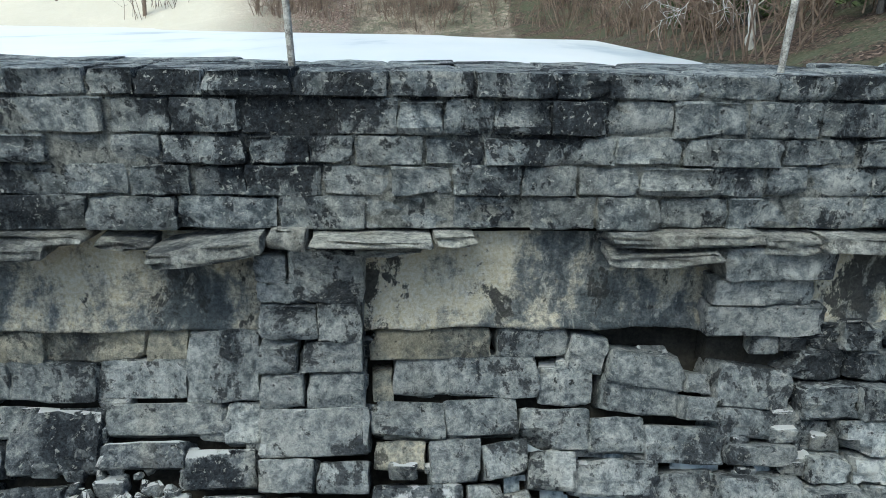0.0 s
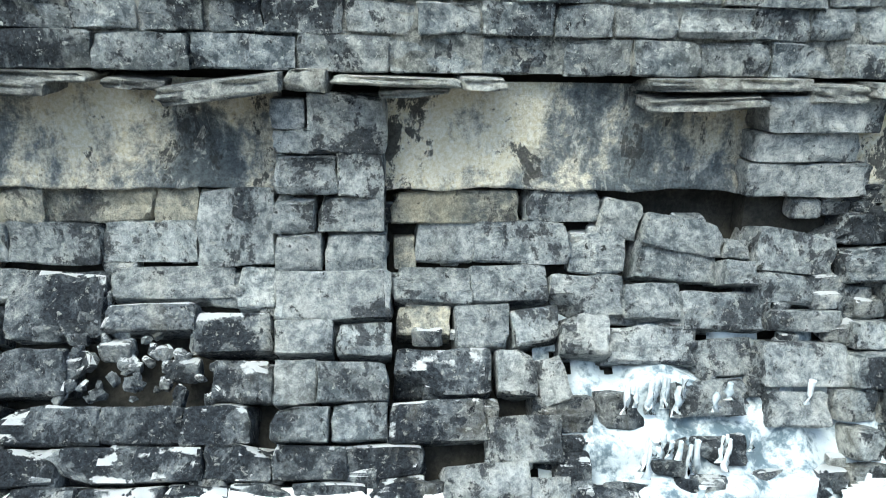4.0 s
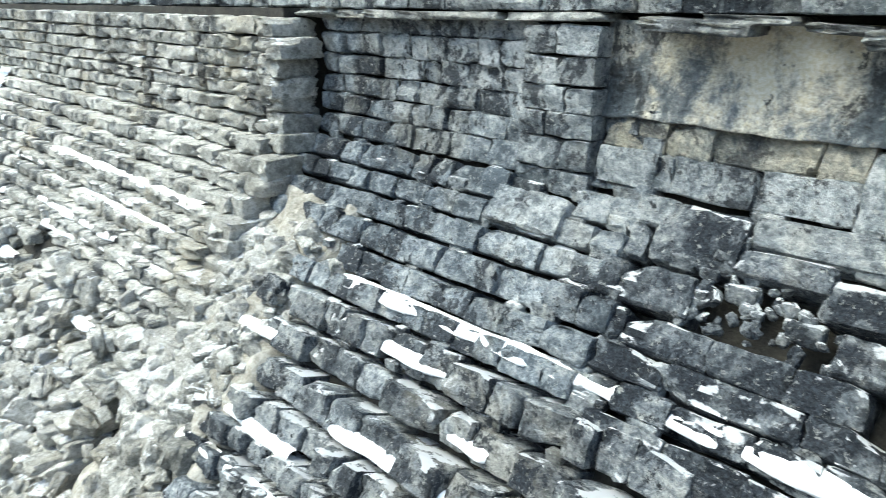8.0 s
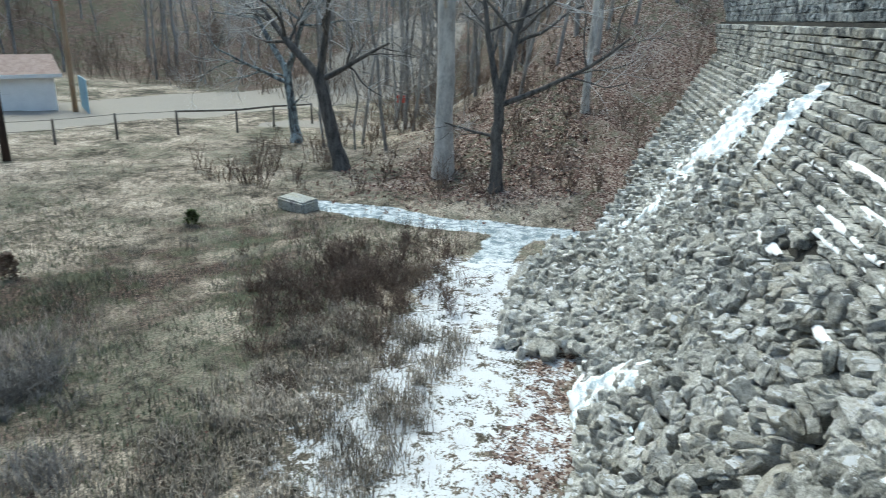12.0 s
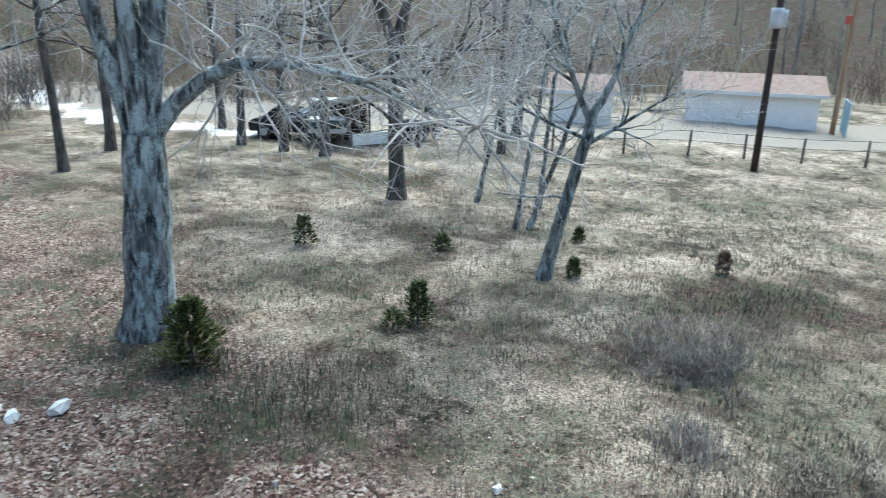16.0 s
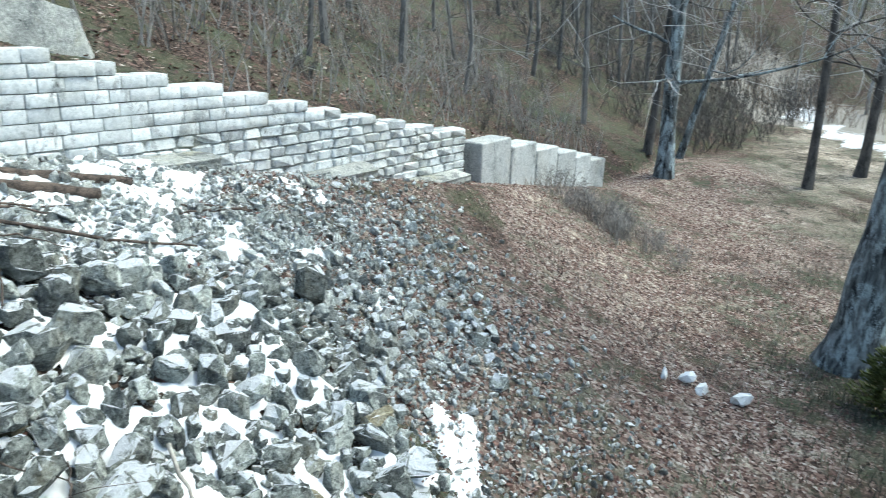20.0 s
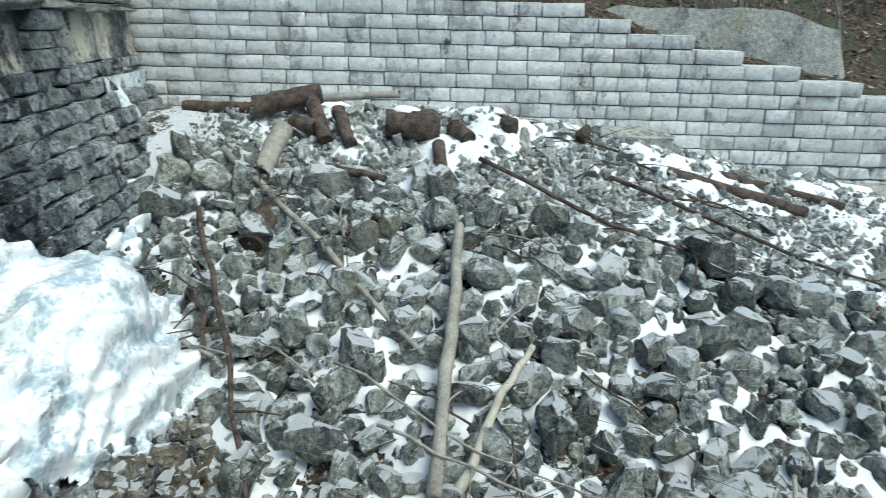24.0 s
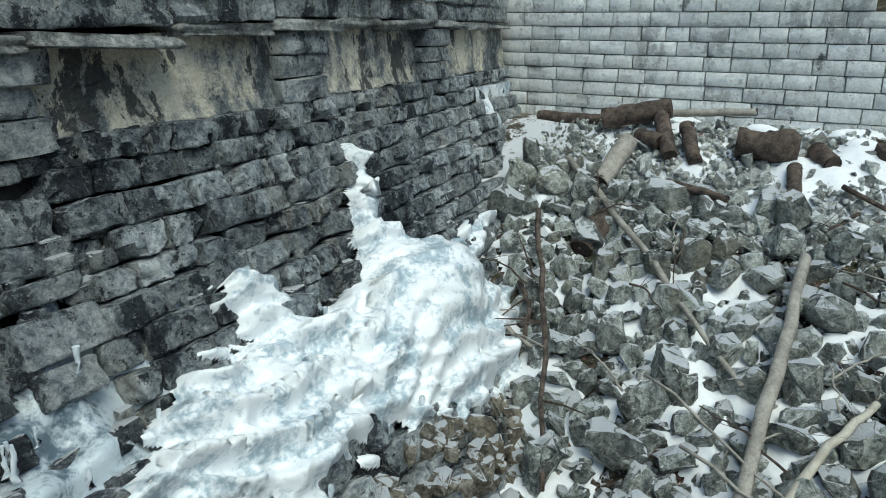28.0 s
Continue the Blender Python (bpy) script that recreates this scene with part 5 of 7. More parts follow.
def icicle(parent, x, y, z, length, r):
    n, seg = 6, 5
    v, f = [], []
    for k in range(seg):
        u = k / (seg - 1)
        rr = r * (1 - u) ** 0.8 * (1 + 0.2 * rng.normal()) + 0.001
        v += [(x + rr * math.cos(a * 6.283 / n) + 0.02 * u * rng.normal(), y + rr * math.sin(a * 6.283 / n), z - length * u) for a in range(n)]
    for k in range(seg - 1):
        f += [(k * n + a, k * n + (a + 1) % n, (k + 1) * n + (a + 1) % n, (k + 1) * n + a) for a in range(n)]
    return from_arrays("icicle", v, f, M_ICICLE, parent, smooth=True)


for k in range(34):
    x = rng.choice([rng.uniform(0.98, 1.6), rng.uniform(0.98, 1.35), rng.uniform(1.2, 2.4)])
    z = rng.choice([4.36, 4.12, 3.9]) + rng.normal(0, 0.02)
    icicle(small, x, face(x, z) - 0.08, z, rng.uniform(0.08, 0.24), rng.uniform(0.010, 0.024))
for k in range(60):
    x, z = rng.uniform(2.9, 5.6), rng.choice([4.15, 3.95, 3.75, 3.5, 3.3, 3.05]) + rng.normal(0, 0.03)
    if cascade(x, z) > -0.05:
        icicle(fall, x, face(x, z) - 0.06 - max(cascade(x, z), 0) * 0.7, z, rng.uniform(0.06, 0.2), rng.uniform(0.010, 0.022))

# broken brown stones below the ice
M_ROCKBROWN = stone_material("brown_rock", (0.08, 0.07, 0.055), (0.25, 0.225, 0.18), (0.48, 0.45, 0.38), black=0.6, warm=(0.24, 0.17, 0.09), warmth=0.6, snow=1.35, tones=0.9, own=0.6)
broken = Soup()
for k in range(420):
    x, z = rng.uniform(2.2, 6.4), rng.uniform(2.1, 3.35)
    low_edge = float(np.interp(x, (1.7, 2.4, 2.9, 3.5, 4.1, 4.8, 5.6, 6.1), (3.5, 3.25, 3.0, 3.05, 3.05, 2.85, 2.8, 3.0)))
    if z < low_edge and z > float(land(x, face(x, z))) - 0.3:
        drop(broken, ROCKS, x, face(x, z) - 0.02, rng.uniform(0.14, 0.36), z, 0.05)
tagged(broken.build("broken_stones", M_ROCKBROWN), "broken brown stones dusted with snow below the ice", "rubble", kind="stuff")

# seep by the corner, and the two frozen streaks down the western face
seep = skin("frozen_seep", np.linspace(8.7, 10.2, 40), np.linspace(4.3, 5.2, 36), lambda x, z: blob(x, z, 9.35 - 0.5 * (z - 4.6), 4.68, 0.24, 0.25, 0.16) + 0.03 * waves(x, z, 12) - 0.04, M_ICE, lambda x, z: dam_line(x) - 0.2)
tagged(seep, "pale blue frozen seep in the corner of the dam", "ice")


def ragged(x, z):
    return 0.05 * waves(x, z, 3.1) + 0.06 * waves(x * 1.2, z, 8.0) + 0.05 * waves(x, z * 1.4, 19.0) + 0.015 * np.sin(33.0 * z + 2.0 * np.sin(4.0 * x)) - 0.095


def wide_streak(x, z):
    cx = -17.9 - 0.2 * (4.9 - z) + 0.9 * np.maximum(3.4 - z, 0) + 0.22 * np.sin(2.3 * z) + 0.12 * np.sin(6.1 * z)
    return 0.19 * np.exp(-((x - cx) / (0.50 + 0.36 * (5.0 - z))) ** 2) * (0.45 + 0.55 * sstep(z, 2.6, 3.4)) * sstep(z, 0.2, 1.2) * sstep(-z, -5.0, -4.7) + ragged(x, z)


def thin_streak(x, z):
    return 0.18 * np.exp(-((x + 14.9 - 0.3 * (4.9 - z)) / (0.16 + 0.10 * (5.0 - z))) ** 2) * sstep(z, 3.4, 3.9) * sstep(-z, -5.0, -4.8) + ragged(x, z)


def low_streak(x, z):
    return 0.18 * np.exp(-((x + 9.3 + 0.8 * (1.5 - z)) / 0.5) ** 2) * (1 - sstep(z, 0.9, 1.7)) + ragged(x, z)


streaks = tagged(new("frozen_streaks"), "frozen white streaks down the western face", "ice")
for thick_at, x0, x1, z0, z1 in ((wide_streak, -21.0, -13.0, 0.2, 5.0), (thin_streak, -15.6, -13.8, 3.3, 5.0), (low_streak, -12.5, -8.0, 0.0, 1.8)):
    skin("streak", np.linspace(x0, x1, int((x1 - x0) / 0.045)), np.linspace(z0, z1, int((z1 - z0) / 0.033)), thick_at, M_ICE, lambda x, z: face(x, z) - 0.05, -0.01).parent = streaks


# snow lying on the set-backs
def snow_strip(soup, x0, x1, z, wide, thick, seed):
    n = max(int((x1 - x0) / 0.04), 6)
    r = np.random.default_rng(seed)
    v, f = [], []
    a, b = r.uniform(0, 6, 2)
    for i in range(n + 1):
        x = x0 + (x1 - x0) * i / n
        e = min(i, n - i) / n
        k = max(0.1, (0.65 + 0.35 * math.sin(5.0 * x + a) + 0.3 * math.sin(11 * x + b))) * min(1, 8 * e + 0.15)
        yb = face(x, z) + 0.06
        prof = [(yb + wide * 0.9, 0.05), (yb + wide * 0.45, 0.05 + thick * k), (yb, 0.045 + thick * 0.8 * k), (yb - 0.05 * k - 0.01, 0.01 + thick * 0.1), (yb - 0.03 * k, -0.02 * k)]
        v += [(x, yy, z + zz + 0.002 * r.normal()) for yy, zz in prof]
    for i in range(n):
        f += [(i * 5 + j, i * 5 + j + 1, (i + 1) * 5 + j + 1, (i + 1) * 5 + j) for j in range(4)]
    soup.add(v, f)


snow = Soup()


zl = 3.85
for k, (x0, x1) in enumerate(((-4.9, -2.6), (-2.7, -1.5), (-1.55, -0.2), (-0.15, 0.25))):
    snow_strip(snow, x0, x1, zl, 0.12, 0.035, k)
for k in range(26):
    x = rng.uniform(-6.2, 0.2)
    z = rng.choice([3.62, 3.38, 3.14, 2.9, 2.66, 2.42])
    snow_strip(snow, x, x + rng.uniform(0.25, 1.0), z, 0.07, 0.018, 400 + k)
for k in range(12):
    z = rng.uniform(2.6, 4.3)
    x = rng.uniform(-13.0, -6.8)
    snow_strip(snow, x, x + rng.uniform(0.3, 1.3), z, 0.07, 0.015, 200 + k)
for k, (x0, x1, z) in enumerate(((-11.0, -6.8, 4.05), (-9.5, -6.9, 3.75), (-10.5, -8.0, 3.5), (-8.8, -6.9, 3.4))):
    snow_strip(snow, x0, x1, z, 0.09, 0.02, 300 + k)
tagged(snow.build("ledge_snow", M_SNOW, smooth=True), "lumpy white snow lying along the stone ledges", "snow", kind="stuff")

# rubble packed in the hole of the niche wall
infill = Soup()
for k in range(70):
    x, z = rng.uniform(-2.12, -1.24), rng.uniform(4.24, 4.6)
    drop(infill, ROCKS, x, face(x, z) + 0.09, rng.uniform(0.08, 0.17), z, 0.0)
tagged(infill.build("packing_rubble", M_COURSE), "small packing stones showing where the facing has gone", "rubble", kind="stuff")
infill = Soup()
for k in range(900):
    z = rng.uniform(0.4, 4.05)
    x = rng.normal(-5.6, 0.28) + 0.15 * (2.6 - z)
    drop(infill, PILLOWS, x, face(x, z) + 0.10, rng.choice([0.05, 0.08, 0.12, 0.16, 0.24], p=[0.3, 0.25, 0.2, 0.15, 0.1]), z + 0.05, 0.0)
tagged(infill.build("scar_rubble", M_PALE), "pale crumbling rubble down the scar of the face", "rubble", kind="stuff")

# ---- logs and driftwood on the heap ----
M_LOG = plain("wet_log", (0.016, 0.012, 0.010), (0.19, 0.14, 0.11), 9.0, 0.8, 1.0, 0.05)
M_LOGEND = plain("dark_log_end", (0.02, 0.016, 0.013), (0.09, 0.065, 0.05), 20.0, 0.9, 0.4, 0.01)
M_STICK = plain("grey_driftwood", (0.20, 0.185, 0.16), (0.42, 0.39, 0.34), 6.0, 0.85, 0.6, 0.01)
M_STICKPALE = plain("barkless_branch", (0.38, 0.35, 0.28), (0.58, 0.54, 0.45), 6.0, 0.8, 0.5, 0.01)


RINGS = {k: np.stack([np.cos(np.arange(k) * 2 * np.pi / k), np.sin(np.arange(k) * 2 * np.pi / k)], -1) for k in range(3, 21)}
TUBES = {}


def tube_faces(n, sides, closed):
    if (n, sides, closed) not in TUBES:
        f = [(i * sides + k, i * sides + (k + 1) % sides, (i + 1) * sides + (k + 1) % sides, (i + 1) * sides + k) for i in range(n - 1) for k in range(sides)]
        if closed:
            f += [tuple(range(sides))[::-1], tuple(range((n - 1) * sides, n * sides))]
        TUBES[(n, sides, closed)] = f
    return TUBES[(n, sides, closed)]


def tube_mesh(pts, radii, sides=8, rough=0.06, closed=True, seed=0):
    """A round-sectioned limb through the points."""
    pts = np.asarray(pts, float)
    n = len(pts)
    t = np.empty_like(pts)
    t[1:-1] = pts[2:] - pts[:-2]
    t[0], t[-1] = pts[1] - pts[0], pts[-1] - pts[-2]
    up = (0.13, 0.21, 0.97)
    if abs(t[:, 2]).sum() > 0.9 * np.sqrt((t * t).sum(1)).sum():
        up = (0.98, 0.13, 0.1)
    a = np.stack([t[:, 1] * up[2] - t[:, 2] * up[1], t[:, 2] * up[0] - t[:, 0] * up[2], t[:, 0] * up[1] - t[:, 1] * up[0]], -1)
    a /= np.sqrt((a * a).sum(1))[:, None] + 1e-9
    b = np.stack([t[:, 1] * a[:, 2] - t[:, 2] * a[:, 1], t[:, 2] * a[:, 0] - t[:, 0] * a[:, 2], t[:, 0] * a[:, 1] - t[:, 1] * a[:, 0]], -1)
    b /= np.sqrt((b * b).sum(1))[:, None] + 1e-9
    rr = np.asarray(radii, float)[:, None]
    if rough:
        rr = rr * (1 + rough * np.random.default_rng(seed).normal(0, 1, (n, sides)))
    else:
        rr = rr * np.ones((1, sides))
    c = RINGS[sides]
    v = pts[:, None, :] + rr[..., None] * (a[:, None, :] * c[None, :, :1] + b[:, None, :] * c[None, :, 1:])
    return v.reshape(-1, 3), tube_faces(n, sides, closed)


def log(a, b, r, label, name="log", mat=None, end=None):
    """A lying log: bark, and a dark end face at each side."""
    a, b = np.array(a, float), np.array(b, float)
    th = tagged(new(name), label, "log")
    pts = [a + (b - a) * u + rng.normal(0, 0.005, 3) for u in np.linspace(0, 1, 11)]
    v, f = tube_mesh(pts, [r * q * rng.uniform(0.975, 1.025) for q in (1.02, 0.98, 1, 1.01, 0.98, 1, 0.97, 0.98, 0.95, 0.96, 0.93)], 14, 0.03, False, rng.integers(1e6))
    from_arrays("bark", v, f, mat or M_LOG, th, smooth=True)
    d = (b - a) / np.linalg.norm(b - a)
    for p, s, rr in ((a, -1, r), (b, 1, r * 0.93)):
        vv, ff = tube_mesh([p - d * s * 0.02, p + d * s * 0.004, p, p - d * s * 0.1], [rr * 0.98, rr * 0.94, rr * 0.62, rr * 0.5], 14, 0.04, True, 3)
        from_arrays("end_face", vv, ff, end or M_LOGEND, th, "hollow dark end")
    return th


def stick(pts, r0, r1, label, mat, twigs=0):
    pts = np.asarray(pts, float)
    n = 10
    u = np.linspace(0, len(pts) - 1, n)
    path = [pts[int(min(q, len(pts) - 2))] * (1 - (q - int(min(q, len(pts) - 2)))) + pts[int(min(q, len(pts) - 2)) + 1] * (q - int(min(q, len(pts) - 2))) + rng.normal(0, 0.012, 3) for q in u]
    v, f = tube_mesh(path, np.linspace(r0, r1, n), 7, 0.08, True, rng.integers(1e6))
    th = tagged(new("branch"), label, "branch")
    from_arrays("stem", v, f, mat, th, smooth=True)
    for k in range(twigs):
        p = np.array(path[rng.integers(2, n - 1)])
        d = rng.normal(0, 1, 3) * (1, 1, 0.4)
        d /= np.linalg.norm(d)
        vv, ff = tube_mesh([p, p + d * 0.2 + (0, 0, 0.03), p + d * rng.uniform(0.35, 0.7) + (0, 0, 0.02)], [r1 * 0.7, r1 * 0.5, r1 * 0.25], 5, 0.05, True, k)
        from_arrays("twig", vv, ff, mat, th, smooth=True)
    return th


def at(x, y, up):
    return (x, y, float(land(x, y)) + up)


log(at(9.5, 3.05, 0.22), at(9.6, 2.2, 0.36), 0.14, "thick wet log lying on the driftwood pile by the wall")
log(at(9.5, 2.3, 0.30), at(8.95, 2.02, 0.14), 0.10, "short dark log with a hollow end in the driftwood pile")
log(at(9.4, 1.95, 0.25), at(8.9, 1.70, 0.12), 0.09, "short dark log with a hollow end in the driftwood pile")
log(at(9.7, 2.4, 0.22), at(9.9, 1.2, 0.30), 0.05, "thin grey log across the driftwood pile", mat=M_STICK)
log(at(9.3, 2.5, 0.15), at(9.1, 2.2, 0.2), 0.11, "stubby dark log in the driftwood pile")
log(at(8.95, 2.55, 0.28), at(8.2, 2.65, 0.20), 0.12, "weathered grey log sloping down the heap", mat=M_STICK)
log(at(7.7, 2.4, 0.14), at(7.2, 2.5, 0.12), 0.14, "short brown log end wedged among rocks")
log(at(8.4, 1.9, 0.16), at(8.2, 1.2, 0.18), 0.05, "split dark plank of wood on the stones")
log(at(8.9, 0.62, 0.16), at(8.35, 0.55, 0.08), 0.08, "short log stub beside the stump")
log(at(9.3, 0.45, 0.14), at(9.05, 0.25, 0.14), 0.11, "round log end on the snow")
log(at(9.9, 4.15, 0.06), at(9.75, 3.0, 0.08), 0.08, "dark wet log along the foot of the white wall")
log(at(9.3, -2.3, 0.06), at(9.0, -4.0, 0.10), 0.08, "dark fallen log lying in the snow")
log(at(9.5, -3.0, 0.05), at(9.3, -4.6, 0.10), 0.06, "thin dark log lying in the snow")

# the sawn stump, tipped over
st = tagged(new("stump"), "tipped red-brown tree stump with snow on its side", "stump")
a, b = np.array(at(9.15, 1.3, 0.26)), np.array(at(9.2, 0.62, 0.2))
v, f = tube_mesh([a + (b - a) * u for u in np.linspace(0, 1, 8)], [0.17, 0.19, 0.185, 0.19, 0.2, 0.215, 0.20, 0.16], 16, 0.05, True, 5)
from_arrays("bark", v, f, M_LOG, st, smooth=True)
v, f = tube_mesh([a + (b - a) * u + (0, 0, 0.13) for u in np.linspace(0.08, 0.72, 6)], [0.04, 0.09, 0.1, 0.1, 0.08, 0.03], 10, 0.08, True, 6)
from_arrays("snow_cap", v, f, M_SNOW, st, "white snow lying on the stump", smooth=True)
for k, (x, y) in enumerate(((9.4, -0.25), (9.6, -1.24))):
    rb = tagged(new("root_ball", shape_mesh("root_ball", rock_shape(70 + k, 26, 0.06), M_LOGEND)), "dark earthy root ball standing in the snow", "root ball")
    rb.matrix_basis = Matrix.Translation(at(x, y, 0.13)) @ any_turn() @ Matrix.Diagonal((0.36, 0.34, 0.34, 1))

stick([at(8.6, 3.2, 0.22), at(7.1, 1.8, 0.30), at(5.75, 0.6, 0.28)], 0.045, 0.022, "long barkless pole leaning down the heap", M_STICK)
stick([at(7.35, 0.32, 0.30), at(6.0, 0.36, 0.36), at(4.6, 0.42, 0.28)], 0.055, 0.06, "straight grey driftwood pole lying down the heap", M_STICK)
stick([at(5.95, -0.36, 0.30), at(5.3, -0.05, 0.34), at(4.6, 0.25, 0.26)], 0.028, 0.045, "curved pale barkless branch on the rocks", M_STICKPALE)
stick([at(7.4, 3.1, 0.35), at(6.0, 2.42, 0.42), at(4.4, 1.75, 0.33)], 0.032, 0.02, "dark branch lying down the heap", M_LOG, 3)
stick([at(6.0, 3.3, 0.2), at(5.9, 2.9, 0.28), at(5.7, 2.4, 0.25)], 0.045, 0.02, "grey forked branch beside the ice", M_STICK, 2)
stick([at(6.5, 2.9, 0.2), at(6.1, 2.6, 0.3), at(5.6, 2.5, 0.2)], 0.03, 0.02, "thin brown branch beside the ice", M_LOG, 2)
stick([at(8.6, 0.1, 0.2), at(7.9, -1.2, 0.22), at(7.7, -2.3, 0.2)], 0.03, 0.015, "thin dark branch across the snow", M_LOG, 5)
stick([at(8.9, -1.5, 0.1), at(8.1, -3.5, 0.15), at(7.9, -4.6, 0.12)], 0.03, 0.012, "thin dark branch across the snow", M_LOG, 4)
stick([at(5.6, 1.3, 0.35), at(4.9, 0.2, 0.35), at(4.7, -0.8, 0.3)], 0.014, 0.006, "thin bent twig over the rocks", M_STICK, 5)
stick([at(5.0, 0.9, 0.4), at(4.6, -0.2, 0.35), at(4.4, -1.3, 0.35)], 0.016, 0.008, "thin bent twig over the rocks", M_STICK, 5)
stick([at(5.1, -2.4, 0.4), at(4.6, -2.3, 0.3), at(4.2, -2.2, 0.2)], 0.02, 0.01, "thin grey stick in the rubble", M_STICK)
for k in range(14):
    x, y = rng.uniform(8.3, 10.0), rng.uniform(-6.5, 3.6)
    d = rng.normal(0, 0.5, 2)
    stick([at(x, y, 0.06), at(min(x + d[0] * 0.6, 10.2), y + d[1], 0.09), at(min(x + d[0], 10.2), y + d[1] * 2.0, 0.05)], 0.022, 0.009, "dark fallen branch on the snow by the white wall", M_LOG, 3)

for k in range(26):
    x, y = rng.uniform(4.6, 8.6), rng.uniform(-2.5, 3.0)
    a, reach = rng.uniform(0, 6.28), rng.uniform(0.4, 1.1)
    stick([at(x, y, 0.30), at(x + 0.5 * reach * math.cos(a), y + 0.5 * reach * math.sin(a), 0.36), at(x + reach * math.cos(a), y + reach * math.sin(a), 0.26)], 0.012, 0.005, "thin dead twig lying over the rocks of the heap", M_LOG if k % 3 else M_STICK, 2)

# iron posts on the crest
M_RUST = plain("rusty_iron", (0.06, 0.035, 0.025), (0.20, 0.13, 0.10), 14.0, 0.8, 0.5, 0.005)
M_PAINT = plain("flaking_white_paint", (0.10, 0.09, 0.08), (0.62, 0.61, 0.58), 16.0, 0.7, 0.4, 0.004)
for x, lean, mat in ((-0.76, -3.0, M_PAINT), (2.05, 3.0, M_PAINT)):
    post = tagged(new("iron_post"), "rusty iron post with flaking white paint on the crest", "post", group="posts on the crest")
    v, f = tube_mesh([(0, 0, u) for u in np.linspace(-0.15, 0.48, 7)], [0.021] * 7, 10, 0.03)
    from_arrays("shaft", v, f, mat, post, smooth=True)
    v, f = tube_mesh([(0, 0, 0.46), (0, 0, 0.47), (0, 0, 0.53), (0, 0, 0.54)], [0.024, 0.031, 0.031, 0.024], 10, 0.02)
    from_arrays("cap", v, f, M_RUST, post, "rusty brown cap")
    post.matrix_basis = pose(x, dam_line(x) + 0.22, 6.82, 0, lean, 0)

# ---- trees ----
M_TWIGS = plain("silvery_twigs", (0.34, 0.33, 0.32), (0.62, 0.61, 0.59), 2.0, 0.85, 0.1, 0.003)

def limb(thick, thin, p, d, r, length, level, last, spread_=0.7, rise=0.15, kids=5, r_=None, sway=0.16):
    """A tapering limb with its side limbs; heavy wood into thick, twigs into thin."""
    r_ = r_ or rng
    n = 6 if level < 2 else 4
    pts, rad = [np.array(p, float)], [r]
    d = np.array(d, float) / np.linalg.norm(d)
    for i in range(n):
        d = d + r_.normal(0, sway if level else 0.05, 3) + (0, 0, rise * 0.25)
        d /= np.linalg.norm(d)
        pts.append(pts[-1] + d * length / n)
        rad.append(r * (1 - 0.62 * (i + 1) / n))
    v, f = tube_mesh(pts, rad, (10, 7, 5, 3, 3)[min(level, 4)], 0.05 if level < 2 else 0.0, False, int(r_.integers(1e6)))
    (thick if level < 2 else thin).add(v, f)
    if level >= last:
        return
    for k in range(kids):
        u = r_.uniform(0.3, 1.0)
        i = min(int(u * n), n - 1)
        q = pts[i] + (pts[i + 1] - pts[i]) * (u * n - i)
        side = r_.normal(0, 1, 3)
        side -= side @ d * d
        side /= np.linalg.norm(side)
        dd = d * (1 - spread_ * 0.6) + side * spread_ + (0, 0, rise)
        limb(thick, thin, q, dd, max(rad[i] * r_.uniform(0.4, 0.6), 0.005), length * r_.uniform(0.45, 0.75), level + 1, last, spread_, rise, max(kids - 3, 4), r_, sway)


def tree(x, y, label, stems, mat, twig=None, z=None, last=3, kids=5, spread_=0.75, rise=0.12, flare=1.35):
    """A bare winter tree; each stem is (height of start, direction, radius, length)."""
    th = tagged(new("tree"), label, "tree")
    th.location = (x, y, (float(land(x, y)) if z is None else z) - 0.1)
    thick, thin = Soup(), Soup()
    for k, (start, d, r, length, kids_, last_) in enumerate(stems):
        if k == 0:
            d_ = np.array(d, float) / np.linalg.norm(d)
            pts = [np.array((0, 0, 0.0)) + d_ * length * u + rng.normal(0, 0.02, 3) * (u > 0) for u in np.linspace(0, 1, 9)]
            rad = [r * (flare if i == 0 else 1.08 if i == 1 else 1 - 0.25 * i / 8) for i in range(9)]
            v, f = tube_mesh(pts, rad, 14, 0.04, False, 11)
            thick.add(v, f)
            top = pts
            for j in range(kids_):
                q = pts[rng.integers(4, 9)]
                a = rng.uniform(0, 6.28)
                limb(thick, thin, q, (math.cos(a), math.sin(a), rng.uniform(0.1, 0.7)), r * 0.25, length * 0.4, 1, last_, spread_, rise)
        else:
            q = top[0] + (top[-1] - top[0]) * start
            limb(thick, thin, q, d, r, length, 0, last_, spread_, rise, kids_)
    thick.build("trunk", mat, th, smooth=True)
    if thin.n:
        thin.build("crown", twig or M_TWIGS, th, "bare pale twigs")
    return th


# the great forked tree in the hollow, with a limb reaching over the grass; the rays of its limbs run in the hollow's plane
side = Vector((-0.95, 0.31, 0)).normalized()
S = lambda a, up, toward=0.0: (side.x * a + toward * 0.3, side.y * a - toward, up)
tree(1.55, -14.05, "great grey forked tree with several stems and a low limb", [
    (0, S(0.06, 1), 0.50, 4.0, 0, 3),
    (0.84, S(-0.16, 1.0), 0.21, 6.5, 9, 4), (0.96, S(0.02, 1.3), 0.24, 7.0, 9, 4), (0.94, S(0.24, 1.0), 0.26, 7.0, 9, 4)], M_BARK)
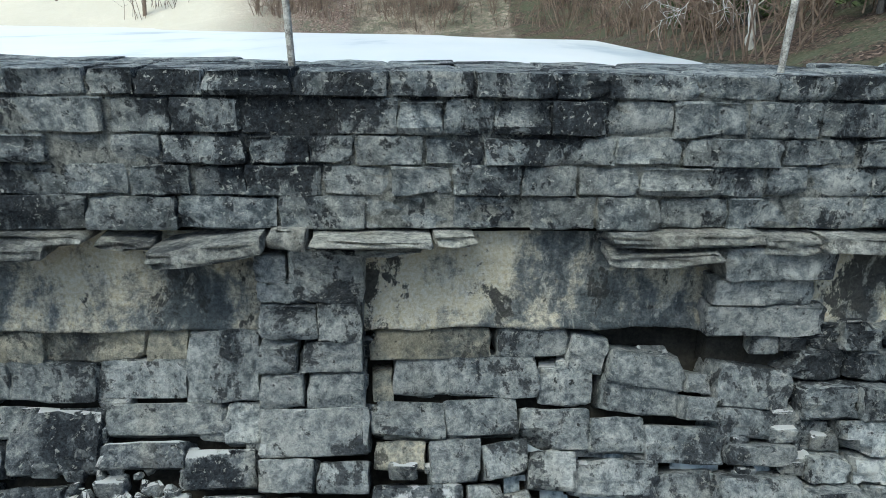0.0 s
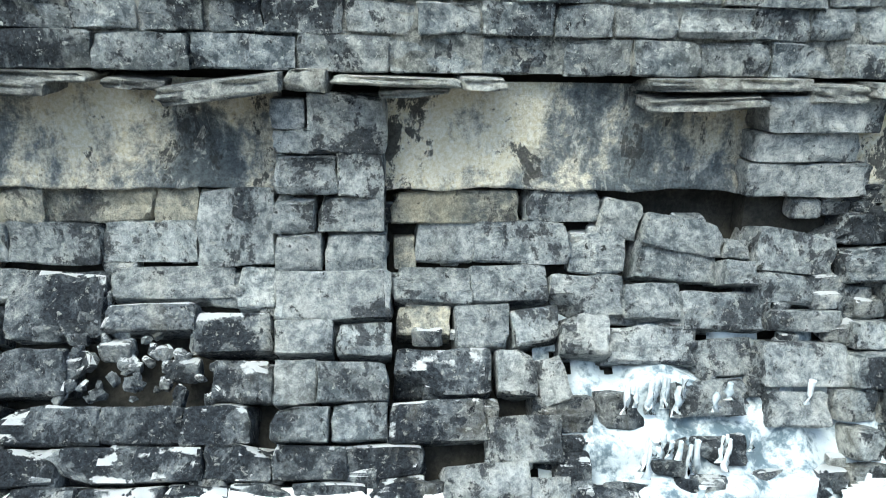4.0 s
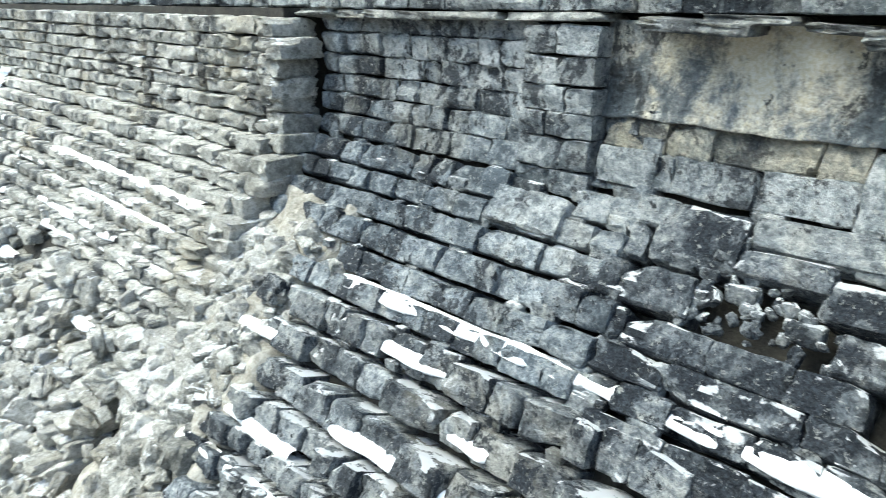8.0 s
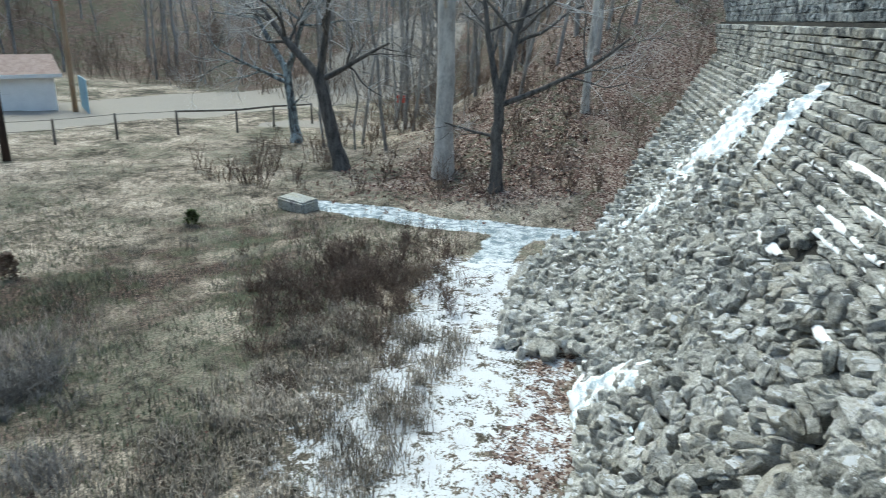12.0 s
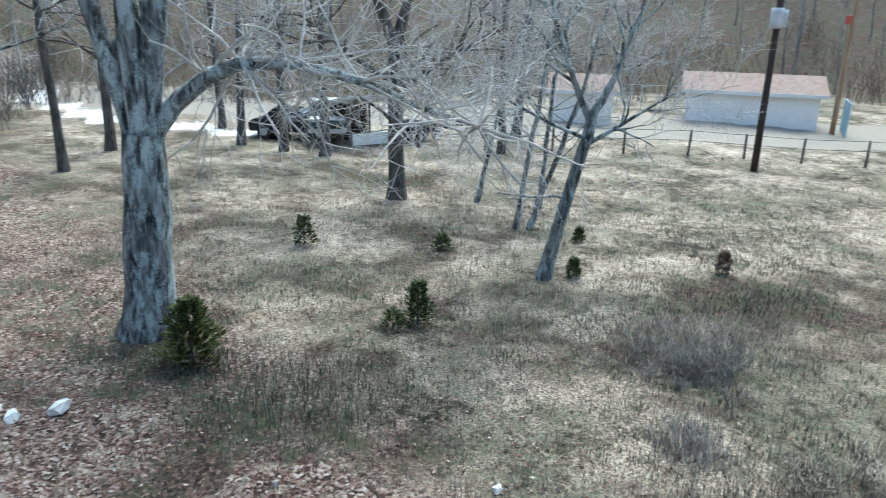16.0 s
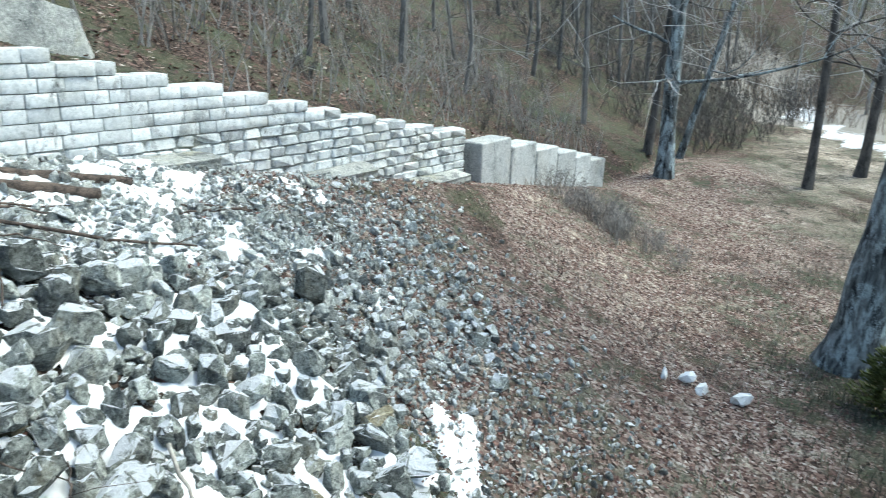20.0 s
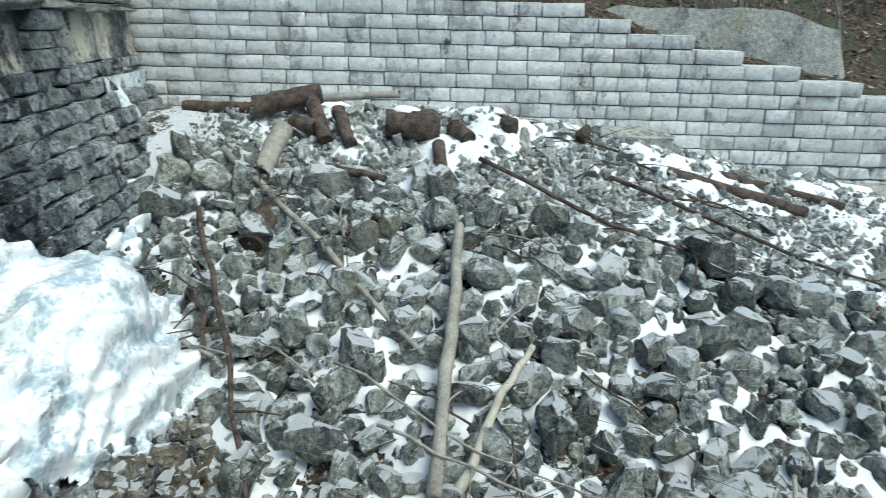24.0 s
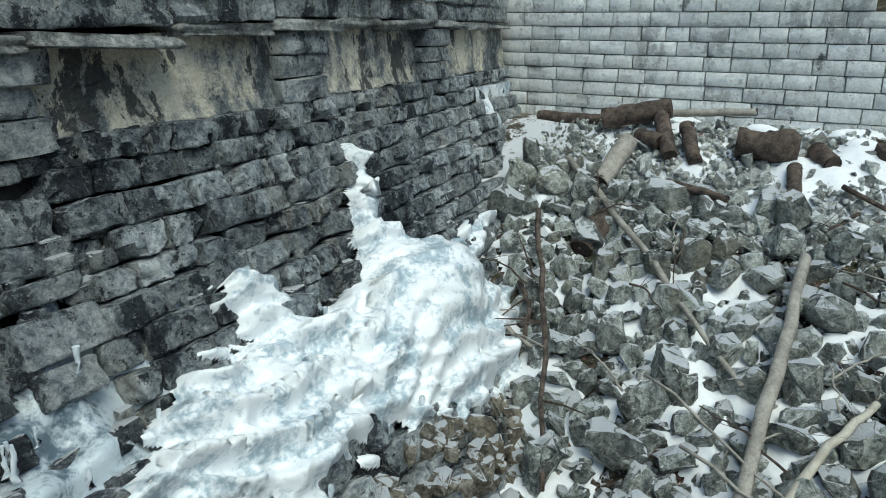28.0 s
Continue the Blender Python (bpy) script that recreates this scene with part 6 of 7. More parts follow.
# its low limb, arching out and down
arch = tagged(new("tree_limb"), "low mossy limb arching out from the forked tree", "limb")
base = Vector((1.55, -14.05, 3.7))
thick, thin = Soup(), Soup()
path = [base + side * a + Vector((0, 0, up)) for a, up in ((0.2, -0.1), (0.85, 0.72), (1.5, 1.22), (2.1, 1.45), (3.1, 1.45), (4.2, 1.2), (5.3, 0.75), (6.3, 0.45))]
v, f = tube_mesh([tuple(q) for q in path], [0.19, 0.16, 0.15, 0.13, 0.10, 0.08, 0.055, 0.03], 9, 0.06, False, 4)
thick.add(v, f)
for q in path[2:]:
    for k in range(10):
        limb(thick, thin, tuple(q), (side.x * rng.normal(0.5, 0.6), rng.normal(0, 0.7), rng.normal(0.15, 0.5)), 0.035, rng.uniform(1.0, 2.4), 2, 4, 0.8, 0.0, 5)
thick.build("wood", M_BARK, arch, smooth=True)
thin.build("twig_spray", M_TWIGS, arch, "pale drooping twigs")

tree(-5.84, -23.3, "dark straight tree with wide arching limbs", [(0, (0.02, 0, 1), 0.29, 5.2, 5, 3), (0.95, (-0.3, 0, 1), 0.2, 5.0, 9, 4), (0.98, (0.35, 0.1, 1), 0.2, 5.0, 9, 4), (0.75, (0.9, 0.3, 0.5), 0.13, 4.0, 8, 4), (0.7, (-0.9, 0.2, 0.55), 0.13, 4.0, 8, 4)], M_BARKDARK)
tree(-7.39, -14.95, "slender grey tree leaning over the grass", [(0, S(0.22, 1), 0.17, 4.3, 2, 3), (0.97, S(0.5, 0.8), 0.10, 3.0, 9, 4), (0.95, S(-0.5, 0.8), 0.09, 2.8, 9, 4), (0.8, S(0.9, 0.5), 0.06, 2.4, 9, 4), (0.85, S(-0.9, 0.35), 0.05, 2.4, 9, 4)], M_BARK)
for x, y, lean in ((-8.41, -18.95, 0.12), (-8.75, -18.85, 0.32), (-8.47, -22.5, 0.2), (-10.4, -21.5, 0.05)):
    tree(x, y, "thin grey stem of a many-stemmed young tree", [(0, S(lean, 1), 0.085, 4.6, 5, 3), (0.95, S(0.2, 1), 0.06, 3.0, 5, 3)], M_BARK)
tree(9.9, -26.2, "tall smooth grey tree on a leafy mound", [(0, (0.03, 0.02, 1), 0.31, 6.5, 3, 3), (0.95, (-0.35, 0, 1), 0.24, 6, 5, 3), (0.97, (0.3, 0, 1), 0.26, 6, 5, 3), (0.55, (-1, -0.1, 0.12), 0.07, 6, 4, 3)], M_BARK)
tree(11.2, -27.6, "slim dark tree behind the mound", [(0, (-0.05, 0, 1), 0.16, 8, 4, 3)], M_BARKDARK)
tree(10.9, -30.5, "slim grey leaning tree behind the mound", [(0, (-0.22, 0, 1), 0.14, 8, 4, 3)], M_BARK)
tree(-24.9, -7.4, "tall pale smooth-barked tree on the bank", [(0, (0.05, 0.02, 1), 0.34, 9.5, 2, 3)], M_BARKPALE)
tree(-23.0, -5.0, "dark bent tree on the bank with bare limbs", [(0, (0.03, -0.01, 1), 0.22, 3.2, 0, 3), (0.95, (-0.1, 0.10, 1), 0.17, 5, 6, 3), (0.98, (0.1, -0.35, 1), 0.13, 4, 6, 3), (0.92, (0, 0.9, 0.3), 0.10, 4.6, 5, 3), (0.6, (0.2, -0.9, 0.25), 0.06, 1.8, 4, 3)], M_BARKDARK)
tree(-25.9, -11.9, "gnarled tree on the bank with an arching limb", [(0, (-0.03, -0.25, 1), 0.30, 3.9, 0, 3), (0.97, (0, -0.75, 0.9), 0.2, 3.6, 8, 4), (0.97, (0.1, 0.3, 1), 0.15, 4.5, 8, 4), (0.94, (0, 0.9, 0.5), 0.12, 3.2, 6, 3)], M_BARKDARK)
tree(-30.8, -16.4, "grey tree by the fence with tangled limbs", [(0, (0, -0.1, 1), 0.24, 3.6, 3, 3), (0.95, (0, -0.6, 1), 0.16, 4.0, 8, 4), (0.95, (0.1, 0.6, 1), 0.15, 4.0, 8, 4), (0.8, (0.3, -0.9, 0.4), 0.1, 3.6, 8, 4)], M_BARK)
tree(-27.1, -2.6, "thin pale tree on the leafy bank", [(0, (0, 0.02, 1), 0.13, 8, 4, 3)], M_BARKPALE)
for x, y in ((-4.5, -30.5), (-2.9, -31.6), (-1.2, -33.5), (5.3, -28.6), (-12.5, -30.0), (2.4, -35.0), (4.2, -33.0), (-0.5, -38.0), (-14.5, -33.0)):
    tree(x, y, "dark bare tree by the road", [(0, (rng.normal(0, 0.05), 0, 1), rng.uniform(0.14, 0.24), 7.5, 6, 3)], M_BARKDARK, last=3)


# woods on the slopes all round
def wood_shape(seed):
    r = np.random.default_rng(seed)
    a, b = Soup(), Soup()
    hgt = r.uniform(9, 14)
    rad = r.uniform(0.045, 0.11)
    lean = r.normal(0, 0.06, 2)
    pts = [(lean[0] * u * hgt + 0.08 * r.normal(), lean[1] * u * hgt + 0.08 * r.normal(), u * hgt - 0.3) for u in np.linspace(0, 1, 7)]
    v, f = tube_mesh(pts, [rad * (1.25 - 0.95 * u) for u in np.linspace(0, 1, 7)], 6, 0.0, False, seed)
    a.add(v, f)
    for k in range(11):
        i = r.integers(1, 6)
        an = r.uniform(0, 6.28)
        limb(a, a, pts[i], (math.cos(an), math.sin(an), r.uniform(0.0, 0.9)), rad * 0.28, r.uniform(1.2, 3.2), 3, 4, 0.8, 0.1, 4, r)
    return np.concatenate(a.v), a.f


WOODS = [wood_shape(s) for s in range(9)]


def grove(name, places, mat, label):
    soup = Soup()
    for x, y in places:
        v, f = WOODS[rng.integers(len(WOODS))]
        an, s = rng.uniform(0, 6.28), rng.uniform(0.8, 1.2)
        c, q = math.cos(an), math.sin(an)
        m = np.array(((c, -q, 0), (q, c, 0), (0, 0, 1))) * s
        soup.add(v @ m.T + (x, y, float(land(x, y))), f)
    return tagged(soup.build(name, mat), label, "trees", kind="stuff")


def sprinkle(n, box, ok):
    out = []
    while len(out) < n:
        x, y = rng.uniform(box[0], box[2]), rng.uniform(box[1], box[3])
        if ok(x, y):
            out.append((x, y))
    return out


# darker copy of the winter woods, with the eastern slope's shade in its colour
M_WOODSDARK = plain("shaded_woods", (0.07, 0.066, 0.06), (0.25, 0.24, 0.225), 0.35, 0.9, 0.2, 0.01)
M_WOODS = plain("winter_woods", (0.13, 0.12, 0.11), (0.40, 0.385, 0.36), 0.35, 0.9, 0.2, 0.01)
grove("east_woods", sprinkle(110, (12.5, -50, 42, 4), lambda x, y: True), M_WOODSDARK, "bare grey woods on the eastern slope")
grove("south_woods", sprinkle(150, (-60, -90, 40, -47), lambda x, y: True), M_WOODS, "bare grey woods beyond the road")
grove("west_woods", sprinkle(190, (-80, -46, -36, 3), lambda x, y: y > -16 or x < -50), M_WOODS, "bare grey woods on the western slope")
grove("bank_saplings", sprinkle(40, (-44, -16, -27, 2.5), lambda x, y: True), M_WOODS, "pale saplings on the leafy bank")
grove("lake_woods", sprinkle(170, (-60, 34, 60, 85), lambda x, y: land(x, y) > 6.4) + sprinkle(60, (6, 12, 36, 45), lambda x, y: land(x, y) > 6.6), M_BRUSH, "brown bare woods on the far shore of the lake")


# brush: arching bare stems in clumps
def brush(name, places, mat, label, size=(0.5, 1.1), stems=12, r=0.006, thing=False):
    soup = Soup()
    for x, y, k in places:
        z = float(land(x, y))
        for j in range(stems):
            a, lean, hgt = rng.uniform(0, 6.28), rng.uniform(0.1, 0.6), rng.uniform(*size) * k
            px_, py_ = x + rng.normal(0, 0.16 * k), y + rng.normal(0, 0.16 * k)
            d = np.array((math.cos(a) * lean, math.sin(a) * lean, 1)) * hgt
            p0 = np.array((px_, py_, z - 0.05))
            pts = [p0, p0 + d * 0.5 + rng.normal(0, 0.04, 3), p0 + d * (0.9, 0.9, 0.88) + rng.normal(0, 0.06, 3)]
            v, f = tube_mesh(pts, [r * 1.3, r, r * 0.4], 3, 0.0, False, j)
            soup.add(v, f)
            for q in range(3):
                s0 = p0 + d * rng.uniform(0.35, 0.8)
                e = s0 + np.array((rng.normal(0, 0.25), rng.normal(0, 0.25), rng.uniform(0.05, 0.35))) * hgt
                v, f = tube_mesh([s0, e], [r * 0.7, r * 0.3], 3, 0.0, False, q)
                soup.add(v, f)
    ob = soup.build(name, mat)
    return ob


M_REDBRUSH = plain("russet_brush", (0.085, 0.058, 0.045), (0.21, 0.155, 0.125), 1.5, 0.9, 0.1, 0.005)
M_GREYBRUSH = plain("grey_brush", (0.13, 0.12, 0.11), (0.30, 0.285, 0.27), 1.5, 0.9, 0.1, 0.005)
red = [(rng.normal(-14.2, 1.9), rng.normal(-6.3, 1.0), rng.uniform(0.3, 0.7)) for k in range(240)]
tagged(brush("russet_brush", red, M_REDBRUSH, ""), "russet bare brush beside the frozen brook", "brush", kind="stuff")
grey = [(rng.normal(-7.9, 0.6), rng.normal(-9.6, 0.5), rng.uniform(0.35, 0.7)) for k in range(40)]
tagged(brush("grey_bush", grey, M_GREYBRUSH, ""), "tangled grey bare bush in the grass", "bush")
pale = [(rng.normal(8.2, 0.9), rng.normal(-17.2, 0.7), rng.uniform(0.6, 0.9)) for k in range(40)]
tagged(brush("pale_bush", pale, M_GREYBRUSH, ""), "pale feathery dead bush on the leafy slope", "bush")
undergrowth = [(rng.uniform(12.0, 24), rng.uniform(-32, 3), rng.uniform(0.5, 1.3)) for k in range(150)]
ravine = [(rng.uniform(9.5, 26), rng.uniform(-58, -31), rng.uniform(1.2, 2.6)) for k in range(260)]
tagged(brush("ravine_brush", ravine, M_BARKDARK, "", (0.6, 1.3), 8, 0.014), "dark tangled brush along the ravine", "brush", kind="stuff")
tagged(brush("east_undergrowth", undergrowth, M_BARKDARK, "", (0.6, 1.3), 7, 0.009), "tangled bare undergrowth on the eastern slope", "brush", kind="stuff")
scrub = [(rng.uniform(11.4, 19), rng.uniform(-26, 1), rng.uniform(1.0, 2.4)) for k in range(90)]
tagged(brush("slope_scrub", scrub, M_TWIG, "", (0.6, 1.5), 6, 0.011), "pale twiggy scrub on the eastern slope", "brush", kind="stuff")
under2 = [(rng.uniform(-48, -22), rng.uniform(-17, 2.5), rng.uniform(0.6, 1.3)) for k in range(260)] + [(rng.uniform(-58, 20), rng.uniform(-60, -45), rng.uniform(1.5, 3.0)) for k in range(320)] + [(rng.uniform(-60, -46), rng.uniform(-46, -4), rng.uniform(1.5, 3.0)) for k in range(200)]
tagged(brush("bank_undergrowth", under2, M_BRUSH, "", (0.6, 1.3), 7, 0.012), "brown bare undergrowth on the banks", "brush", kind="stuff")
under3 = [q for q in ((rng.uniform(-50, 45), rng.uniform(14, 75), rng.uniform(1.2, 2.6)) for k in range(5200)) if 6.3 < land(q[0], q[1]) < 14 and (q[0] > -0.25 * q[1] or q[2] > 2.5)]
tagged(brush("shore_undergrowth", under3, M_BRUSH, "", (0.6, 1.3), 7, 0.017), "brown brush along the shore of the lake", "brush", kind="stuff")

# small evergreens
M_NEEDLE = plain("cedar_needles", (0.03, 0.045, 0.018), (0.11, 0.145, 0.05), 8.0, 0.85, 0.2, 0.005, piece=0.6)
M_NEEDLEGOLD = plain("yellow_green_needles", (0.035, 0.05, 0.012), (0.14, 0.16, 0.045), 8.0, 0.85, 0.2, 0.005, piece=0.6)


def cedar(x, y, hgt, wide, label, mat=None, sprays=420):
    th = tagged(new("young_cedar"), label, "shrub")
    th.location = (x, y, float(land(x, y)) - 0.03)
    v, f = tube_mesh([(0, 0, 0), (0.01, 0, hgt * 0.5), (0, 0.01, hgt * 0.95)], [0.03 * hgt, 0.02 * hgt, 0.004], 6, 0.03)
    from_arrays("stem", v, f, M_BARKDARK, th)
    soup = Soup()
    for k in range(sprays):
        u = rng.random() ** 0.8
        z = hgt * (0.06 + 0.92 * u)
        a = rng.uniform(0, 6.28)
        lobe = 0.75 + 0.30 * math.sin(3 * a + 9 * u + x) + 0.22 * math.sin(7 * a - 17 * u + y)
        rr = wide * 0.5 * (1 - u) ** 0.55 * rng.uniform(0.25, 1.05) * lobe + 0.02
        c = np.array((rr * math.cos(a), rr * math.sin(a), z))
        d = np.array((math.cos(a), math.sin(a), rng.uniform(0.1, 1.0)))
        d /= np.linalg.norm(d)
        w = np.cross(d, (0, 0, 1)) + rng.normal(0, 0.3, 3)
        w /= np.linalg.norm(w)
        L_, W_ = rng.uniform(0.08, 0.17) * (0.5 + 0.5 * hgt), rng.uniform(0.02, 0.045) * (0.5 + 0.5 * hgt)
        soup.add([c, c + d * L_ * 0.5 + w * W_, c + d * L_, c + d * L_ * 0.5 - w * W_, c + d * L_ * 0.5 + np.cross(d, w) * W_], [(0, 1, 2), (0, 2, 3), (0, 4, 2)])
    soup.build("foliage", mat or M_NEEDLE, th, "dark evergreen sprays")
    return th


cedar(0.75, -12.2, 1.25, 1.15, "yellow-green young cedar at the foot of the forked tree", M_NEEDLEGOLD, 1100)
cedar(-3.64, -13.05, 0.95, 0.62, "dark young cedar in the grass", None, 600)
cedar(-3.05, -12.8, 0.45, 0.7, "low dark juniper beside a young cedar", None, 300)
cedar(-8.1, -14.7, 0.5, 0.34, "small dark cedar beside the leaning tree")
cedar(-9.6, -17.2, 0.45, 0.32, "small dark cedar in the grass")
cedar(-2.1, -19.0, 0.85, 0.7, "bushy green cedar in the grass")
cedar(-11.83, -13.83, 0.6, 0.45, "brown withered cedar in the grass", M_REDBRUSH)
cedar(-5.6, -17.5, 0.45, 0.6, "low green juniper in the grass")
cedar(-17.2, -12.8, 0.5, 0.4, "small dark cedar in the grass")

# on the near bank of the lake: a pale bare tree and dark evergreens
tree(6.7, 15.9, "pale bare arching tree on the bank of the lake", [(0, (-0.15, 0, 1), 0.09, 1.2, 3, 3), (0.95, (-0.8, 0, 0.6), 0.06, 2.4, 9, 4), (0.97, (0.3, 0.2, 1), 0.06, 2.2, 8, 4), (0.9, (-0.4, -0.3, 1), 0.05, 2.2, 8, 4)], M_BARKPALE)
for x, y, hgt in ((8.3, 14.2, 2.4), (9.4, 16.5, 3.0), (7.9, 19.5, 2.2), (7.6, 23.5, 1.8)):
    cedar(x, y, hgt, hgt * 0.7, "dark green cedar among brown brush on the lake bank", None, 900)

# ---- what was built beyond the hollow ----
M_WHITEWASH = plain("white_painted_wall", (0.82, 0.83, 0.83), (0.90, 0.91, 0.91), 2.0, 0.8, 0.3, 0.01)
M_ROOF = plain("brown_roofing", (0.22, 0.15, 0.13), (0.34, 0.26, 0.23), 3.0, 0.85, 0.4, 0.01)
M_TRIM = plain("pale_trim", (0.70, 0.71, 0.72), (0.80, 0.81, 0.82), 4.0, 0.6, 0.1, 0.003)
M_POLE = plain("creosoted_pole", (0.02, 0.014, 0.012), (0.06, 0.04, 0.035), 5.0, 0.85, 0.5, 0.01, (1, 1, 0.2))
M_POLETAN = plain("tan_pole", (0.26, 0.17, 0.10), (0.40, 0.29, 0.19), 5.0, 0.85, 0.4, 0.01, (1, 1, 0.2))
M_METAL = plain("galvanised_metal", (0.45, 0.47, 0.49), (0.62, 0.64, 0.66), 5.0, 0.5, 0.1, 0.003, metal=0.3)
M_BLUE = plain("blue_mesh_gate", (0.25, 0.42, 0.52), (0.38, 0.55, 0.64), 5.0, 0.6, 0.2, 0.003)
M_FENCE = plain("grey_fence_wood", (0.08, 0.07, 0.06), (0.22, 0.20, 0.18), 5.0, 0.9, 0.5, 0.01, (1, 1, 0.2))
M_RED = plain("red_sign_paint", (0.42, 0.06, 0.04), (0.55, 0.10, 0.07), 5.0, 0.6, 0.1, 0.003)
M_GLASS = material("dark_glass", 0.08)[0]
M_GLASS.node_tree.nodes["Principled BSDF"].inputs["Base Color"].default_value = (0.02, 0.025, 0.03, 1)
M_RUBBER = plain("black_rubber", (0.012, 0.012, 0.013), (0.03, 0.03, 0.032), 9.0, 0.8, 0.2, 0.003)
M_CARDARK = plain("dark_car_paint", (0.015, 0.018, 0.022), (0.025, 0.03, 0.035), 2.0, 0.25, 0.0, 0.001)
M_TEAL = plain("teal_truck_paint", (0.03, 0.12, 0.15), (0.05, 0.16, 0.19), 2.0, 0.3, 0.0, 0.001)
M_CARWHITE = plain("white_truck_paint", (0.70, 0.72, 0.73), (0.78, 0.80, 0.81), 2.0, 0.35, 0.0, 0.001)
# near-black colour that stands for shade inside the carport
M_MOUTH_SHADE = plain("mouth_shade", (0.012, 0.011, 0.010), (0.05, 0.04, 0.032), 3.0, 0.95, 0.2, 0.01)


def box(name, size, at_, mat, parent, bevel=0.015, label="", turn=(0, 0, 0)):
    bm = bmesh.new()
    bmesh.ops.create_cube(bm, size=1.0)
    bmesh.ops.scale(bm, vec=size, verts=bm.verts)
    if bevel:
        bmesh.ops.bevel(bm, geom=bm.edges[:], offset=min(bevel, min(size) * 0.4), segments=2, affect='EDGES')
    ob = part(name, bm, mat, parent, label)
    ob.matrix_basis = pose(*at_, *turn)
    return ob


def rod(name, a, b, r0, r1, mat, parent, sides=8, label=""):
    a, b = np.array(a, float), np.array(b, float)
    v, f = tube_mesh([a + (b - a) * u for u in np.linspace(0, 1, 5)], np.linspace(r0, r1, 5), sides, 0.02, True, 1)
    return from_arrays(name, v, f, mat, parent, label, smooth=sides > 5)


def shed(x0, y0, x1, y1, deep, eave, ridge, label, windows=0):
    """A low block with a shallow gable roof, its long front from (x0, y0) to (x1, y1)."""
    long = math.hypot(x1 - x0, y1 - y0)
    th = tagged(new("shed"), label, "shed")
    ang = math.degrees(math.atan2(y1 - y0, x1 - x0))
    th.matrix_basis = pose(x0, y0, float(min(land(x0, y0), land(x1, y1))) - 0.05, 0, 0, ang)
    d = 0.15
    for nm, size, at_ in (("wall", (long, d, eave), (long / 2, d / 2, eave / 2)), ("wall", (long, d, eave), (long / 2, deep - d / 2, eave / 2)),
                          ("wall", (d, deep - 2 * d - 0.006, eave), (d / 2, deep / 2, eave / 2)), ("wall", (d, deep - 2 * d - 0.006, eave), (long - d / 2, deep / 2, eave / 2))):
        box(nm, size, at_, M_WHITEWASH, th, 0.01)
    for sgn in (0, 1):
        ya, yb = (-0.4, deep / 2) if sgn == 0 else (deep + 0.4, deep / 2)
        za, zb = eave - 0.12, ridge
        v = [(-0.35, ya, za), (long + 0.35, ya, za), (long + 0.35, yb, zb), (-0.35, yb, zb)]
        v += [(a, b, c + 0.10) for a, b, c in v]
        from_arrays("roof", v, [(0, 1, 2, 3), (7, 6, 5, 4), (0, 4, 5, 1), (1, 5, 6, 2), (2, 6, 7, 3), (3, 7, 4, 0)], M_ROOF, th)
        box("fascia", (long + 0.72, 0.04, 0.2), (long / 2, ya + (-0.025 if sgn == 0 else 0.025), za + 0.02), M_TRIM, th, 0.005, "white eaves board")
    for xx in (0.075, long - 0.075):
        v = [(xx - 0.07, 0, eave), (xx - 0.07, deep, eave), (xx - 0.07, deep / 2, ridge - 0.06), (xx + 0.07, 0, eave), (xx + 0.07, deep, eave), (xx + 0.07, deep / 2, ridge - 0.06)]
        from_arrays("gable", v, [(0, 2, 1), (3, 4, 5), (0, 1, 4, 3), (1, 2, 5, 4), (2, 0, 3, 5)], M_WHITEWASH, th)
    return th


shed(-27.4, -36.95, -33.3, -32.6, 3.6, 2.1, 2.95, "long white shed with a brown pitched roof behind the fence")
shed(-18.9, -37.8, -21.9, -36.2, 2.8, 2.0, 2.75, "small white gabled shed half hidden by twigs")

# carport with a dark mouth: its back wall is coloured as the shade inside
port = tagged(new("carport"), "grey open carport with firewood in its dark mouth", "carport")
port.matrix_basis = pose(-6.75, -33.6, float(land(-6.75, -33.0)), 0, 0, -164)
for xx in (-1.15, 1.15):
    for yy in (-1.1, 1.3):
        box("post", (0.10, 0.10, 1.75), (xx, yy, 0.87), M_FENCE, port, 0.01)
box("roof", (2.9, 3.2, 0.12), (0, 0.1, 1.95), M_METAL, port, 0.01, "pale grey metal roof", (-12, 0, 0))
box("back_wall", (2.2, 0.08, 1.7), (0, 1.45, 0.88), M_MOUTH_SHADE, port, 0.01)
box("low_wall", (2.1, 0.08, 0.55), (0, -1.1, 0.3), M_WHITEWASH, port, 0.01)
for k in range(16):
    rod("firewood", (rng.uniform(-1, 0.9), rng.uniform(0.3, 1.2), 0.62 + 0.05 * k), (rng.uniform(-1, 0.9), rng.uniform(0.2, 1.2), 0.62 + 0.05 * k), 0.06, 0.05, M_LOG, port, 7)


def wheel(parent, x, y, r=0.33, w=0.2):
    v, f = tube_mesh([(x, y - w / 2, r), (x, y - w / 2 + 0.02, r), (x, y + w / 2 - 0.02, r), (x, y + w / 2, r)], [r * 0.9, r, r, r * 0.9], 18, 0.0)
    t_ = from_arrays("wheel", v, f, M_RUBBER, parent)
    v, f = tube_mesh([(x, y - w / 2 - 0.012, r), (x, y + w / 2 + 0.012, r)], [r * 0.55, r * 0.55], 14, 0.0)
    from_arrays("rim", v, f, M_METAL, t_, "grey metal rim")


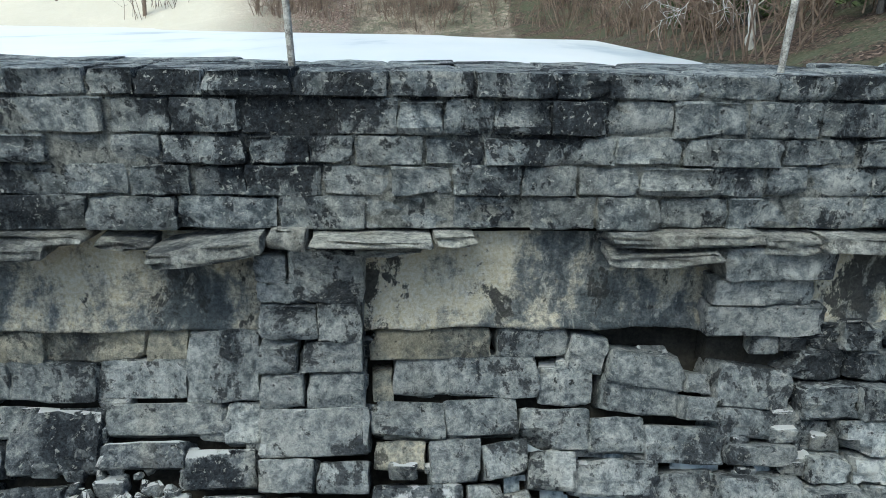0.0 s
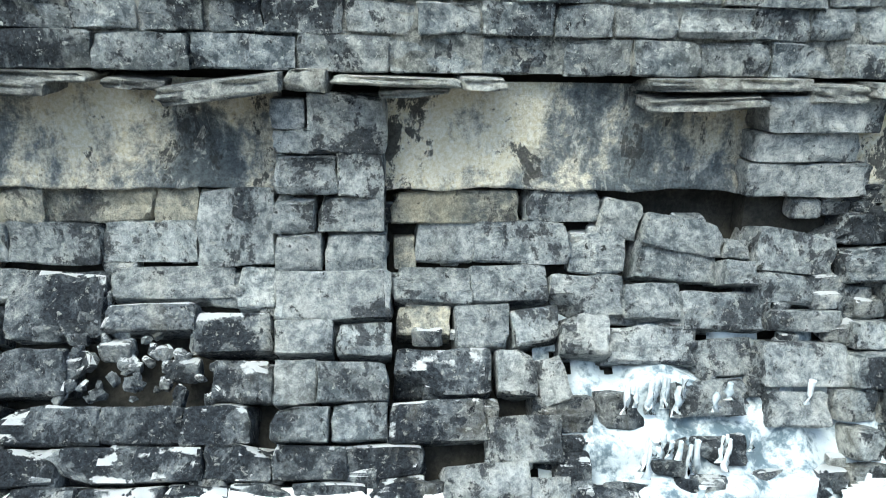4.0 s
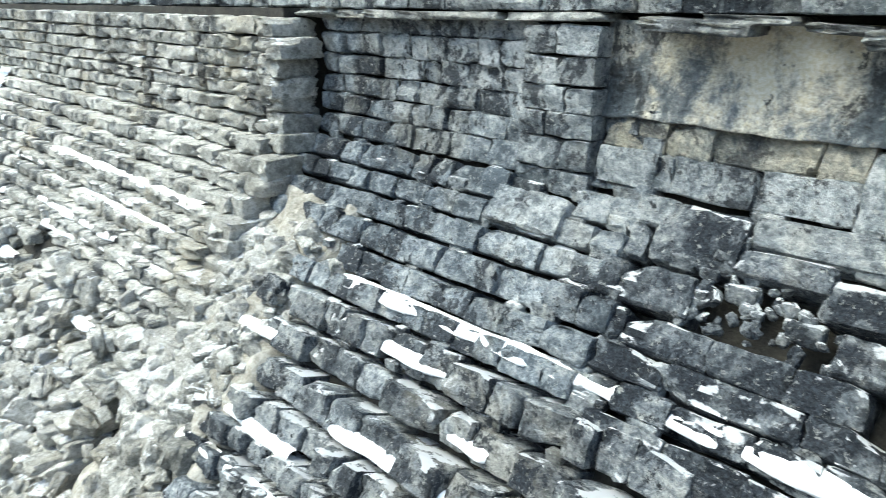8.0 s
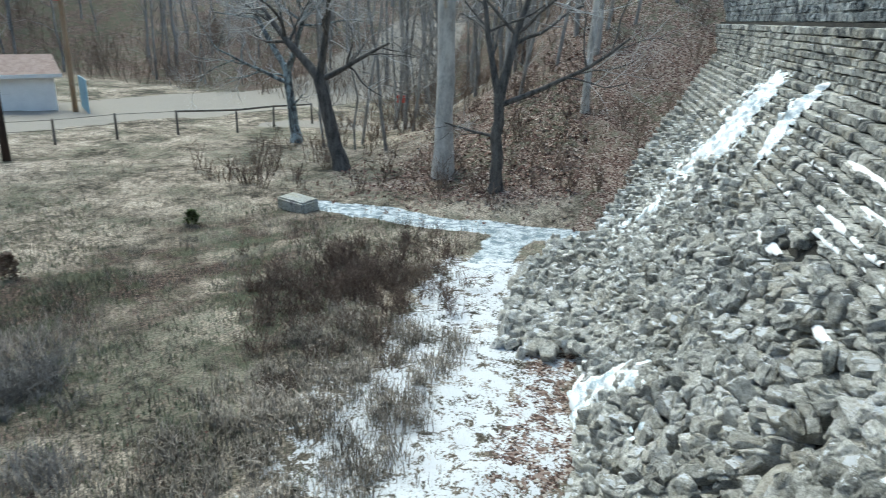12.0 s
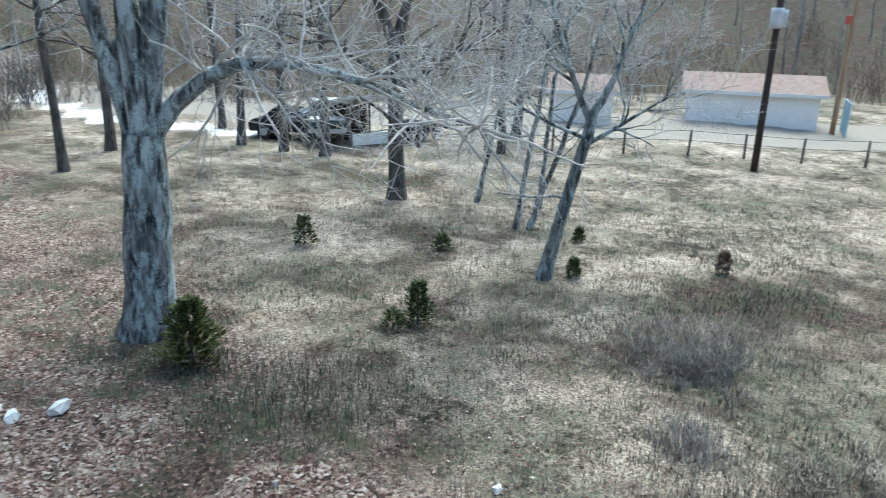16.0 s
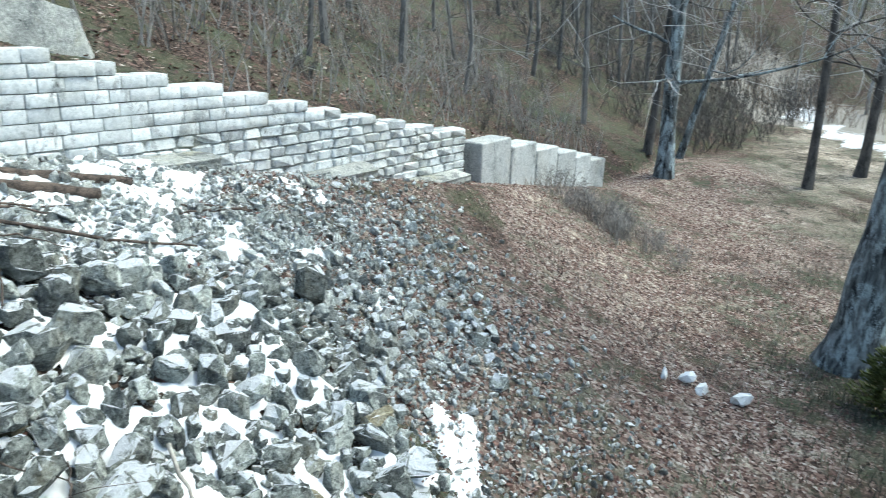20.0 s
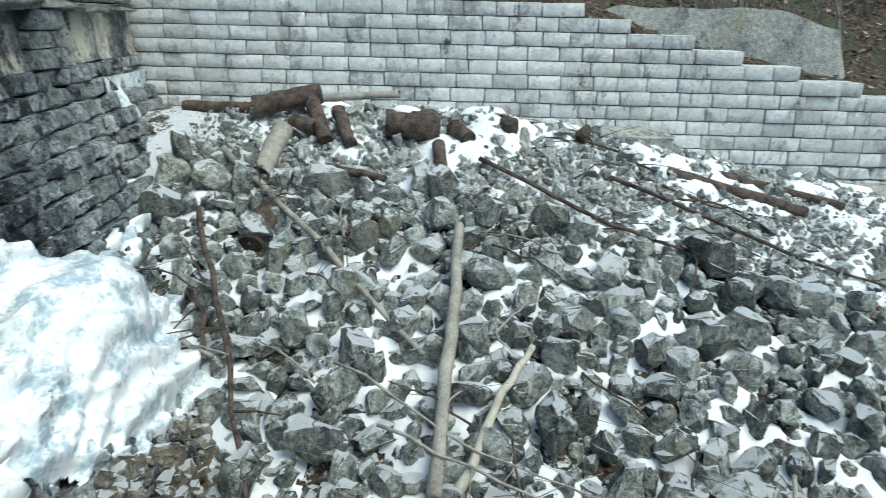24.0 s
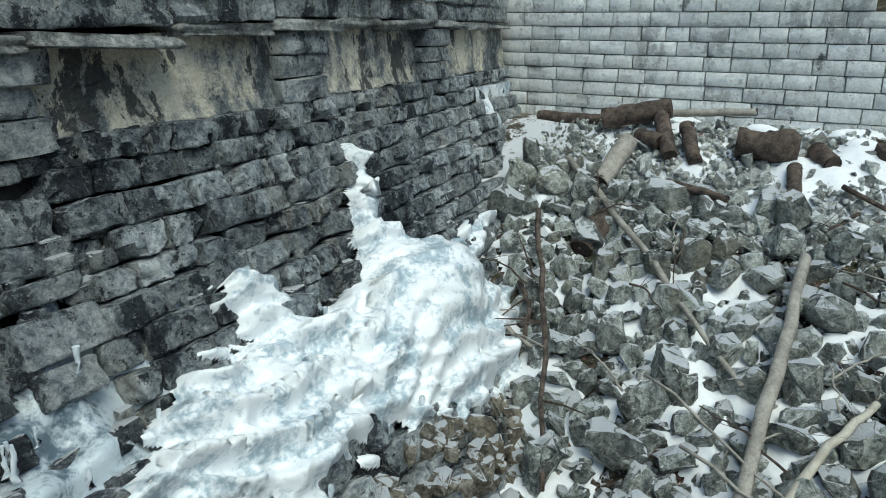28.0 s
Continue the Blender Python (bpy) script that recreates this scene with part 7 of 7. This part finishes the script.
def hull(name, profile, half, mat, parent, tuck=0.12, label=""):
    """A body from a side profile, with the sides drawn in above."""
    zs = [q[1] for q in profile]
    lo, hi = min(zs), max(zs)
    bm = bmesh.new()
    rings = []
    for s in (-1, 1):
        rings.append([bm.verts.new((x, s * half * (1 - tuck * (z - lo) / (hi - lo)), z)) for x, z in profile])
    bm.faces.new(rings[0][::-1])
    bm.faces.new(rings[1])
    n = len(profile)
    for i in range(n):
        bm.faces.new((rings[0][i], rings[0][(i + 1) % n], rings[1][(i + 1) % n], rings[1][i]))
    bmesh.ops.recalc_face_normals(bm, faces=bm.faces[:])
    bmesh.ops.bevel(bm, geom=bm.edges[:], offset=0.04, segments=2, affect='EDGES', clamp_overlap=True)
    return part(name, bm, mat, parent, label)


car = tagged(new("car"), "dark parked car beside the road, partly behind trees", "car")
hull("body", [(-2.1, 0.35), (2.1, 0.35), (2.15, 0.7), (1.2, 0.88), (-1.9, 0.92), (-2.15, 0.75)], 0.85, M_CARDARK, car)
hull("cabin", [(-1.5, 0.9), (0.95, 0.88), (0.3, 1.38), (-1.0, 1.4)], 0.76, M_GLASS, car, 0.2, "dark glass cabin")
box("roof_panel", (1.15, 1.2, 0.05), (-0.35, 0, 1.41), M_CARDARK, car, 0.02)
for sx in (-1.35, 1.35):
    for sy in (-0.78, 0.78):
        wheel(car, sx, sy)
for sy in (-0.6, 0.6):
    box("headlight", (0.06, 0.3, 0.14), (2.13, sy, 0.68), M_TRIM, car, 0.02, "pale headlight")
car.matrix_basis = pose(-3.9, -35.2, float(land(-3.9, -35.2)), 0, 0, 155)
truck = tagged(new("truck"), "teal and white pickup truck parked by the carport", "truck")
hull("body", [(-2.4, 0.45), (2.4, 0.45), (2.45, 0.95), (1.3, 1.08), (-2.4, 1.08)], 0.92, M_TEAL, truck)
hull("cabin", [(-0.7, 1.06), (1.2, 1.06), (0.7, 1.68), (-0.6, 1.7)], 0.84, M_GLASS, truck, 0.15, "dark glass cabin")
box("roof_panel", (1.3, 1.45, 0.07), (0.05, 0, 1.72), M_CARWHITE, truck, 0.02, "white roof")
box("hood", (1.0, 1.6, 0.06), (1.85, 0, 1.05), M_CARWHITE, truck, 0.02, "white bonnet")
box("bumper", (0.12, 1.75, 0.18), (2.47, 0, 0.55), M_METAL, truck, 0.03)
box("grille", (0.05, 1.2, 0.2), (2.46, 0, 0.8), M_RUBBER, truck, 0.01)
for sx in (-1.5, 1.55):
    for sy in (-0.85, 0.85):
        wheel(truck, sx, sy, 0.38, 0.24)
truck.matrix_basis = pose(-5.4, -35.0, float(land(-5.4, -35.0)), 0, 0, 80)
trailer = tagged(new("quad_bike"), "small dark quad bike beside the carport", "vehicle")
hull("body", [(-0.8, 0.4), (0.8, 0.4), (0.9, 0.7), (0.2, 0.85), (-0.8, 0.8)], 0.35, M_CARDARK, trailer)
for sx in (-0.6, 0.6):
    for sy in (-0.42, 0.42):
        wheel(trailer, sx, sy, 0.26, 0.2)
rod("handlebar", (0.35, -0.4, 1.0), (0.35, 0.4, 1.0), 0.02, 0.02, M_RUBBER, trailer)
trailer.matrix_basis = pose(-9.6, -33.0, float(land(-9.6, -33.0)), 0, 0, 30)

# utility poles
pole = tagged(new("utility_pole"), "dark creosoted utility pole carrying a grey transformer", "pole")
rod("shaft", (0, 0, -0.3), (0, 0, 10.5), 0.155, 0.11, M_POLE, pole, 10)
rod("transformer", (0.36, 0.0, 5.95), (0.36, 0.0, 6.75), 0.24, 0.24, M_METAL, pole, 14, "pale grey transformer can")
rod("transformer", (-0.30, 0.12, 6.0), (-0.30, 0.12, 6.7), 0.2, 0.2, M_METAL, pole, 14, "pale grey transformer can")
box("crossarm", (2.2, 0.1, 0.12), (0, 0.14, 9.6), M_POLE, pole, 0.01)
pole.matrix_basis = pose(-22.33, -24.88, float(land(-22.33, -24.88)), 0, 0, 40)
tan = tagged(new("utility_pole"), "tan wooden utility pole with a red box near the shed", "pole")
rod("shaft", (0, 0, -0.3), (0, 0, 9.5), 0.15, 0.11, M_POLETAN, tan, 10)
box("junction_box", (0.35, 0.3, 0.45), (0, -0.2, 6.2), M_RED, tan, 0.02, "red junction box")
tan.matrix_basis = pose(-33.6, -31.7, float(land(-33.6, -31.7)), 0, 2.0, 40)
gate = tagged(new("mesh_gate"), "pale blue mesh gate standing beside the shed", "gate")
for k in range(12):
    rod("bar", (0, 0.28 * k, 0), (0, 0.28 * k, 1.9), 0.05, 0.05, M_BLUE, gate, 5)
for z in (0.1, 1.0, 1.88):
    rod("rail", (0, 0, z), (0, 3.1, z), 0.035, 0.035, M_BLUE, gate, 5)
gate.matrix_basis = pose(-33.4, -30.6, float(land(-33.4, -30.6)), 0, 0, 138)
# chain-link fence behind the sheds
link = tagged(new("yard_fence"), "grey chain-link yard fence behind the sheds", "fence")
for k in range(14):
    rod("fence_post", (1.6 * k, 0, 0), (1.6 * k, 0, 1.7), 0.03, 0.03, M_METAL, link, 6)
for z in (0.1, 0.6, 1.15, 1.68):
    rod("fence_wire", (0, 0, z), (20.8, 0, z), 0.016, 0.016, M_METAL, link, 4)
link.matrix_basis = pose(-35.5, -36.5, float(land(-27, -40)), 0, 0, -32)

# fence along the track: posts with wire, and rails over one stretch
fence = tagged(new("field_fence"), "low wooden post fence along the track", "fence")
line = [(-9.0, -31.6), (-12.0, -30.7), (-15.0, -29.8), (-18.2, -28.8), (-20.95, -27.7), (-23.35, -26.75), (-25.65, -25.65), (-27.9, -24.2), (-30.3, -22.6), (-32.6, -20.7), (-34.8, -19.8), (-37.0, -18.6)]
tops = []
for x, y in line:
    z = float(land(x, y))
    hgt = rng.uniform(1.1, 1.25)
    rod("fence_post", (x, y, z - 0.1), (x + rng.normal(0, 0.03), y, z + hgt), 0.065, 0.055, M_FENCE, fence, 7)
    tops.append((x, y, z + hgt))
for (a, b) in zip(tops[:-1], tops[1:]):
    rail = a[0] < -30 or a[0] > -10
    for dz, r in ((0.06, 0.05 if rail else 0.012), (0.5, 0.012)):
        rod("rail" if rail and dz < 0.3 else "fence_wire", (a[0], a[1], a[2] - dz), (b[0], b[1], b[2] - dz), r, r, M_FENCE, fence, 5)
# red sign on the path
sign = tagged(new("sign"), "small red sign on a post beside the path", "sign")
rod("post", (0, 0, 0), (0, 0, 1.4), 0.05, 0.045, M_FENCE, sign, 7)
box("board", (0.06, 0.8, 0.42), (0.07, 0, 1.3), M_RED, sign, 0.01, "red painted board")
sign.matrix_basis = pose(-40.5, -14.4, float(land(-40.5, -14.4)), 0, 0, 15)
# concrete slab by the brook
sl = tagged(new("concrete_slab"), "weathered concrete slab lying by the frozen brook", "slab")
box("block", (1.15, 0.7, 0.4), (0, 0, 0.18), M_CONCRETE, sl, 0.05)
sl.matrix_basis = pose(-19.4, -10.5, float(land(-19.4, -10.5)), 3, 2, 70)

# ---- ground cover ----
def blades(n, box_, keep, hgt, wide, lean=0.6, lift=0.0, seed=1, per=6, clump=0.09):
    """Grass in tufts: tapering bent blades, all in one mesh."""
    r = np.random.default_rng(seed)
    x, y = r.uniform(box_[0], box_[2], n), r.uniform(box_[1], box_[3], n)
    ok = r.random(n) < keep(x, y)
    x, y = x[ok], y[ok]
    size = r.uniform(0.55, 1.25, len(x))
    x, y, size = np.repeat(x, per), np.repeat(y, per), np.repeat(size, per)
    x, y = x + r.normal(0, clump, len(x)), y + r.normal(0, clump, len(x))
    z = land(x, y) - 0.01 + lift
    a, k, h_ = r.uniform(0, 6.28, len(x)), r.uniform(0.15, lean, len(x)), r.uniform(0.6, 1.2, len(x)) * hgt * size
    dx, dy = np.cos(a), np.sin(a)
    wx, wy = -dy * wide * size, dx * wide * size
    base = np.stack([x, y, z], -1)
    mid = base + np.stack([dx * k * h_ * 0.35, dy * k * h_ * 0.35, h_ * 0.6], -1)
    tip = base + np.stack([dx * k * h_ * 1.1, dy * k * h_ * 1.1, h_ * (1.0 - 0.35 * k)], -1)
    w = np.stack([wx, wy, 0 * wx], -1)
    v = np.stack([base - w, base + w, mid + w * 0.7, mid - w * 0.7, tip], 1).reshape(-1, 3)
    i = np.arange(len(x))[:, None] * 5
    quads, tris = i + np.array((0, 1, 2, 3)), i + np.array((3, 2, 4))
    return v, [tuple(q) for q in quads] + [tuple(q) for q in tris]


M_STRAW = plain("dead_grass", (0.09, 0.078, 0.062), (0.45, 0.40, 0.34), 0.6, 0.9, 0.1, 0.003, piece=0.8)
M_GREENGRASS = plain("winter_grass", (0.09, 0.11, 0.07), (0.26, 0.285, 0.19), 0.6, 0.9, 0.1, 0.003, piece=0.8)


def grassy(x, y):
    zz = ground_zones(x, y, 0 * x)
    away = np.clip(1.3 - np.hypot(x, y) / 34, 0.15, 1)
    return np.clip(1 - 1.3 * zz[:, 0] - 0.40 * zz[:, 1] - 1.2 * zz[:, 2] - zz[:, 3], 0, 1) * away * (0.45 + 0.55 * (waves(x, y, 0.7) > -0.2)) * (1 - 0.8 * np.exp(-((x + 0.3) / 3.0) ** 4 - ((y + 10.2) / 3.0) ** 4)) * (y < face_toe(x))


def face_toe(x):
    return dam_line(x) - 5.0


v, f = blades(16000, (-24, -27, 5, -2.5), grassy, 0.16, 0.006, seed=3)
tagged(from_arrays("dead_grass", v, f, M_STRAW), "tufts of dead straw-coloured grass", "grass", kind="stuff")
v, f = blades(10000, (-20, -20, 3, -4), lambda x, y: grassy(x, y) * (waves(x, y, 0.45) > -0.25), 0.13, 0.007, seed=5)
tagged(from_arrays("green_grass", v, f, M_GREENGRASS), "patches of dull green winter grass", "grass", kind="stuff")
# shaggy tussocks near the toe of the dam
v, f = blades(520, (-12.5, -6.5, -4.5, -3.2), lambda x, y: 0.6 + 0 * x, 0.30, 0.007, 0.9, 0.0, 7, 46, 0.13)
tagged(from_arrays("tussocks", v, f, M_STRAW), "shaggy straw-coloured tussocks at the foot of the dam", "grass", kind="stuff")
# thin dead stalks
v, f = blades(1500, (-22, -24, 9, -4), lambda x, y: 0.7 * (ground_zones(x, y, 0 * x)[:, 0] < 0.3) * (y < face_toe(x)), 0.42, 0.004, 0.5, 0.0, 9, 3, 0.12)
tagged(from_arrays("dead_stalks", v, f, M_STRAW), "thin grey dead stalks standing in the grass", "grass", kind="stuff")


def leaves(n, box_, keep, size, seed):
    """Curled fallen leaves."""
    r = np.random.default_rng(seed)
    x, y = r.uniform(box_[0], box_[2], n), r.uniform(box_[1], box_[3], n)
    ok = r.random(n) < keep(x, y)
    x, y = x[ok], y[ok]
    m = len(x)
    z = land(x, y) + r.uniform(0.01, 0.045, m)
    s, a = r.uniform(0.5, 1.2, m) * size, r.uniform(0, 6.28, m)
    tilt, curl = r.normal(0, 0.35, (m, 2)), r.uniform(0.1, 0.6, m)
    u, w = np.stack([np.cos(a), np.sin(a)], -1), np.stack([-np.sin(a), np.cos(a)], -1)
    out = []
    for p, q, up in ((-1, 0, 1), (0, -0.6, 0.2), (0.15, 0, 0), (0, 0.6, 0.2), (1, 0, 1)):
        dx = p * u[:, 0] * s + q * w[:, 0] * s
        dy = p * u[:, 1] * s + q * w[:, 1] * s
        out.append(np.stack([x + dx, y + dy, z + up * curl * s * 0.5 + tilt[:, 0] * dx + tilt[:, 1] * dy], -1))
    v_ = np.stack(out, 1).reshape(-1, 3)
    i = np.arange(m)[:, None] * 5
    return v_, [tuple(q) for pair in ((0, 1, 2), (0, 2, 3), (2, 1, 4), (2, 4, 3)) for q in (i + np.array(pair))]


def leaf_material():
    m, t, b = material("fallen_leaves", 0.8)
    r = per_piece(t)
    col = ramp(t, r, [(0.0, (0.04, 0.022, 0.02)), (0.35, (0.13, 0.062, 0.05)), (0.65, (0.20, 0.118, 0.094)), (0.88, (0.32, 0.24, 0.20)), (1.0, (0.52, 0.46, 0.40))])
    t.links.new(mix(t, 0.3, col, mix(t, tex(t, 40, 3, 0.6, coords(t)), (0.1, 0.1, 0.1), (0.9, 0.9, 0.9)), 'OVERLAY'), b.inputs["Base Color"])
    return m


def littered(x, y):
    zz = ground_zones(x, y, 0 * x)
    return np.clip(zz[:, 1] + 0.10 - 0.6 * zz[:, 0], 0, 1) * (1 - 0.65 * np.exp(-((x + 0.3) / 2.8) ** 4 - ((y + 10.2) / 2.8) ** 4)) * (y < face_toe(x))


M_LEAF = leaf_material()
v, f = leaves(34000, (-9, -22, 10.4, -2.5), littered, 0.036, 11)
tagged(from_arrays("leaf_litter", v, f, M_LEAF), "brown fallen leaves over the slope", "leaves", kind="stuff")
v, f = leaves(16000, (10.9, -26, 22, 2), lambda x, y: 0.9 + 0 * x, 0.055, 12)
tagged(from_arrays("slope_leaves", v, f, M_LEAF), "brown fallen leaves on the wooded slope", "leaves", kind="stuff")
v, f = leaves(9000, (-34, -12, -20, 1.5), littered, 0.085, 13)
tagged(from_arrays("bank_leaves", v, f, M_LEAF), "russet fallen leaves on the bank", "leaves", kind="stuff")
v, f = leaves(2600, (3.2, -7, 10.2, 3.6), lambda x, y: 0.25 + 0.75 * (waves(x, y, 1.3) > 0.4), 0.05, 14)
tagged(from_arrays("heap_leaves", v, f, M_LEAF), "reddish leaves caught between the rocks", "leaves", kind="stuff")


# low shaggy bushes and dry tufts in the hollow
M_DARKTUFT = plain("dark_green_tuft", (0.022, 0.027, 0.018), (0.12, 0.13, 0.09), 2.0, 0.9, 0.1, 0.003, piece=0.8)
M_DRYTUFT = plain("dry_tuft", (0.24, 0.20, 0.17), (0.46, 0.40, 0.35), 2.0, 0.9, 0.1, 0.003, piece=0.7)
for n_, cx, cy, sx, sy, hgt_, mat_, name_, word_ in ((2600, -0.9, -10.6, 1.5, 1.1, 0.30, M_DARKTUFT, "dark_bush", "low dark green tangle of grass and briar"), (700, 0.9, -12.3, 0.7, 0.5, 0.3, M_DARKTUFT, "dark_bush", "dark tangle below the young cedar"),
                                                     (1000, -8.8, -10.7, 1.0, 0.6, 0.45, M_DRYTUFT, "dry_bush", "dry feathery grass clump in the hollow"), (500, -6.15, -7.4, 0.3, 0.3, 0.5, M_GREYBRUSH, "grey_bush", "pale grey dead stalks in a clump"),
                                                     (900, -11.5, -11.7, 1.1, 0.6, 0.3, M_DARKTUFT, "dark_bush", "low dark green tangle in the grass"), (900, 8.3, -17.3, 1.2, 0.8, 0.6, M_DRYTUFT, "dry_bush", "pale feathery dead grass on the leafy slope"),
                                                     (600, 6.5, -13.0, 1.6, 1.0, 0.3, M_DRYTUFT, "dry_bush", "pale dry grass among the leaves")):
    r_ = np.random.default_rng(n_ + int(cx * 10))
    keep_n = int(n_)
    qx, qy = r_.normal(cx, sx, keep_n), r_.normal(cy, sy, keep_n)
    bv, bf_ = [], []
    for x, y in zip(qx, qy):
        fall_ = math.exp(-0.5 * ((x - cx) / sx) ** 2 - 0.5 * ((y - cy) / sy) ** 2)
        h1 = hgt_ * r_.uniform(0.5, 1.3) * (0.45 + 0.55 * fall_)
        a, k = r_.uniform(0, 6.28), r_.uniform(0.1, 0.8)
        p = np.array((x, y, float(land(x, y)) - 0.02))
        d = np.array((math.cos(a) * k, math.sin(a) * k, 1.0)) * h1
        w_ = np.array((-math.sin(a), math.cos(a), 0)) * 0.006
        i = len(bv)
        bv += [p - w_, p + w_, p + d * 0.6 + w_ * 0.8, p + d * 0.6 - w_ * 0.8, p + d * (1.3, 1.3, 0.9)]
        bf_ += [(i, i + 1, i + 2, i + 3), (i + 3, i + 2, i + 4)]
    tagged(from_arrays(name_, bv, bf_, mat_), word_, "bush", kind="stuff")
